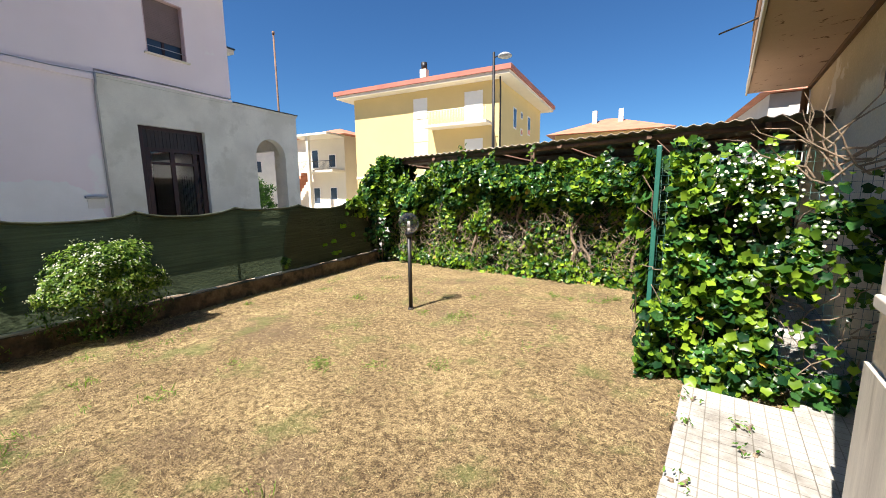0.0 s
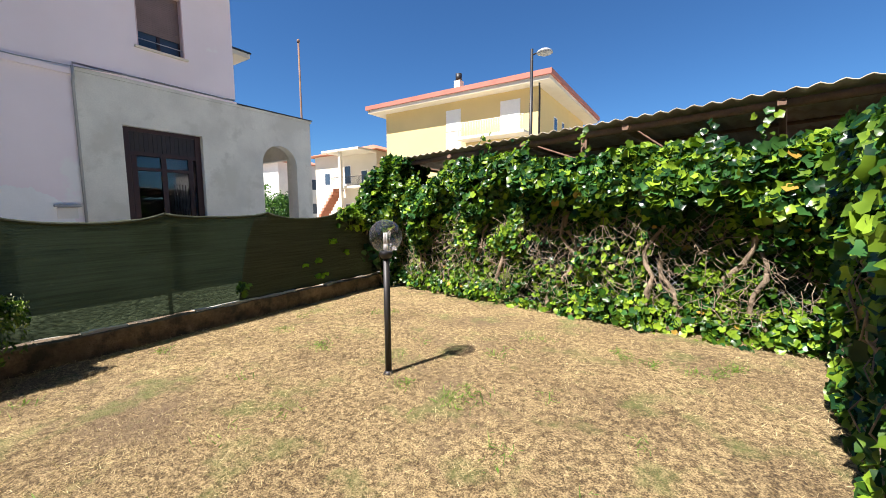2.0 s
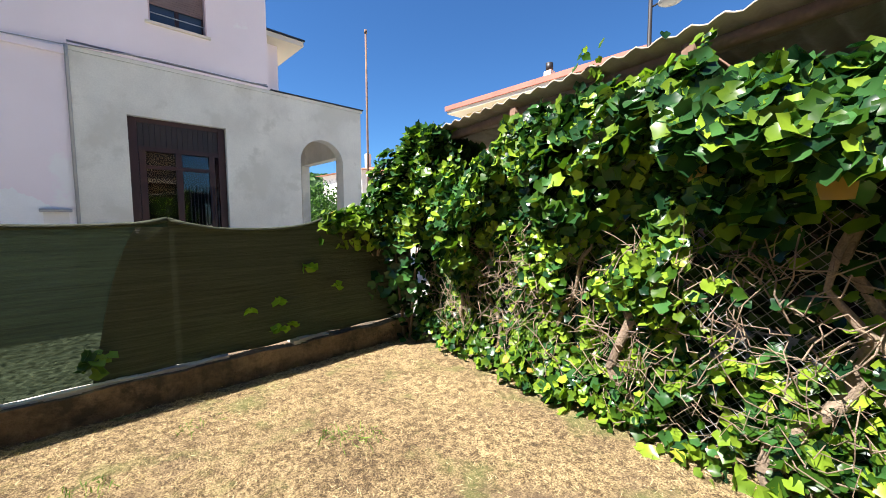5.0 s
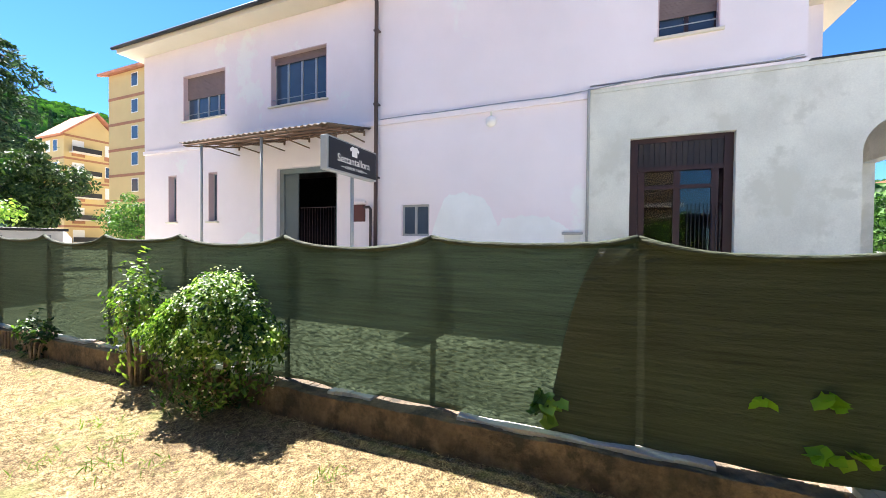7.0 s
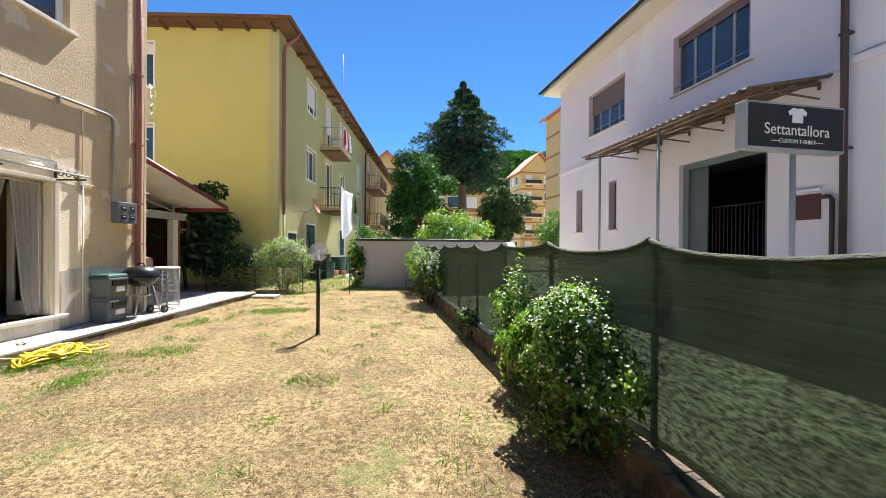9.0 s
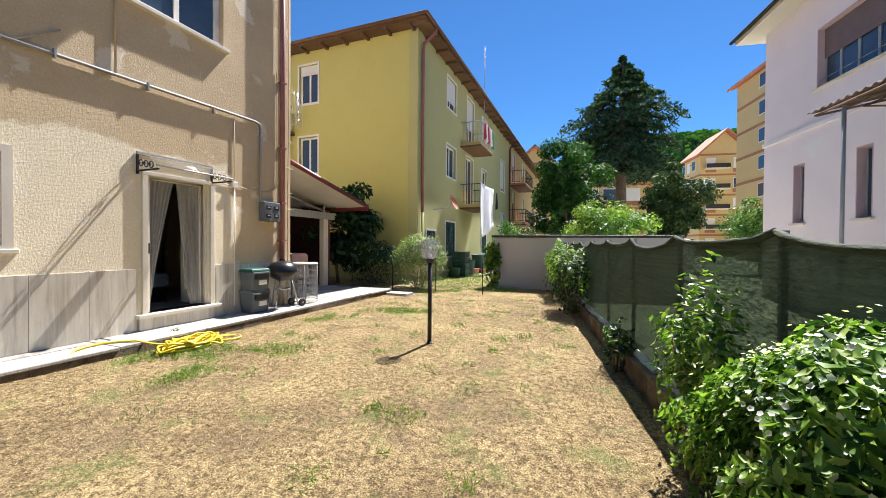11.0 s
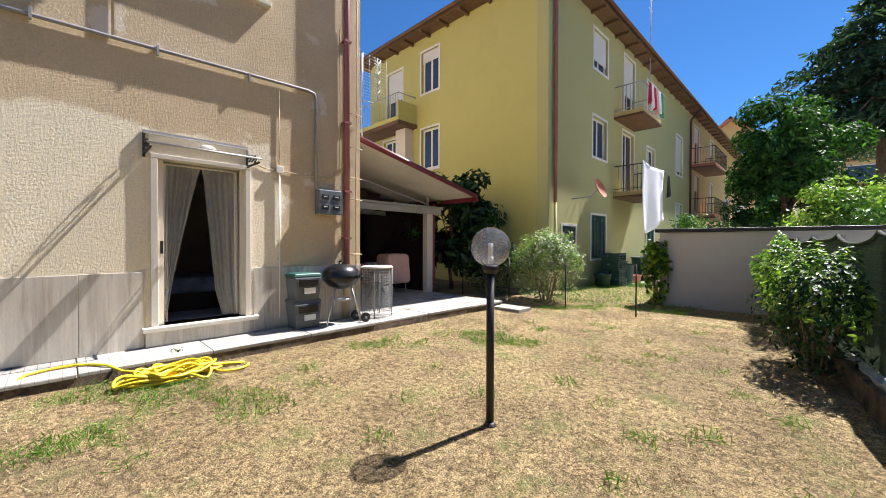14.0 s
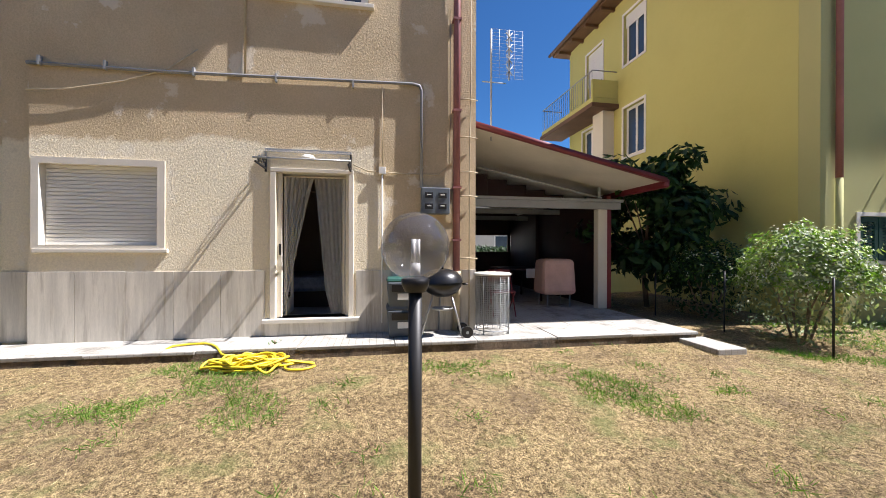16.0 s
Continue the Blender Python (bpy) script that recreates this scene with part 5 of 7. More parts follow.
tagged(part("twig_tangle", bm, M_STEM, hedge, "tangle of dry ivy twigs"), kind="stuff")
bm = bmesh.new()
for k in range(-26, 92):
    for s in (1, -1):
        x0 = -7.6 + k * 0.075
        a, b = (x0, 0.05), (x0 + s * 1.95, 2.0)
        if s == -1:
            a, b = (x0 + 1.95, 0.05), (x0, 2.0)
        ts = [t for t in ((-7.6 - a[0]) / (b[0] - a[0]), (-0.95 - a[0]) / (b[0] - a[0]))]
        t0, t1 = max(0, min(ts)), min(1, max(ts))
        if t1 - t0 > 0.02:
            tube(bm, [(a[0] + (b[0] - a[0]) * t, 7.16 + 0.004 * s, a[1] + (b[1] - a[1]) * t) for t in (t0, t1)], 0.0022, 3, False)
part("chain_link", bm, M_GREYMET, hedge, "rusty chain-link mesh")
for x in (-7.6, -5.4, -3.2, -1.0):
    part("post", T([(x, 7.2, -0.1), (x, 7.2, 2.1)], 0.025, 8), M_GREENPOST, hedge)

# green welded mesh between the post and the house
mesh_fence = thing("mesh_fence", "green welded wire fence with a dented post", "fence", HOUSE)
part("post", box(bmesh.new(), -1.022, 3.70, -0.1, -0.982, 3.74, 2.1, 0.006), M_GREENPOST, mesh_fence)
for k in range(32):
    part("wire", T([(-0.97 + k * 0.05, 3.72, 0.12), (-0.97 + k * 0.05, 3.72 + 0.006 * math.sin(k), 2.0)], 0.0018, 4), M_GREENWIRE, mesh_fence)
for k in range(26):
    part("wire", T([(-0.98, 3.717, 0.14 + k * 0.074), (0.0, 3.714 + 0.01 * math.sin(k * 1.3), 0.135 + k * 0.074), (0.59, 3.717, 0.14 + k * 0.074)], 0.0018, 4), M_GREENWIRE, mesh_fence)
climb = thing("climbing_ivy", "flowering jasmine and ivy climbing the wire fence", "climbing plant", HOUSE)
ca, cn, cs, fa, fn, fs = [], [], [], [], [], []
while len(ca) < 4600:
    x, z = rng.uniform(-1.05, 0.6), rng.uniform(0.02, 2.2)
    dens = 1.0 if x < -0.15 + 0.25 * fbm(z * 1.5, 4) else (0.95 if 1.05 < z < 1.62 else (0.6 if z < 0.35 else 0.07))
    if x < -0.88 and z > 0.75:
        continue
    if x < 0 and z > 2.1 + 0.1 * fbm(x * 3, 1):
        continue
    if fbm(x * 3.2, z * 3.2, 17) < -0.12 and rng.random() < 0.85:
        continue
    if rng.random() > dens or (x > -0.15 and z > 1.85):
        continue
    d = 0.04 + 0.20 * rng.random() ** 1.5 * (1 + 0.6 * fbm(x * 2, z * 2, 4))
    ca.append((x, 3.70 - d if rng.random() < 0.75 else 3.74 + d, z))
    cn.append((rng.normal(0, 0.5), -0.7 + rng.normal(0, 0.4), 0.6 + rng.normal(0, 0.4)))
    cs.append(0.035 + 0.075 * rng.random() ** 1.6)
    if -0.7 < x < 0.1 and z > 1.3 and rng.random() < 0.08:
        for q in range(5):
            fa.append((x + rng.normal(0, 0.03), 3.66 - d, z + rng.normal(0, 0.03)))
            fn.append((rng.normal(0, 0.4), -0.8, 0.5))
            fs.append(0.024)
half = len(ca) * 3 // 5
leaf_mesh("leaves", ca[:half], cn[:half], cs[:half], IVY_SHAPE, M_IVY, climb, "broad glossy leaves")
leaf_mesh("leaves", ca[half:], cn[half:], cs[half:], IVY_SHAPE, M_IVYOLD, climb, "dark glossy leaves")
# dark backing leaves added so the climber's gaps read as shade
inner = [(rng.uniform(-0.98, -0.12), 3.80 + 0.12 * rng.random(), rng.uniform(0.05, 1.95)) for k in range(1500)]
leaf_mesh("inner_leaves", inner, rng.normal(0, 1, (1500, 3)) + np.array((0, -0.6, 0.3)), rng.uniform(0.06, 0.11, 1500), IVY_SHAPE, M_DARKLEAF, climb, "inner climber leaves coloured dark as the shade behind it")
leaf_mesh("blossom", fa, fn, fs, PETAL_SHAPE, M_FLOWER, climb, "small white jasmine flowers", droop=0)
bm = bmesh.new()
for k in range(60):
    x, z = rng.uniform(-1.0, 0.55), rng.uniform(0.1, 1.6)
    tube(bm, [(x + 0.05 * j * math.sin(k) + rng.normal(0, 0.02), 3.69 - rng.uniform(0, 0.08), z + 0.09 * j * math.cos(k * 0.7)) for j in range(6)], 0.005, 4, False)
for k in range(22):
    x, z, a = rng.uniform(-0.1, 0.5), rng.uniform(1.75, 2.0), rng.uniform(-0.9, 1.2)
    tube(bm, [(x + 0.14 * j * math.sin(a) + rng.normal(0, 0.02), 3.6 - 0.02 * j, z + 0.09 * j * math.cos(a) + rng.normal(0, 0.025)) for j in range(6)], [0.009 - 0.0013 * j for j in range(6)], 5, False)
tagged(part("stem_tangle", bm, M_STEM, climb, "bare dry stems"), kind="stuff")


def bush(name, label, x, y, z, rx, ry, h, n, size, material, shape=OVAL_SHAPE, second=None, flowers=0, seed=0, lump=0.3, stems=8, back=9.0):
    """A shrub: a bundle of stems and a lumpy, gappy shell of leaves."""
    e = thing(name, label, "shrub", pose(x, y, z))
    r = np.random.default_rng(seed + 11)
    A, N, S, A2, N2, S2, FA, FN = [], [], [], [], [], [], [], []
    while len(A) + len(A2) < n:
        v = r.normal(0, 1, 3)
        v /= np.linalg.norm(v)
        v[2] = abs(v[2]) if r.random() < 0.75 else v[2]
        k = 1 + lump * fbm(v[0] * 1.9 + seed, v[1] * 1.9, v[2] * 1.9 + seed) + 0.12 * noise.noise((v[0] * 6, v[1] * 6, v[2] * 6 + seed))
        d = k * (1 - 0.55 * r.random() ** 2.2)
        p = (v[0] * rx * d, v[1] * ry * d, h * 0.5 + v[2] * h * 0.5 * d)
        if p[2] < 0.02 or p[0] < -back:
            continue
        outer = d > 0.86 * k
        (A2 if second and outer and v[2] > -0.1 and r.random() < 0.55 else A).append(p)
        (N2 if len(A2) > len(N2) else N).append(v + r.normal(0, 0.45, 3) + np.array((0, 0, 0.35)))
        (S2 if len(A2) > len(S2) else S).append(size * r.uniform(0.7, 1.3))
        if flowers and outer and r.random() < flowers:
            for q in range(3):
                FA.append(np.array(p) * 1.03 + r.normal(0, 0.02, 3))
                FN.append(v + r.normal(0, 0.3, 3))
    leaf_mesh("leaves", A, N, S, shape, material, e)
    if A2:
        leaf_mesh("young_leaves", A2, N2, S2, shape, second, e, "bright young leaves")
    if FA:
        leaf_mesh("blossom", FA, FN, [size * 0.38] * len(FA), PETAL_SHAPE, M_FLOWER, e, "small white flowers", droop=0)
    for k in range(stems):
        a = 2 * math.pi * k / stems
        part("stem", T([(0.04 * math.cos(a), 0.04 * math.sin(a), -0.08), (rx * 0.3 * math.cos(a), ry * 0.3 * math.sin(a), h * 0.35), (rx * 0.6 * math.cos(a + 0.3), ry * 0.6 * math.sin(a + 0.3), h * 0.72)], [0.018, 0.013, 0.005], 5), M_STEM, e)
    return e


bush("flowering_bush", "dense green bush with white blossom beside the net fence", -5.96, 2.2, -0.1, 0.46, 0.64, 1.22, 9500, 0.05, M_BUSHLEAF, second=M_BUSHYOUNG, flowers=0.06, seed=1, lump=0.32, back=0.11)
bush("thin_shrub", "thin yellowish shrub against the net fence", -5.93, 0.95, -0.1, 0.22, 0.32, 1.3, 1000, 0.06, M_BUSHYOUNG, second=M_BUSHLEAF, seed=2, lump=0.5)
bush("small_shrub", "low leafy sprout at the foot of the fence", -5.95, -1.15, -0.1, 0.16, 0.32, 0.6, 350, 0.06, M_DARKLEAF, second=M_BUSHLEAF, seed=3, lump=0.5)
bush("corner_shrub", "bushy shrub with white flowers in the garden corner", -5.98, -7.5, -0.1, 0.5, 1.25, 1.55, 5200, 0.07, M_BUSHLEAF, second=M_BUSHYOUNG, flowers=0.015, seed=4, lump=0.4)
bush("corner_shrub", "dark shrub leaning on the net fence", -5.9, -5.0, -0.1, 0.42, 1.0, 1.4, 4200, 0.065, M_DARKLEAF, second=M_BUSHYOUNG, seed=14, lump=0.5)
bush("wall_ivy", "ivy climbing the end of the garden wall", -3.88, -9.15, -0.05, 0.28, 0.3, 1.5, 1200, 0.09, M_IVY, IVY_SHAPE, seed=5, lump=0.4)
bush("pale_shrub", "pale variegated flowering shrub by the yellow house", -1.6, -8.1, -0.15, 0.85, 0.6, 1.85, 5200, 0.075, M_PALELEAF, second=M_BUSHYOUNG, flowers=0.14, seed=6, lump=0.38)
bush("jasmine_hedge", "dark jasmine hedge with white flowers near the carport", 0.0, -8.35, 0.0, 0.95, 0.55, 1.5, 3800, 0.07, M_DARKLEAF, second=M_BUSHLEAF, flowers=0.07, seed=7, lump=0.22)
bush("fence_ivy", "ivy spilling over the net fence at the corner", -6.12, 7.62, 1.12, 0.2, 0.72, 0.5, 900, 0.11, M_IVY, IVY_SHAPE, seed=8, lump=0.45, stems=3)
bush("fence_ivy", "dark ivy mass in the corner of the fences", -6.0, 8.0, -0.05, 0.55, 0.5, 2.5, 3200, 0.11, M_IVYOLD, IVY_SHAPE, second=M_IVY, seed=9, lump=0.3, stems=4)
bush("ivy_sprig", "bright ivy sprig growing through the net", -6.08, 6.48, 0.33, 0.04, 0.14, 0.1, 9, 0.11, M_SPRIG, IVY_SHAPE, seed=10, lump=0.2, stems=0)
for sy, sz, sn in ((6.43, 0.60, 5), (6.74, 0.94, 7), (6.15, 0.55, 3), (7.05, 0.7, 4)):
    bush("ivy_sprig", "bright ivy sprig growing through the net", -6.1, sy, sz, 0.03, 0.08, 0.07, sn, 0.1, M_SPRIG, IVY_SHAPE, seed=int(sy * 10), lump=0.2, stems=0)
bush("ivy_sprig", "ivy sprig at the foot of the net", -6.03, 5.0, 0.22, 0.05, 0.14, 0.3, 14, 0.11, M_BUSHLEAF, IVY_SHAPE, seed=12, lump=0.2, stems=0)


def tree(name, label, x, y, h, crown, z0, trunk_r, n, size, material, seed, shape=OVAL_SHAPE, lump=0.45, second=None):
    """A tree: tapered trunk, limbs, and a crown of many leaf clumps with gaps."""
    e = thing(name, label, "tree", pose(x, y, -0.22))
    r = np.random.default_rng(seed)
    part("trunk", T([(0, 0, 0), (0.1, 0.05, h * 0.3), (0, 0, h * 0.6), (0.1, 0, h * 0.85)], [trunk_r, trunk_r * 0.75, trunk_r * 0.45, trunk_r * 0.15], 10), M_BARK, e)
    A, N, S = [], [], []
    hz = h - z0
    for k in range(46):
        v = r.normal(0, 1, 3)
        v /= np.linalg.norm(v)
        d = r.uniform(0.45, 1.0)
        c = np.array((v[0] * crown * d, v[1] * crown * d, z0 + hz * 0.5 + v[2] * hz * 0.5 * d * 0.92))
        if k < 9:
            part("limb", T([(0, 0, h * 0.35), tuple(c * np.array((0.5, 0.5, 0)) + np.array((0, 0, (h * 0.35 + c[2]) / 2))), tuple(c)], [trunk_r * 0.35, trunk_r * 0.22, trunk_r * 0.06], 6), M_BARK, e)
        rad = crown * r.uniform(0.22, 0.42)
        for q in range(n // 46):
            w = r.normal(0, 1, 3)
            w /= np.linalg.norm(w)
            A.append(c + w * rad * (1 - 0.6 * r.random() ** 2) * np.array((1, 1, 0.75)))
            N.append(w + np.array((0, 0, 0.4)) + r.normal(0, 0.4, 3))
            S.append(size * r.uniform(0.7, 1.3))
    half = len(A) // 2 if second else len(A)
    leaf_mesh("crown", A[:half], N[:half], S[:half], shape, material, e)
    if second:
        leaf_mesh("crown_light", A[half:], N[half:], S[half:], shape, second, e)
    return e


def cedar(x, y, h):
    e = thing("cedar_tree", "tall dark cedar with layered drooping branches", "tree", pose(x, y, -0.22))
    r = np.random.default_rng(77)
    part("trunk", T([(0, 0, 0), (0.1, 0, h * 0.5), (0, 0, h * 0.97)], [0.62, 0.4, 0.05], 12), M_BARK, e)
    A, N, S = [], [], []
    for lv in range(16):
        t = lv / 15
        z = h * (0.46 + 0.53 * t)
        reach = h * 0.285 * (1 - t ** 2.1) * min(1.0, 0.72 + t) * (0.75 + 0.45 * r.random()) + 0.3
        for k in range(9 if t < 0.75 else 6):
            a = 2 * math.pi * (k / 9.0) + lv * 1.1 + r.normal(0, 0.25)
            L1 = reach * r.uniform(0.65, 1.15)
            if lv % 2 == 0 and k % 2 == 0:
                part("limb", T([(0, 0, z), (L1 * 0.5 * math.cos(a), L1 * 0.5 * math.sin(a), z + 0.15), (L1 * math.cos(a), L1 * math.sin(a), z - 0.25 * L1)], [0.12 * (1 - t) + 0.03, 0.07 * (1 - t) + 0.02, 0.01], 5), M_BARK, e)
            for q in range(int(230 * (1 - 0.6 * t))):
                s = r.uniform(0.02, 1.0) ** 0.55
                w = 0.34 * L1 * s * r.normal(0, 0.55)
                A.append((L1 * s * math.cos(a) - w * math.sin(a), L1 * s * math.sin(a) + w * math.cos(a), z + 0.12 - 0.28 * L1 * s * s - abs(r.normal(0, 0.22))))
                N.append((r.normal(0, 0.5) + 0.3 * math.cos(a), r.normal(0, 0.5) + 0.3 * math.sin(a), 0.7))
                S.append(r.uniform(0.25, 0.6))
    leaf_mesh("crown", A, N, S, NEEDLE_SHAPE, M_CEDAR, e, droop=0.9)
    return e


cedar(-13.9, -35, 19.5)
tree("magnolia_tree", "glossy magnolia with yellowing leaves", -15.0, -25, 7.3, 2.0, 1.4, 0.16, 9000, 0.24, M_MAGNOLIA, 21)
tree("broad_tree", "tall dark green broadleaf tree behind the garden wall", -8.1, -26, 10.0, 2.9, 1.5, 0.25, 13000, 0.26, M_TREELEAF, 22)
tree("round_tree", "bright green low tree behind the garden wall", -9.4, -19, 4.3, 2.1, 0.8, 0.12, 8000, 0.18, M_BRIGHTLEAF, 23, second=M_BUSHYOUNG)
tree("shrub_tree", "light green tree beyond the pink house", -18.5, -22, 4.6, 1.9, 1.0, 0.12, 5000, 0.18, M_BRIGHTLEAF, 24)
tree("shrub_tree", "yellow-green shrub at the foot of the apartment house", -4.4, -21, 3.2, 1.4, 0.5, 0.08, 3500, 0.16, M_BRIGHTLEAF, 25)
tree("garden_tree", "round green tree seen through the arch", -30, 18.6, 4.4, 2.4, 1.0, 0.15, 4500, 0.25, M_TREELEAF, 26)
tree("garden_tree", "green tree beyond the loggia", -26, 19, 3.0, 1.8, 0.5, 0.12, 3500, 0.22, M_TREELEAF, 27)
loquat = tree("loquat_tree", "loquat tree with large dark leaves behind the carport", 1.28, -8.3, 3.75, 1.45, 0.7, 0.06, 4200, 0.22, M_DARKLEAF, 28)

# grass
gx, gn, gs, wx, wn_, ws = [], [], [], [], [], []
for k in range(250000):
    x, y = rng.uniform(-6.0, 2.0), rng.uniform(-9.0, 7.6)
    lx = (x - 0.5) * 0.98681 - y * 0.16195
    ly = (x - 0.5) * 0.16195 + y * 0.98681
    if lx > -0.7 and (ly < 3.4 or ly > 3.75) or ly > 7.15 or (lx > -0.9 and ly > 3.75):
        continue
    if fbm(x * 0.8, y * 0.8, 12) < -0.42 and rng.random() < 0.8:
        continue
    gx.append((x, y, ground_z(x, y) + rng.uniform(0.004, 0.022)))
    gn.append((rng.normal(0, 0.8), rng.normal(0, 0.8), 0.55))
    gs.append(rng.uniform(0.022, 0.058))
    near = 0.38 if lx > -2.4 and ly < 2 else 0.0
    if fbm(x * 0.9, y * 0.9, 31) + near > 0.66 and rng.random() < 0.34:
        for q in range(3):
            wx.append((x + rng.normal(0, 0.03), y + rng.normal(0, 0.03), ground_z(x, y) + rng.uniform(0.01, 0.045)))
            wn_.append((rng.normal(0, 1), rng.normal(0, 1), 0.25))
            ws.append(rng.uniform(0.04, 0.09))
BLADE = ((0, -0.5), (0.029, 0.0), (0, 0.5), (-0.029, 0.0))
leaf_mesh("dry_grass", gx, gn, gs, BLADE, M_STRAW, None, "short dry straw-coloured grass blades on the lawn", "grass", droop=0.0, cup=0.01)
for k in range(9000):
    p0 = HOUSE @ Vector((rng.uniform(-3.7, 0.2), rng.uniform(-15.0, -8.4), 0))
    wx.append((p0.x, p0.y, ground_z(p0.x, p0.y) + rng.uniform(0.01, 0.06)))
    wn_.append((rng.normal(0, 1), rng.normal(0, 1), 0.4))
    ws.append(rng.uniform(0.06, 0.13))
for k in range(90):
    cx, cy = rng.uniform(-5.5, -0.8), rng.uniform(-6.5, 6.5)
    for q in range(int(rng.uniform(15, 60))):
        x, y = cx + rng.normal(0, 0.07), cy + rng.normal(0, 0.07)
        wx.append((x, y, ground_z(x, y) + rng.uniform(0.01, 0.05)))
        wn_.append((rng.normal(0, 1), rng.normal(0, 1), 0.25))
        ws.append(rng.uniform(0.04, 0.1))
for k in range(110):
    x, y = -2.13 + rng.normal(0, 0.11), 4.54 + rng.normal(0, 0.11)
    wx.append((x, y, ground_z(x, y) + rng.uniform(0.01, 0.06)))
    wn_.append((rng.normal(0, 1), rng.normal(0, 1), 0.25))
    ws.append(rng.uniform(0.05, 0.11))
for k in range(650):
    x, y = -1.42 + rng.normal(0, 0.10), 0.3 + rng.normal(0, 0.22)
    wx.append((x, y, ground_z(x, y) + rng.uniform(0.01, 0.05)))
    wn_.append((rng.normal(0, 1), rng.normal(0, 1), 0.25))
    ws.append(rng.uniform(0.04, 0.09))
leaf_mesh("green_grass", wx, wn_, ws, BLADE, M_GRASS, None, "scattered green grass tufts in the dry lawn", "grass", droop=0.0, cup=0.05)

for k, (lx, ly) in enumerate(((-0.62, 3.1), (-0.64, 2.75), (-0.3, 2.9), (-0.28, 2.6), (-0.6, 2.1), (-0.45, -0.9))):
    p0 = HOUSE @ Vector((lx, ly, 0.165))
    bush("weed", "small green weed in a pavement crack", p0.x, p0.y, p0.z, 0.09, 0.09, 0.05, 14, 0.028, M_BRIGHTLEAF, seed=40 + k, stems=2)

# ---- house front: door, window, pipes ----
M_STONE = surf("pale_stone", (0.66, 0.61, 0.52), 0.7, 0.08, 1.5, 40, 0.15, 0.002)
M_BEIGEPIPE = surf("beige_conduit", (0.50, 0.42, 0.28), 0.7, 0.1, 2, 40, 0.1, 0.002)
M_SMOKE = cloth_mat("smoky_acrylic", (0.42, 0.39, 0.33), 0.88)
M_PVC = surf("ivory_frame", (0.68, 0.63, 0.53), 0.45, 0.05, 2, 40, 0.05, 0.001)

d1 = thing("door_2", "open garden door with stone jambs and parted sheer curtains", "door", HOUSE, kind="structure")
for a, b in ((-1.81, -1.743), (-0.797, -0.725)):
    part("jamb", B(-0.035, a, 0.28, 0.26, b, 2.36, bev=0.006), M_STONE, d1)
part("lintel", B(-0.036, -1.81, 2.362, 0.26, -0.725, 2.415, bev=0.006), M_STONE, d1)
part("threshold", B(-0.10, -1.9, 0.345, 0.28, -0.64, 0.40, bev=0.008), M_STONE, d1)
part("riser", B(-0.06, -1.87, 0.172, 0.28, -0.67, 0.342, bev=0.006), M_DADO, d1)
part("guide_rail", B(0.04, -0.86, 0.403, 0.1, -0.80, 2.36, bev=0.004), M_PVC, d1)
part("guide_rail", B(0.04, -1.742, 0.403, 0.1, -1.70, 2.36, bev=0.004), M_PVC, d1)
leafm = bmesh.new()
wall(leafm, 0.12, 0.56, 0.42, 2.33, -0.91, -0.87, [(0.2, 0.48, 0.62, 2.22)], "x")
leaf = part("door_leaf", leafm, M_PVC, d1, "white inner leaf standing open")
part("pane", B(0.2, -0.895, 0.62, 0.48, -0.885, 2.22), M_GLASS, leaf)
leafm = bmesh.new()
wall(leafm, 0.12, 0.56, 0.42, 2.33, -1.69, -1.65, [(0.2, 0.48, 0.62, 2.22)], "x")
leaf = part("door_leaf", leafm, M_PVC, d1, "white inner leaf standing open")
part("pane", B(0.2, -1.675, 0.62, 0.48, -1.665, 2.22), M_GLASS, leaf)
part("lock", B(0.03, -0.855, 1.25, 0.042, -0.825, 1.40), M_BLACKMET, d1)
part("curtain_rail", T([(0.13, -1.72, 2.33), (0.13, -0.82, 2.33)], 0.012), M_PVC, d1)


def curtain(outer, top_in, mid_in, low_in, zt, zb, zm, seed):
    """A sheer panel that hangs from the rail and is drawn aside."""
    bm = bmesh.new()
    nu, nv = 26, 26
    g = []
    for j in range(nv + 1):
        z = zt + (zb - zt) * j / nv
        t = (zt - z) / (zt - zb)
        tm = (zt - zm) / (zt - zb)
        inn = top_in + (mid_in - top_in) * (t / tm) ** 0.9 if t < tm else mid_in + (low_in - mid_in) * (t - tm) / (1 - tm)
        g.append([bm.verts.new((0.12 + 0.022 * math.sin(i * 1.55 + seed + t) + 0.01 * math.sin(i * 3.7), outer + (inn - outer) * i / nu, z)) for i in range(nu + 1)])
    for r0, r1 in zip(g, g[1:]):
        for i in range(nu):
            bm.faces.new((r0[i], r0[i + 1], r1[i + 1], r1[i])).smooth = True
    return bm


for a in ((-0.865, -1.26, -0.97, -0.89, 2.32, 0.43, 0.95, 0), (-1.70, -1.27, -1.42, -1.50, 2.32, 0.43, 0.75, 2)):
    cur = done("curtain", curtain(*a), M_VEIL)
    cur.matrix_world = HOUSE
    tagged(cur, "sheer white curtain drawn aside in the doorway", "curtain", "door curtains")
sofa = thing("bed", "bed with a blue patterned cover in the dark room", "bed", HOUSE)
part("mattress", B(1.2, -1.9, 0.62, 3.0, -0.3, 0.86, bev=0.06), surf("blue_cover", (0.20, 0.24, 0.34), 0.9, 0.35, 6, 30, 0.2), sofa)
part("base", B(1.25, -1.85, 0.36, 2.95, -0.35, 0.618), M_DARKWOOD, sofa)

can = thing("door_canopy", "smoky acrylic door canopy on black scroll brackets", "canopy", HOUSE)
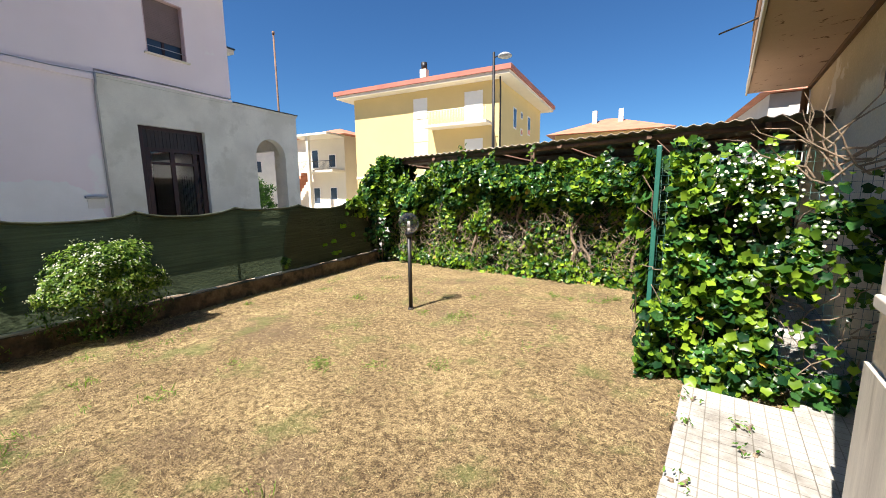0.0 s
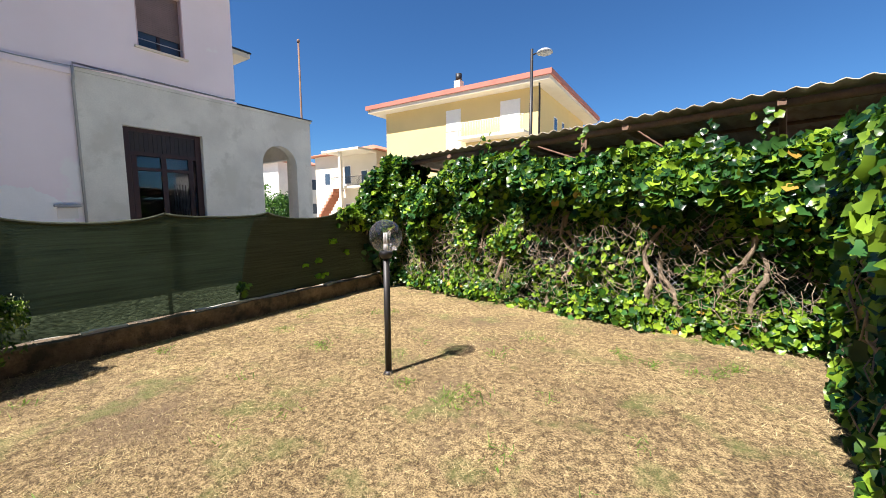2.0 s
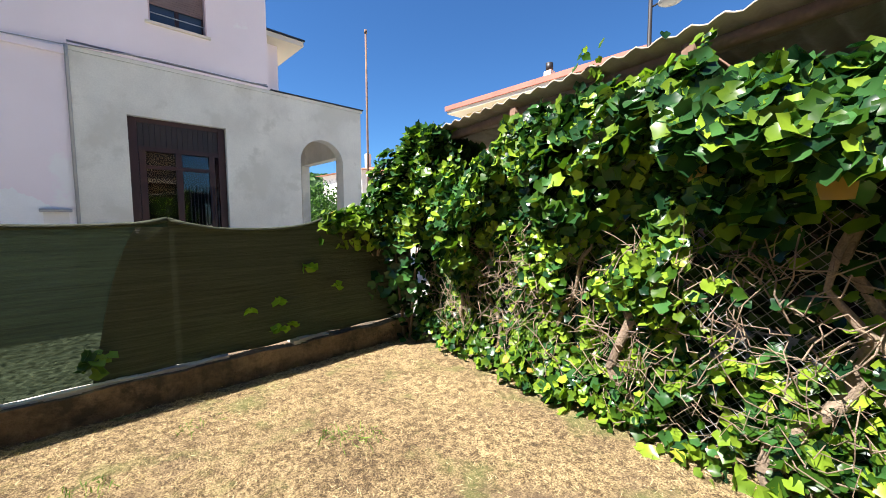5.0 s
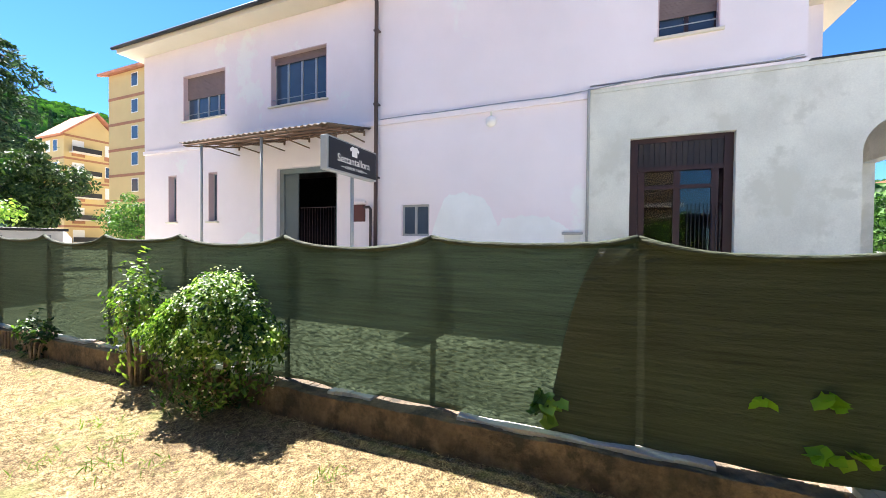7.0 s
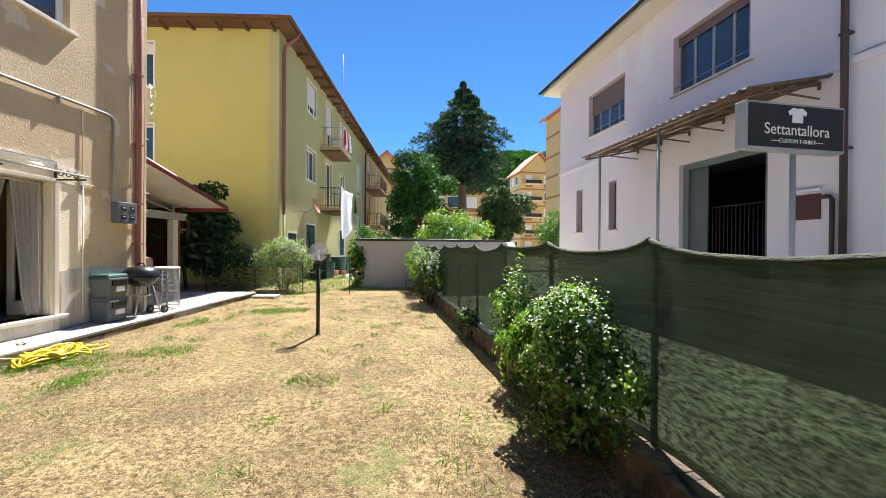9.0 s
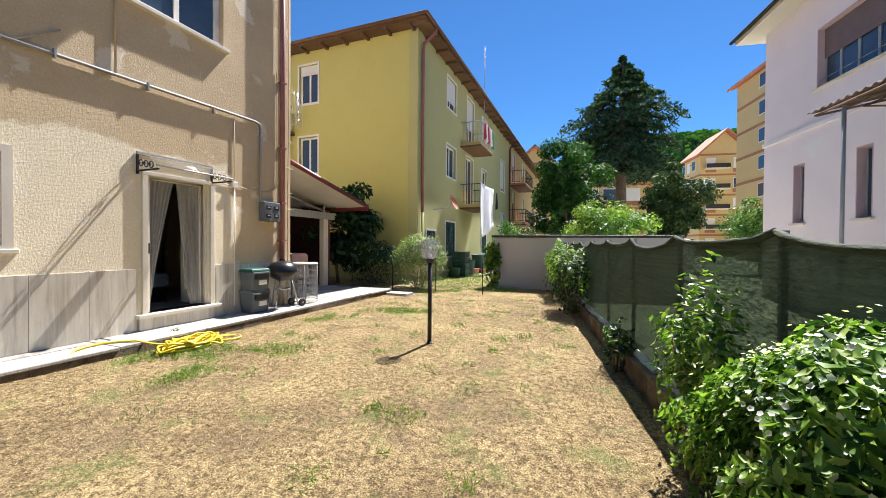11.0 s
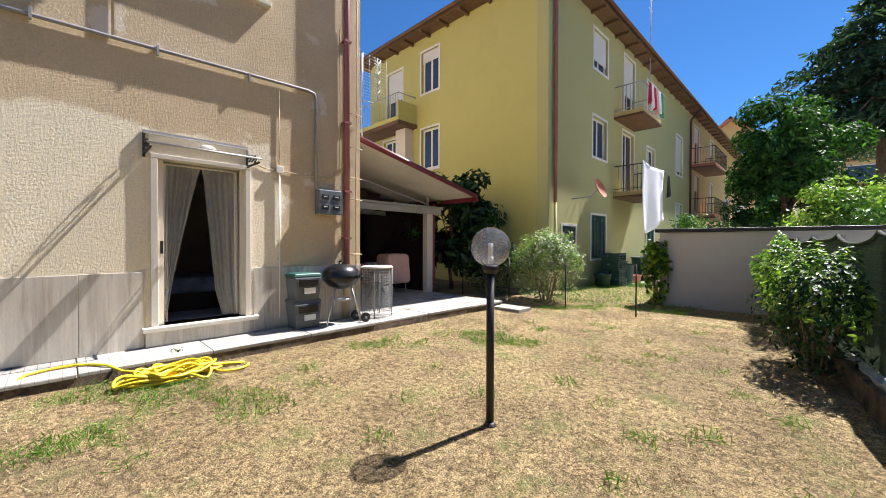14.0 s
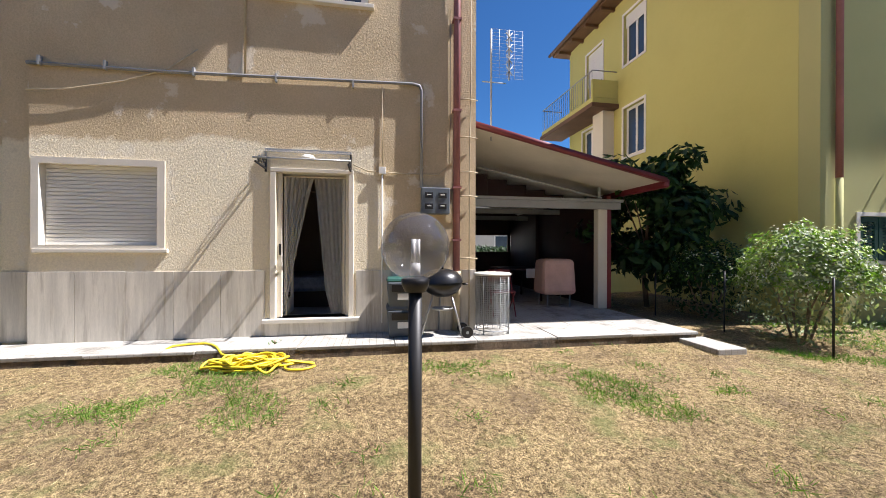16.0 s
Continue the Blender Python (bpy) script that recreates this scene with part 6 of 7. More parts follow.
bm = bmesh.new()
prof = [(-0.003, 2.640), (-0.15, 2.625), (-0.26, 2.590), (-0.38, 2.520), (-0.46, 2.450)]
g = [[bm.verts.new((x, y, z)) for x, z in prof] for y in (-1.78, -0.66)]
for i in range(4):
    bm.faces.new((g[0][i], g[0][i + 1], g[1][i + 1], g[1][i])).smooth = True
ob = part("sheet", bm, M_SMOKE, can)
ob.modifiers.new("thick", "SOLIDIFY").thickness = 0.006
part("front_rail", T([(-0.465, -1.8, 2.445), (-0.465, -0.64, 2.445)], 0.012), M_ZINC, can)
part("wall_rail", B(-0.03, -1.78, 2.630, -0.003, -0.66, 2.670), M_ZINC, can)
for y in (-1.77, -0.67):
    bm = B(-0.46, y - 0.012, 2.390, -0.003, y + 0.012, 2.4102)
    box(bm, -0.03, y - 0.012, 2.360, -0.003, y + 0.012, 2.630)
    for k in range(3):
        c = (-0.09 - 0.11 * k, 2.500 - 0.02 * k)
        tube(bm, [(c[0] + 0.055 * math.cos(a) * (1 - a / 14), y, c[1] + 0.055 * math.sin(a) * (1 - a / 14)) for a in [q * 0.5 for q in range(16)]], 0.008, 5)
    part("bracket", bm, M_BLACKMET, can, "black scroll bracket")
e = thing("bulkhead_lamp", "small white lamp under the door canopy", "lamp", HOUSE)
part("shade", lathe([(0.001, 0.05), (0.06, 0.045), (0.085, 0.02), (0.09, 0.0)], 16, (-0.25, -1.25, 2.500)), M_PEARL, e)

w1 = thing("window_30", "closed ivory roller shutter in a stone window frame", "window", HOUSE, kind="structure")
bm = bmesh.new()
wall(bm, 0.54, 2.0, 1.33, 2.45, -0.015, 0.10, [(0.63, 1.92, 1.37, 2.37)])
part("window_frame", bm, M_STONE, w1)
part("window_sill", B(-0.035, 0.50, 1.275, 0.12, 1.98, 1.327, bev=0.008), M_STONE, w1)
z = 1.375
while z < 2.36:
    part("slat", box(bmesh.new(), 0.085, 0.632, z, 0.099, 1.918, z + 0.043, 0.004), M_BLINDWHITE, w1)
    z += 0.0475
part("backing", B(0.12, 0.62, 1.365, 0.14, 1.93, 2.38), M_BLINDWHITE, w1)
up = thing("window_31", "upper window with a stone sill", "window", HOUSE, kind="structure")
part("window_sill", B(-0.07, -2.08, 4.66, 0.15, -0.48, 4.718, bev=0.008), M_STONE, up)
bm = bmesh.new()
wall(bm, -1.995, -0.555, 4.723, 6.195, 0.1, 0.16, [(-1.9, -1.32, 4.82, 6.1), (-1.24, -0.65, 4.82, 6.1)])
part("window_frame", bm, M_WHITE, up)
for a, b in ((-1.9, -1.32), (-1.24, -0.65)):
    part("pane", B(0.125, a, 4.82, 0.132, b, 6.1), M_BLUEGLASS, up)

dado = thing("trim_dado", "pale travertine slabs along the foot of the wall", "trim", HOUSE, kind="structure")
edges_d = [-3.55, -3.0, -2.45, -1.845]
edges_e = [-0.665, -0.12, 0.43, 0.98, 1.53, 2.03]
for ed in (edges_d, edges_e):
    for a, b in zip(ed, ed[1:]):
        part("slab", box(bmesh.new(), -0.022, a + 0.0015, 0.172, -0.003, b - 0.0015, 1.04 + 0.004 * math.sin(a * 9), 0.003), M_DADO, dado)

part("slab", box(bmesh.new(), 0.098, 2.034, 0.172, 0.117, 2.398, 1.04, 0.003), M_DADO, dado)
e = thing("conduit", "grey conduit bending down to the meter box", "pipe", HOUSE)
part("pipe", T([(-0.03, 2.03, 3.57), (-0.03, 0.6, 3.58), (-0.03, -2.62, 3.67), (-0.03, -2.72, 3.65), (-0.035, -2.745, 3.58), (-0.04, -2.745, 2.2)], 0.022, 8), surf("dark_conduit", (0.25, 0.25, 0.25), 0.5), e)
for y in (1.9, 1.2, 0.2, -0.8, -1.8):
    part("clip", B(-0.055, y - 0.012, 3.55, -0.003, y + 0.012, 3.66), M_GREYMET, e)
e = thing("riser_conduit", "beige riser conduit up the wall", "pipe", HOUSE)
part("pipe", T([(-0.02, -0.41, 3.62), (-0.02, -0.41, 8.9)], 0.014, 6), M_BEIGEPIPE, e)
e = thing("riser_conduit", "thin white conduit below a junction box", "pipe", HOUSE)
part("pipe", T([(-0.02, -2.2, 2.4), (-0.02, -2.2, 0.3)], 0.011, 6), M_WHITE, e)
part("junction_box", B(-0.045, -2.25, 2.38, -0.003, -2.15, 2.48, bev=0.006), M_WHITE, e)
part("thin_riser", T([(-0.012, -2.2, 2.48), (-0.012, -2.2, 3.6)], 0.006, 5), M_BEIGEPIPE, e)
e = thing("wall_cable", "thin cable running along the wall to the downpipe", "cable", HOUSE)
part("cable", T([(-0.012, -1.8, 2.5), (-0.012, -2.0, 2.42), (-0.012, -2.5, 2.40), (-0.012, -3.0, 2.41), (-0.012, -3.15, 2.55), (-0.012, -3.17, 3.4), (-0.012, -3.16, 4.8)], 0.007, 5), M_BEIGEPIPE, e)
e = thing("hanging_cable", "slack cable hanging across the wall", "cable", HOUSE)
part("cable", T([(-0.03, 0.15, 3.9), (-0.03, 0.5, 3.62), (-0.04, 1.0, 3.42), (-0.04, 1.6, 3.28), (-0.04, 2.03, 3.24)], 0.009, 5), M_BEIGEPIPE, e)
e = thing("downpipe", "maroon downpipe with a beige foot at the house corner", "downpipe", HOUSE)
part("pipe", T([(-0.075, -3.25, 9.0), (-0.075, -3.25, 1.0)], 0.05, 12), M_PIPE, e)
part("foot", T([(-0.075, -3.25, 1.02), (-0.075, -3.25, 0.95), (-0.075, -3.25, 0.18)], [0.065, 0.052, 0.052], 12), M_BEIGEPIPE, e)
for z in (1.45, 2.2, 3.3, 4.6):
    part("clip", B(-0.13, -3.31, z, -0.003, -3.19, z + 0.03), M_PIPE, e)
e = thing("corner_rail", "thin pale gas pipe with wall clamps at the corner", "pipe", HOUSE)
part("pipe", T([(-0.03, -3.45, 0.2), (-0.03, -3.45, 2.6), (-0.03, -3.47, 4.0), (-0.03, -3.46, 8.5)], 0.009, 6), M_BEIGEPIPE, e)
for z in (1.2, 2.1, 2.45, 2.95, 3.5):
    part("clamp", T([(-0.04, -3.30, z), (-0.05, -3.42, z + 0.01), (-0.03, -3.57, z)], 0.008, 5), M_BEIGEPIPE, e)
mb = thing("meter_box", "grey plastic meter box with four dials", "meter box", HOUSE)
part("case", B(-0.14, -3.14, 1.83, -0.003, -2.74, 2.2, bev=0.012), surf("meter_grey", (0.12, 0.14, 0.16), 0.5), mb)
for y in (-3.035, -2.845):
    for z in (1.93, 2.085):
        part("dial", B(-0.148, y - 0.058, z - 0.035, -0.141, y + 0.058, z + 0.045, bev=0.003), M_BLACKMET, mb)
        part("label", B(-0.1505, y - 0.03, z + 0.005, -0.1485, y + 0.03, z + 0.02), M_WHITE, mb)

# ---- things on the pavement ----


def tapered(x, y, z0, z1, a, b, a1, b1, bev=0.02):
    bm = bmesh.new()
    lo = [bm.verts.new((x + sx * a, y + sy * b, z0)) for sx, sy in ((-1, -1), (1, -1), (1, 1), (-1, 1))]
    hi = [bm.verts.new((x + sx * a1, y + sy * b1, z1)) for sx, sy in ((-1, -1), (1, -1), (1, 1), (-1, 1))]
    bm.faces.new(lo[::-1]), bm.faces.new(hi)
    for k in range(4):
        bm.faces.new((lo[k], lo[(k + 1) % 4], hi[(k + 1) % 4], hi[k]))
    bmesh.ops.bevel(bm, geom=list(bm.edges), offset=bev, segments=2, affect="EDGES", profile=0.5)
    return bm


for k, (z0, z1, lidm, lab) in enumerate(((0.172, 0.53, M_BIN, "grey recycling bin standing on the pavement"), (0.55, 0.90, M_BINGREEN, "grey recycling bin with a green lid stacked on another"))):
    e = thing("recycling_bin", lab, "bin", HOUSE, "stacked bins")
    part("body", tapered(-0.22, -2.46, z0, z1, 0.14, 0.17, 0.165, 0.2), M_BIN, e)
    part("lid", tapered(-0.21, -2.46, z1 + 0.001, z1 + 0.055, 0.17, 0.21, 0.15, 0.19, 0.015), lidm, e)
    part("mouth", box(bmesh.new(), -0.402, -2.6, z1 - 0.13, -0.37, -2.32, z1 - 0.03, 0.006), M_BLACK, e, "dark bin opening")
    part("label", B(-0.393, -2.56, z0 + 0.12, -0.366, -2.40, z0 + 0.2), M_WHITE, e)

g = thing("kettle_grill", "black kettle barbecue with thin legs and two wheels", "barbecue", HOUSE @ pose(-0.33, -3.0, 0.17))
part("bowl", lathe([(0.01, 0.52), (0.1, 0.53), (0.2, 0.58), (0.26, 0.66), (0.275, 0.72), (0.27, 0.725)], 28), M_BLACK, g)
part("lid", lathe([(0.285, 0.725), (0.28, 0.74), (0.26, 0.80), (0.2, 0.86), (0.1, 0.895), (0.01, 0.9)], 28), M_BLACK, g)
part("lid_handle", T([(-0.05, 0, 0.9), (-0.05, 0, 0.935), (0.05, 0, 0.935), (0.05, 0, 0.9)], 0.011), M_BLACKMET, g)
part("side_handle", T([(0.02, -0.28, 0.69), (0.02, -0.34, 0.7), (-0.1, -0.33, 0.7), (-0.1, -0.26, 0.69)], 0.01), M_BLACKMET, g)
for a, b in ((-0.08, 0.2), (-0.12, -0.16), (0.18, 0.0)):
    part("leg", T([(a * 0.9, b * 0.6, 0.6), (a * 1.5, b * 1.5, 0.02)], 0.013, 8), M_ZINC, g)
part("ash_pan", lathe([(0.01, 0.34), (0.13, 0.35), (0.15, 0.37), (0.14, 0.38)], 20), M_ZINC, g)
part("axle", T([(-0.2, -0.3, 0.075), (0.05, -0.3, 0.075)], 0.008), M_ZINC, g)
for x in (-0.21, 0.06):
    wh = part("wheel", tube(bmesh.new(), [(x - 0.02, -0.3, 0.075), (x + 0.02, -0.3, 0.075)], 0.075, 20), M_BLACKMET, g)
    part("hub", T([(x - 0.024, -0.3, 0.075), (x + 0.024, -0.3, 0.075)], 0.02, 10), M_GREYMET, wh)

b = thing("wire_bin", "round wire mesh bin with a pale flat lid", "bin", HOUSE @ pose(-0.22, -3.74, 0.172))
part("lid", lathe([(0.001, 0.84), (0.25, 0.835), (0.265, 0.82), (0.265, 0.80), (0.001, 0.80)], 30), M_PANEL, b)
bm = bmesh.new()
for k in range(44):
    a = 2 * math.pi * k / 44
    tube(bm, [(0.235 * math.cos(a), 0.235 * math.sin(a), 0.1), (0.235 * math.cos(a), 0.235 * math.sin(a), 0.8)], 0.003, 3, False)
for k in range(28):
    tube(bm, [(0.235 * math.cos(a), 0.235 * math.sin(a), 0.1 + k * 0.026) for a in [2 * math.pi * q / 22 for q in range(23)]], 0.003, 3, False)
part("mesh", bm, M_GREYMET, b)
for k in range(4):
    a = math.pi / 4 + k * math.pi / 2
    part("leg", T([(0.25 * math.cos(a), 0.25 * math.sin(a), 0), (0.25 * math.cos(a), 0.25 * math.sin(a), 0.8)], 0.01, 6), M_GREYMET, b)
part("bottom_ring", T([(0.25 * math.cos(a), 0.25 * math.sin(a), 0.05) for a in [2 * math.pi * q / 24 for q in range(25)]], 0.008, 6), M_GREYMET, b)

# hose: a loose tail on the pavement and a heap of loops on the grass
pts = [(-0.02, 0.52, 0.03), (0.0, 0.45, 0.06), (0.02, 0.38, 0.15), (0.08, 0.3, 0.19), (0.14, 0.15, 0.185), (0.12, -0.02, 0.185), (0.02, -0.12, 0.185), (-0.15, -0.2, 0.19), (-0.3, -0.28, 0.14)]
for k in range(520):
    t = k / 520
    a = t * 2 * math.pi * 15 + 0.9 * noise.noise((t * 19, 2, 1))
    cx, cy = -0.58 + 0.13 * noise.noise((t * 21, 5, 1)), -0.58 + 0.34 * noise.noise((t * 16, 9, 1))
    ra, rb = 0.15 + 0.15 * noise.noise((t * 14, 1, 4)), 0.26 + 0.26 * noise.noise((t * 18, 7, 4))
    x, y = cx + ra * math.cos(a), cy + rb * math.sin(a)
    pts.append((x, y, ground_z(x, y) + 0.018 + 0.07 * t + 0.13 * abs(noise.noise((t * 60, 3, 8)))))
for k in range(18):
    a = -1.2 + k * 0.33
    x, y = -0.70 + 0.13 * math.cos(a), -1.12 + 0.16 * math.sin(a)
    pts.append((x, y, ground_z(x, y) + 0.02))
h = thing("garden_hose", "yellow garden hose heaped on the grass by the pavement", "hose")
part("tube", T(pts, 0.0135, 7), M_HOSE, h)
part("end_piece", T([(-0.035, 0.56, 0.02), (-0.02, 0.52, 0.03)], 0.014, 8), M_BLACKMET, h)

# ---- carport ----
cp = thing("carport", "open carport with a red-edged sloping panel roof", "carport", HOUSE)


def roof_z(y):
    return 3.24 + (y + 3.6) * 0.225


bm = bmesh.new()
vs = [bm.verts.new(c) for c in ((0.32, -3.56, roof_z(-3.56)), (7.0, -3.56, roof_z(-3.56)), (7.0, -6.9, roof_z(-6.9)), (0.32, -6.9, roof_z(-6.9)))]
bm.faces.new(vs)
ob = part("roof_panel", bm, M_PANEL, cp, "pale insulated roof panel")
ob.modifiers.new("thick", "SOLIDIFY").thickness = 0.06
bm = bmesh.new()
tube(bm, [(0.3, -3.56, roof_z(-3.56) + 0.03), (0.3, -6.95, roof_z(-6.95) + 0.03)], 0.055, 4)
part("edge_trim", bm, M_REDTRIM, cp, "dark red edge trim")
part("gutter", box(bmesh.new(), 0.28, -7.02, roof_z(-6.95) - 0.09, 7.0, -6.9, roof_z(-6.95) + 0.05, 0.02), M_REDTRIM, cp, "dark red gutter")
part("beam", box(bmesh.new(), 1.42, -6.9, 2.13, 1.5, -3.56, 2.27, 0.008), M_GREYMET, cp)
part("beam", box(bmesh.new(), 1.40, -6.95, 2.272, 1.52, -3.56, 2.33, 0.008), M_GREYMET, cp)
for x in (3.4, 5.4):
    part("rafter", box(bmesh.new(), x, -6.9, 2.2, x + 0.08, -3.56, 2.32, 0.006), M_GREYMET, cp)
part("strut", T([(1.46, -3.58, 2.95), (1.46, -6.5, 2.35)], 0.02, 6), M_GREYMET, cp)
part("strut", T([(1.46, -6.45, 2.32), (1.46, -6.45, 2.56)], 0.03, 6), M_GREYMET, cp)
part("post", box(bmesh.new(), 1.44, -6.62, 0.17, 1.6, -6.42, 2.13, 0.012), M_PVC, cp, "pale painted post")
part("post", box(bmesh.new(), 1.46, -6.72, 0.17, 1.6, -6.625, 2.4, 0.008), M_REDTRIM, cp, "dark red post")
for x in (4.6, 6.9):
    part("post", box(bmesh.new(), x, -6.6, 0.17, x + 0.1, -6.5, 2.3, 0.008), M_DARKWOOD, cp)
# boards added to close the carport; their near-black colour deepens its shade
e = thing("carport_wall", "added near-black boards giving the carport its deep shade", "wall", HOUSE)
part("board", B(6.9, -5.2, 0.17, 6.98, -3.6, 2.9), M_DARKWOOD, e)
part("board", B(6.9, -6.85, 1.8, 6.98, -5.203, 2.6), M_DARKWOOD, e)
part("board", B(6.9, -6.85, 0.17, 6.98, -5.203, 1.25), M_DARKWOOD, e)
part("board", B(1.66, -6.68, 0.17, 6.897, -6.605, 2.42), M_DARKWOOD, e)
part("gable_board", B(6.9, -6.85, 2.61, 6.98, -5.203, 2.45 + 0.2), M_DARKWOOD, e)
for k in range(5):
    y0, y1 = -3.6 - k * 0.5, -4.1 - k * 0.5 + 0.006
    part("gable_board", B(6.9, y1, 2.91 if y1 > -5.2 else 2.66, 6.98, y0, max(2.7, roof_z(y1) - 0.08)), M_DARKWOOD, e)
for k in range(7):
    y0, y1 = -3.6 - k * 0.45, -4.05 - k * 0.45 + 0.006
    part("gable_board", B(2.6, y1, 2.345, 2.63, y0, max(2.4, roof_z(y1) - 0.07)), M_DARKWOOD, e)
e = thing("covered_chair", "garden chair under a pink cover", "chair", HOUSE)
part("cover", tapered(1.95, -5.75, 0.42, 1.14, 0.3, 0.36, 0.26, 0.33, 0.09), M_PINKCLOTH, e)
for sx in (-0.2, 0.2):
    for sy in (-0.24, 0.24):
        part("leg", T([(1.95 + sx, -5.75 + sy, 0.17), (1.95 + sx, -5.75 + sy, 0.45)], 0.015), M_GREYMET, e)
e = thing("garden_table", "dark table with white cloth edges under the carport", "table", HOUSE)
part("tabletop", B(2.6, -5.9, 0.86, 4.0, -5.0, 0.9, bev=0.01), M_DARKWOOD, e)
part("cloth", B(2.58, -5.92, 0.7, 2.595, -5.4, 0.905), M_WHITECLOTH, e)
for x in (2.7, 3.9):
    for y in (-5.8, -5.1):
        part("leg", T([(x, y, 0.17), (x, y, 0.86)], 0.025), M_DARKWOOD, e)
e = thing("folding_chair", "red tubular folding chair under the carport", "chair", HOUSE)
for y in (-4.5, -4.1):
    part("leg", T([(0.85, y, 0.17), (1.2, y, 0.95)], 0.012), M_REDTRIM, e)
    part("leg", T([(1.25, y, 0.17), (0.9, y, 0.6)], 0.012), M_REDTRIM, e)
part("seat", B(0.85, -4.5, 0.58, 1.2, -4.1, 0.61, bev=0.008), M_REDTRIM, e)
part("backrest", B(1.15, -4.5, 0.78, 1.19, -4.1, 0.97, bev=0.008), M_REDTRIM, e)
ant = thing("tv_aerial", "grid television aerial on a mast by the carport", "antenna", HOUSE)
part("mast", T([(0.55, -3.95, 3.1), (0.55, -3.95, 4.9)], 0.016, 6), M_GREYMET, ant)
for k in range(5):
    part("reflector_rod", T([(0.5, -4.46 + k * 0.13, 4.1), (0.5, -4.46 + k * 0.13, 4.9)], 0.003, 4), M_GREYMET, ant)
for k in range(15):
    part("reflector_wire", T([(0.5, -4.48, 4.11 + k * 0.056), (0.5, -3.92, 4.11 + k * 0.056)], 0.002, 4), M_GREYMET, ant)
for z in (4.2, 4.38, 4.56, 4.74):
    part("dipole", T([(0.42, -4.26, z - 0.07), (0.42, -4.16, z + 0.07)], 0.009, 5), M_GREYMET, ant)
    part("dipole", T([(0.42, -4.16, z - 0.07), (0.42, -4.26, z + 0.07)], 0.009, 5), M_GREYMET, ant)
part("carrier", T([(0.43, -4.21, 4.05), (0.43, -4.21, 4.86)], 0.012, 5), M_GREYMET, ant)
part("cross_bar", T([(0.55, -4.2, 4.05), (0.55, -3.8, 4.05)], 0.01, 5), M_GREYMET, ant)
e = thing("mesh_garden_fence", "low dark wire fence before the yellow house", "fence", HOUSE)
for k in range(4):
    part("post", T([(1.2 - k * 1.4, -7.5 - 0.1 * k, -0.05), (1.2 - k * 1.4, -7.5 - 0.1 * k, 1.0)], 0.014, 5), M_BLACKMET, e)
for z in (0.2, 0.45, 0.7, 0.95):
    part("wire", T([(1.2, -7.5, z), (-3.0, -7.8, z)], 0.0018, 4), M_GREENWIRE, e)


def crate(x, y, z, turn):
    """A slotted plastic crate with a rim."""
    e = thing("plastic_crate", "dark green slotted plastic crate stacked by the olive wall", "crate", HOUSE @ pose(x, y, z, 0, 0, turn), "stacked crates")
    part("bottom", B(-0.28, -0.36, 0.0, 0.28, 0.36, 0.02), M_GREENSHUT, e)
    for sx in (-1, 1):
        part("side", wall(bmesh.new(), -0.36, 0.36, 0.021, 0.26, sx * 0.28 - 0.012, sx * 0.28 + 0.012, [(-0.3, -0.06, 0.08, 0.11), (0.06, 0.3, 0.08, 0.11), (-0.3, -0.06, 0.15, 0.18), (0.06, 0.3, 0.15, 0.18)]), M_GREENSHUT, e)
        part("end", wall(bmesh.new(), -0.267, 0.267, 0.021, 0.26, sx * 0.348 - 0.011, sx * 0.348 + 0.011, [(-0.1, 0.1, 0.17, 0.21)], "x"), M_GREENSHUT, e)
    part("rim", B(-0.305, -0.385, 0.262, -0.265, 0.385, 0.285), M_GREENSHUT, e)
    part("rim", B(0.265, -0.385, 0.262, 0.305, 0.385, 0.285), M_GREENSHUT, e)


for k in range(4):
    crate(-0.55 + 0.02 * (k % 2), -13.25, -0.04 + 0.287 * k, (0, 4, -3, 2)[k])
for k, (x, y, r, hh, m) in enumerate(((-0.52, -12.35, 0.26, 0.5, M_GREENSHUT), (-0.55, -14.2, 0.32, 0.75, M_GREENSHUT), (-0.5, -16.3, 0.4, 0.95, M_GREENSHUT), (-0.55, -17.3, 0.4, 0.95, M_GREENSHUT), (-0.6, -15.2, 0.2, 0.3, M_TERRA), (-0.9, -15.7, 0.16, 0.25, M_TERRA))):
    e = thing("water_tub" if k < 4 else "flower_pot", "dark green plastic tub by the olive wall" if k < 4 else "terracotta flower pot by the olive wall", "tub" if k < 4 else "pot", HOUSE @ pose(x, y, -0.05))
    part("tub" if k < 4 else "pot", lathe([(0.001, 0.0), (r * 0.8, 0.0), (r, hh), (r * 1.06, hh), (r * 1.06, hh - 0.04), (r * 0.95, hh - 0.05), (0.001, hh - 0.06)], 20), m, e)
e = thing("security_camera", "small white camera on the yellow wall", "camera", HOUSE)
part("body", T([(2.2, AY + 0.25, 2.75), (2.05, AY + 0.42, 2.7)], 0.05, 8), M_WHITE, e)
part("arm", T([(2.3, AY + 0.003, 2.72), (2.2, AY + 0.25, 2.75)], 0.015, 6), M_WHITE, e)

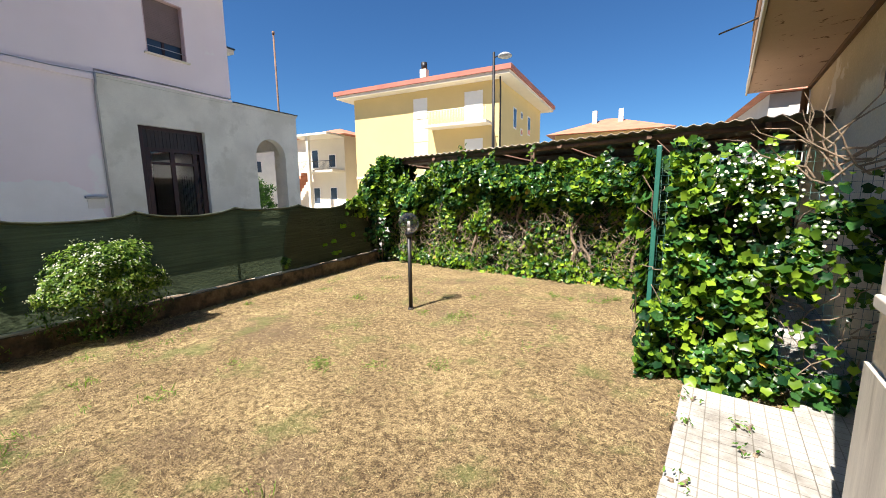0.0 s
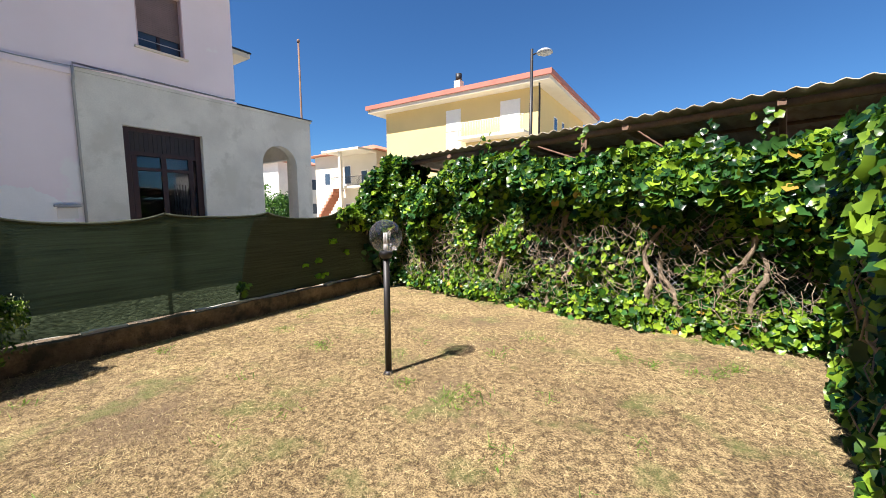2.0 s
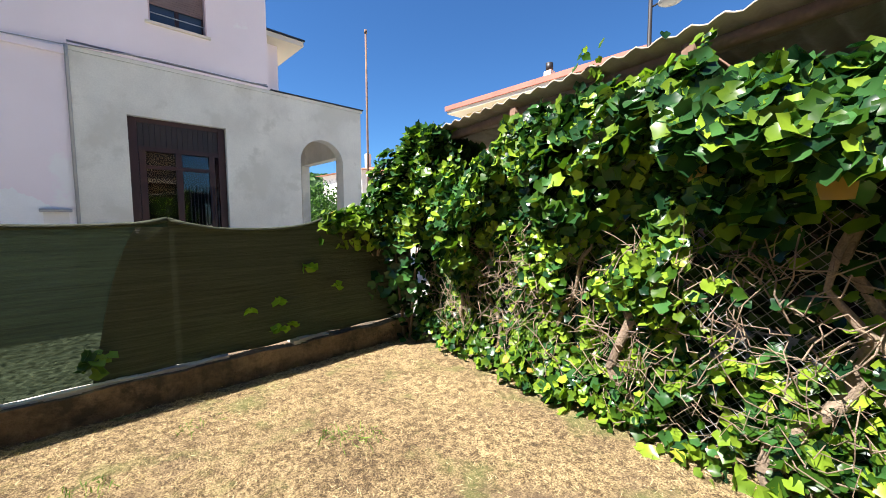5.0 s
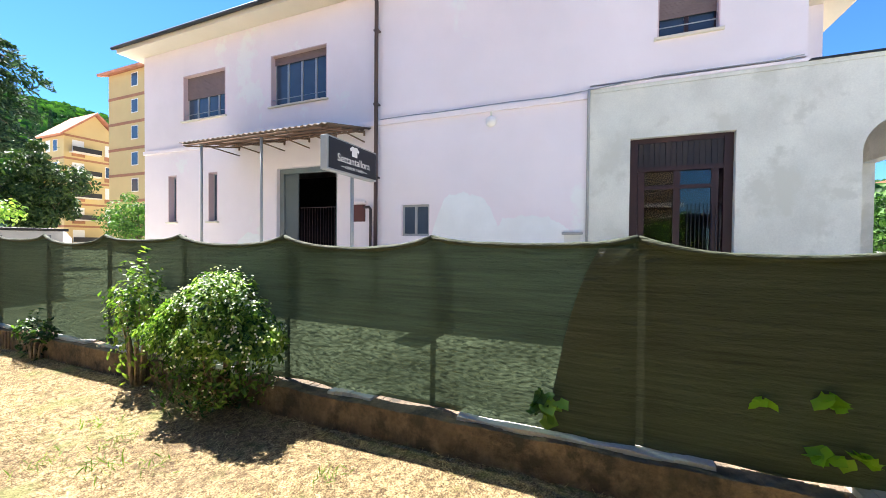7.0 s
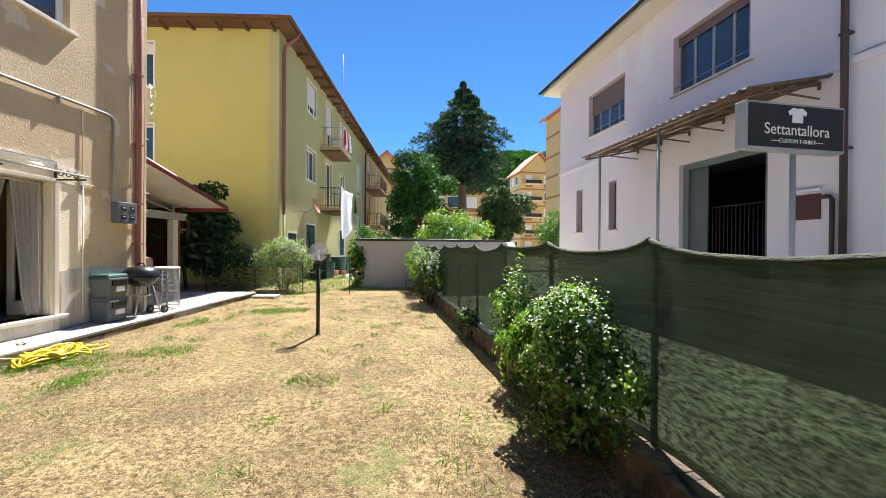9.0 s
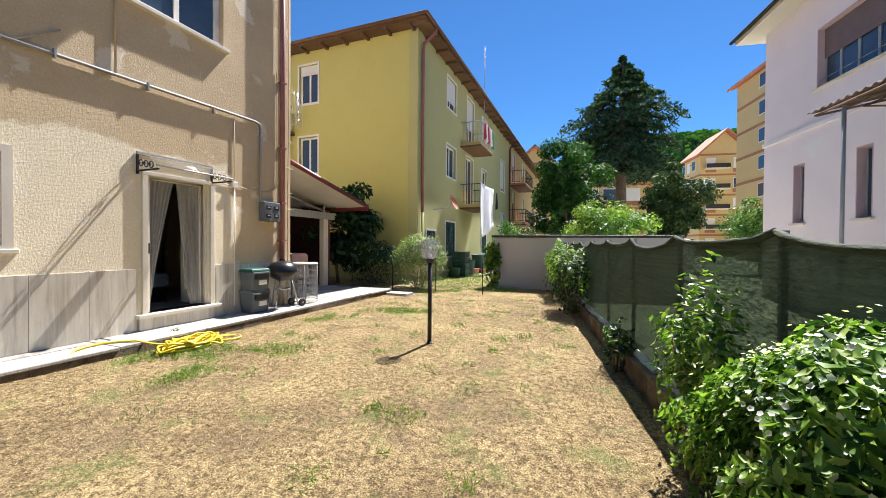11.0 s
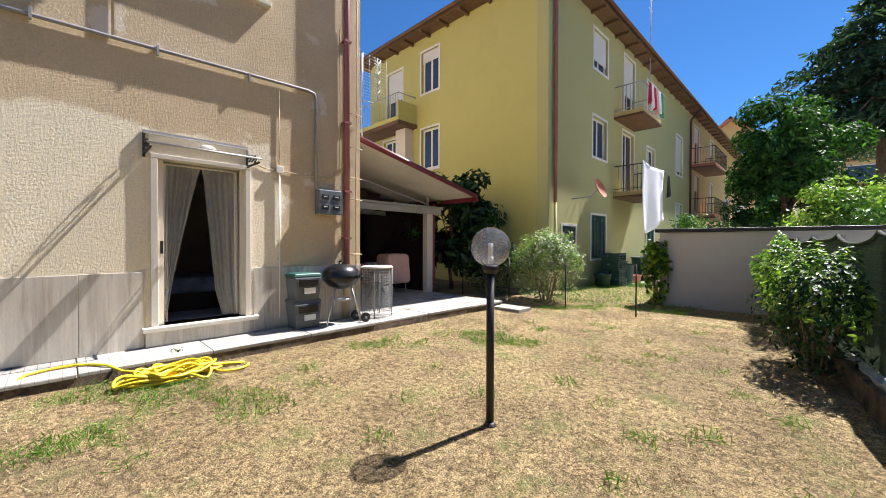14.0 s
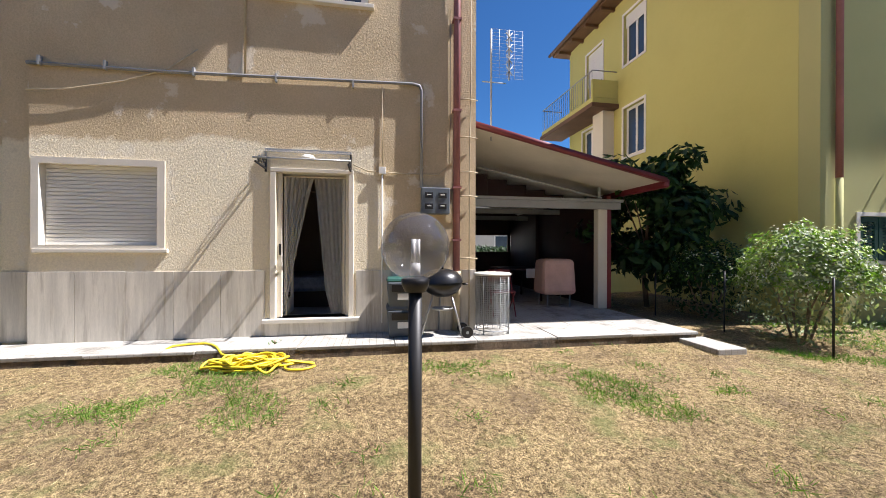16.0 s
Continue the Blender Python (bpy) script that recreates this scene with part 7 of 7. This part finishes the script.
# ---- distance ----


def slab_roof(name, label, x0, y0, x1, y1, z, rise, m=None, over=0.8):
    bm = bmesh.new()
    x0, y0, x1, y1 = x0 - over, y0 - over, x1 + over, y1 + over
    d = min(x1 - x0, y1 - y0) / 2
    if x1 - x0 > y1 - y0:
        r0, r1 = (x0 + d, (y0 + y1) / 2, z + rise), (x1 - d, (y0 + y1) / 2, z + rise)
        quads = ((0, 1, 5, 4), (1, 2, 5), (2, 3, 4, 5), (3, 0, 4))
    else:
        r0, r1 = ((x0 + x1) / 2, y0 + d, z + rise), ((x0 + x1) / 2, y1 - d, z + rise)
        quads = ((0, 1, 4), (1, 2, 5, 4), (2, 3, 5), (3, 0, 4, 5))
    vs = [bm.verts.new(c) for c in ((x0, y0, z), (x1, y0, z), (x1, y1, z), (x0, y1, z), r0, r1)]
    for q in quads:
        bm.faces.new([vs[k] for k in q])
    bm.faces.new([vs[k] for k in (3, 2, 1, 0)])
    return bm


def face_window(e, x0, x1, z0, z1, y, out, blind=True, axis="x"):
    """A window on the face y = const (axis x) or x = const (axis y) of a far house; out: which way the face looks."""
    def bx(a, b, c, d, n0, n1):
        n0, n1 = sorted((n0, n1))
        return B(a, n0, c, b, n1, d) if axis == "x" else B(n0, a, c, n1, b, d)
    w = part("window", bx(x0, x1, z0, z1, y - out * 0.06, y + out * 0.03), M_WHITE, e)
    part("pane", bx(x0 + 0.1, x1 - 0.1, z0 + 0.1, z1 - 0.1, y + out * 0.031, y + out * 0.045), M_BLINDWHITE if blind else M_BLUEGLASS, w)


villa = thing("villa", "pale yellow three-storey house with a red-edged roof", "house")
part("wall", B(-23.2, 28, -0.22, -9.6, 41, 9.9), M_VILLA, villa)
part("roof", slab_roof("roof", "", -23.2, 28, -9.6, 41, 10.5, 1.5, over=1.15), M_TERRA, villa)
part("soffit", B(-24.3, 26.9, 9.903, -8.5, 42.1, 10.15), M_CREAM, villa)
part("fascia", B(-24.45, 26.75, 10.153, -8.35, 42.25, 10.49), surf("red_fascia", (0.42, 0.15, 0.105), 0.7), villa)
part("chimney", B(-18.1, 31, 10.6, -17.5, 31.6, 12.6), M_CREAM, villa)
part("chimney_cap", T([(-17.8, 31.3, 12.6), (-17.8, 31.3, 13.2)], 0.28, 10), M_BLACKMET, villa)
for x0, x1, z0, z1 in ((-17.0, -15.7, 7.7, 9.3), (-12.4, -10.9, 7.1, 9.3), (-17.0, -15.7, 4.2, 5.8), (-12.4, -10.9, 3.9, 5.8)):
    face_window(villa, x0, x1, z0, z1, 28, -1)
part("panel", B(-17.05, 27.985, 5.9, -15.65, 27.999, 7.65), M_WHITEWALL, villa, "grey panel between windows")
for z in (6.9, 3.5):
    bl = part("balcony", B(-15.3, 26.6, z - 0.2, -10.1, 27.997, z), M_CREAM, villa)
    bm = bmesh.new()
    for k in range(40):
        tube(bm, [(-15.25 + k * 0.13, 26.65, z), (-15.25 + k * 0.13, 26.65, z + 0.95)], 0.012, 4)
    tube(bm, [(-15.3, 26.65, z + 0.97), (-10.1, 26.65, z + 0.97)], 0.03, 5)
    part("rail", bm, M_CREAM, bl)
for y0, y1, z0, z1 in ((31.5, 32.4, 6.9, 8.6), (36.0, 36.9, 6.9, 8.6), (33.7, 34.3, 8.0, 8.6), (33.7, 34.3, 6.6, 7.2), (31.5, 32.4, 3.6, 5.3)):
    face_window(villa, y0, y1, z0, z1, -9.6, 1, False, "y")
part("downpipe", T([(-9.3, 27.2, 10.2), (-9.5, 27.95, 9.2), (-9.5, 27.93, 0)], 0.07, 6), M_BLACKMET, villa)
part("plinth_band", B(-23.25, 27.95, 3.0, -9.55, 27.999, 3.2), M_WHITE, villa)

wh = thing("white_house", "cream two-storey house with an outside stair", "house", pose(0, 0, 0))
part("wall", B(-36.5, 31, -0.22, -27.2, 40, 7.6), M_CREAM, wh)
part("roof", slab_roof("roof", "", -36.5, 31, -27.2, 40, 7.62, 1.6, over=0.9), M_TERRA, wh)
for x0, x1, z0, z1 in ((-35.0, -34.0, 4.4, 5.8), (-31.8, -30.8, 4.4, 6.4), (-29.4, -28.4, 4.4, 5.8), (-31.8, -30.8, 0.6, 2.4), (-29.4, -28.4, 1.0, 2.4)):
    face_window(wh, x0, x1, z0, z1, 31, -1, False)
part("porch_post", B(-30.1, 28.6, -0.2, -29.8, 28.9, 7.4), M_CREAM, wh)
part("porch_roof", B(-32.2, 28.3, 7.4, -27.0, 30.998, 7.6), M_CREAM, wh)
bl = part("balcony", B(-31.9, 29.2, 3.9, -27.3, 30.998, 4.1), M_CREAM, wh)
bm = bmesh.new()
for k in range(30):
    tube(bm, [(-31.9 + k * 0.155, 29.25, 4.1), (-31.9 + k * 0.155, 29.25, 5.0)], 0.012, 4)
tube(bm, [(-31.9, 29.25, 5.0), (-27.3, 29.25, 5.0)], 0.03, 5)
part("rail", bm, M_BLACKMET, bl)
for k in range(12):
    part("stair_tread", B(-35.2 + k * 0.3, 29.4, k * 0.33, -34.9 + k * 0.3, 30.6, k * 0.33 + 0.33), M_TERRA, wh)
e = thing("white_house", "far white house seen past the hedge", "house")
part("wall", B(-52, 30, -0.22, -42, 40, 7.5), M_WHITE, e)
part("roof", slab_roof("roof", "", -52, 30, -42, 40, 7.52, 1.3, over=0.8), M_TERRA, e)
part("chimney", B(-46, 33, 8.0, -45.4, 33.6, 10.2), M_CREAM, e)
for y0 in (31.5, 34.5, 37.5):
    face_window(e, y0, y0 + 1.1, 4.3, 5.8, -42, 1, False, "y")
    face_window(e, y0, y0 + 1.1, 1.2, 2.7, -42, 1, False, "y")
e = thing("tiled_house", "ochre house with a brown tiled roof behind the shed", "house")
part("wall", B(-9.0, 46, -0.22, 2.0, 56, 8.0), M_VILLA, e)
part("roof", slab_roof("roof", "", -9.0, 46, 2.0, 56, 8.02, 2.2, over=0.9), M_TERRA, e)
for x in (-5.4, -2.6):
    part("chimney", B(x, 49, 8.6, x + 0.5, 49.5, 10.9), M_CREAM, e)
e = thing("neighbour_house", "white house with a brick gable beyond the side path", "house")
part("wall", B(3.5, 16, -0.22, 9.0, 22, 4.7), M_WHITEWALL, e)
part("roof", slab_roof("roof", "", 3.5, 16, 9.0, 22, 4.72, 0.8, over=0.3), M_TERRA, e)
face_window(e, 4.0, 5.0, 3.0, 4.3, 16, -1)
e = thing("courtyard_house", "pale house beyond the carport", "house", HOUSE)
part("wall", B(22, -16, -0.22, 30, 6, 6.5), M_WHITEWALL, e)
for y in (-12, -9, -6):
    face_window(e, y, y + 1.2, 1.0, 2.4, 22, -1, False, "y")
part("roof", slab_roof("roof", "", 22, -16, 30, 6, 6.52, 1.5, over=0.6), M_TERRA, e)
e = thing("garden_hedge", "dark clipped hedge beyond the carport", "hedge", HOUSE)
hx = [(14.2 + 0.3 * rng.random(), rng.uniform(-12, -3.5), rng.uniform(0.0, 1.5)) for k in range(2500)]
leaf_mesh("leaves", hx, [(-1, rng.normal(0, 0.4), 0.4) for k in hx], [0.2] * len(hx), OVAL_SHAPE, M_DARKLEAF, e)
part("core", B(14.5, -12, -0.2, 15.2, -3.5, 1.4), M_DARKLEAF, e)


def block(name, label, x0, x1, y, depth, h, ridge, floors, bays):
    """A tall ochre apartment block with brick bands, gable to the garden."""
    e = thing(name, label, "apartment block", group="ochre apartment blocks")
    part("wall", B(x0, y - depth, -0.22, x1, y, h), M_OCHRE, e)
    bm = bmesh.new()
    xm = (x0 + x1) / 2
    for yy in (y, y - depth):
        bm = bmesh.new()
        bm.faces.new([bm.verts.new(c) for c in ((x0, yy, h), (x1, yy, h), (xm, yy, h + ridge))])
        part("gable", bm, M_OCHRE, e)
    bm = bmesh.new()
    for a, b in (((x0 - 0.9, h - 0.35), (xm, h + ridge + 0.12)), ((xm, h + ridge + 0.12), (x1 + 0.9, h - 0.35))):
        bm.faces.new([bm.verts.new(c) for c in ((a[0], y + 0.9, a[1]), (b[0], y + 0.9, b[1]), (b[0], y - depth - 0.9, b[1]), (a[0], y - depth - 0.9, a[1]))])
    ob = part("roof", bm, M_TERRA, e)
    ob.modifiers.new("thick", "SOLIDIFY").thickness = 0.3
    for f in range(floors):
        z = h * (f + 0.25) / floors
        part("band", B(x0 - 0.05, y - depth, h * (f + 1) / floors - 0.45, x1 + 0.05, y + 0.05, h * (f + 1) / floors - 0.1), M_BRICKBAND, e)
        for k, (u, w) in enumerate(bays):
            face_window(e, x0 + u, x0 + u + w, z, z + h / floors * 0.52, y, 1, (f + k) % 3 > 0)
            part("spandrel", B(x0 + u - 0.1, y + 0.003, z - h / floors * 0.2, x0 + u + w + 0.1, y + 0.04, z - 0.05), M_BRICKBAND, e)
        for k in range(3):
            v = y - 2 - k * depth / 3
            face_window(e, v - 1.4, v, z, z + h / floors * 0.52, x1, 1, k % 2 > 0, "y")
    return e


block("apartment_block", "tall ochre apartment block with brick bands and white blinds", -50.0, -33.0, -30, 25, 23.3, 3, 7, ((13.0, 2.0), (8.5, 2.0), (4, 2.0)))
bk = block("apartment_block", "lower ochre apartment block with iron balconies", -46.0, -37.9, -78, 7, 19.2, 4.2, 5, ((0.9, 1.5), (5.4, 1.6)))
for f in range(5):
    part("balcony", B(-42.6, -77.99, 3.84 * f + 0.7, -38.6, -76.8, 3.84 * f + 0.9), M_CREAM, bk)
    part("railing", B(-42.6, -76.85, 3.84 * f + 0.9, -38.6, -76.8, 3.84 * f + 1.7), M_BLACKMET, bk)
block("apartment_block", "ochre house with a white loggia behind the cedar", -24.0, -14.0, -62, 10, 11.5, 1.5, 3, ((1.0, 2.4), (4.2, 2.4), (7.2, 2.2)))
block("apartment_block", "ochre block end behind the apartment house", -9.0, -4.0, -58, 9, 14.5, 2.5, 4, ((1.0, 1.6),))

# hills
bm = bmesh.new()
ring = []
for k in range(181):
    a = 2 * math.pi * k / 180
    d = math.degrees(a) % 360
    lift = 6 + 84 * math.exp(-((((d - 250 + 180) % 360) - 180) / 30) ** 2) + 34 * math.exp(-((((d - 160 + 180) % 360) - 180) / 28) ** 2)
    hh = lift * (1 + 0.16 * noise.noise((math.cos(a) * 4, math.sin(a) * 4, 2)) + 0.07 * noise.noise((math.cos(a) * 17, math.sin(a) * 17, 4)))
    ring.append([bm.verts.new((r * math.cos(a), r * math.sin(a), z)) for r, z in ((190, -1), (240, hh * 0.45), (300, hh * (0.8 + 0.05 * noise.noise((a * 9, 1, 1)))), (360, hh), (500, hh * 0.6))])
for r0, r1 in zip(ring, ring[1:]):
    for i in range(4):
        bm.faces.new((r0[i], r1[i], r1[i + 1], r0[i + 1])).smooth = True
structure("backdrop_hill", bm, M_HILL, "wooded green hills behind the houses", category="hill")
A, N, S = [], [], []
for k in range(16000):
    a = radians(rng.uniform(215, 290) if k % 3 else rng.uniform(125, 195))
    r = rng.uniform(205, 350)
    d = math.degrees(a)
    lift = 6 + 84 * math.exp(-((((d - 250 + 180) % 360) - 180) / 30) ** 2) + 34 * math.exp(-((((d - 160 + 180) % 360) - 180) / 28) ** 2)
    t = np.interp(r, (190, 240, 300, 360), (0, 0.45, 0.8, 1.0))
    A.append((r * math.cos(a), r * math.sin(a), lift * t + rng.uniform(0, 3.5)))
    N.append((-math.cos(a) + rng.normal(0, 0.4), -math.sin(a) + rng.normal(0, 0.4), 0.7))
    S.append(rng.uniform(2.5, 6.0))
leaf_mesh("hill_woods", A, N, S, PETAL_SHAPE, M_TREELEAF, None, "woods on the far hill side", "woods", cup=0.3)
for k, (dx, dy, hh) in enumerate(((-88, -222, 17), (-92, -220, 14), (-112, -212, 15), (-124, -208, 13))):
    e = thing("cypress", "slim dark cypress on the hill", "tree", pose(dx, dy, 44))
    AA = [((1 - q / 260) ** 0.6 * 1.4 * math.cos(q * 2.4), (1 - q / 260) ** 0.6 * 1.4 * math.sin(q * 2.4), hh * q / 260) for q in range(260)]
    leaf_mesh("crown", AA, [(math.cos(q * 2.4), math.sin(q * 2.4), 0.3) for q in range(260)], [1.2] * 260, NEEDLE_SHAPE, M_CEDAR, e, droop=-0.8)
    part("trunk", T([(0, 0, -8), (0, 0, hh * 0.8)], [0.3, 0.05], 6), M_BARK, e)

# street things
sl = thing("street_lamp", "tall grey street lamp with a flat head", "street lamp", pose(-6.55, 18.2, -0.22))
part("pole", T([(0, 0, 0), (0, 0, 8.5)], [0.09, 0.06], 10), M_BLACKMET, sl)
part("arm", T([(0, 0, 8.25), (0.25, 0, 8.3), (0.35, 0, 8.3)], 0.03), M_BLACKMET, sl)
part("head", lathe([(0.001, 0.16), (0.2, 0.14), (0.32, 0.06), (0.33, 0.0), (0.2, -0.06), (0.001, -0.08)], 20, (0.55, 0, 8.22)), M_GREYMET, sl)
e = thing("rusty_pole", "thin rusty steel pole", "pole", pose(-17.75, 15.1, -0.22))
part("pole", T([(0, 0, 0), (0, 0, 10.3)], [0.06, 0.045], 8), M_RUST, e)
part("cap", T([(0, 0, 10.3), (0, 0, 10.45)], 0.07, 8), M_RUST, e)
e = thing("white_van", "white van parked behind the net fence", "van", pose(-10.4, -17, -0.22))
body = bmesh.new()
prof = [(-2.3, 0.35), (2.2, 0.35), (2.3, 0.9), (1.6, 1.15), (0.9, 1.95), (-2.1, 1.98), (-2.3, 1.7)]
sides = [[body.verts.new((x, s * 0.9 * (1.0 if z < 1.2 else 0.9), z)) for x, z in prof] for s in (-1, 1)]
body.faces.new(sides[0]), body.faces.new(sides[1][::-1])
for i in range(len(prof)):
    body.faces.new((sides[0][i], sides[0][(i + 1) % 7], sides[1][(i + 1) % 7], sides[1][i]))
bmesh.ops.bevel(body, geom=list(body.edges), offset=0.07, segments=2, affect="EDGES", profile=0.5)
part("body", body, M_CAR, e)
for s in (-0.9, 0.9):
    part("side_window", B(-1.9, s * 0.87 - 0.02, 1.25, 0.7, s * 0.87 + 0.02, 1.75), M_BLUEGLASS, e)
    for x in (-1.4, 1.4):
        wl = part("wheel", T([(x, s - 0.1, 0.33), (x, s + 0.06, 0.33)], 0.33, 20), M_BLACKMET, e)
        part("rim", T([(x, s - 0.105, 0.33), (x, s + 0.065, 0.33)], 0.19, 14), M_GREYMET, wl)
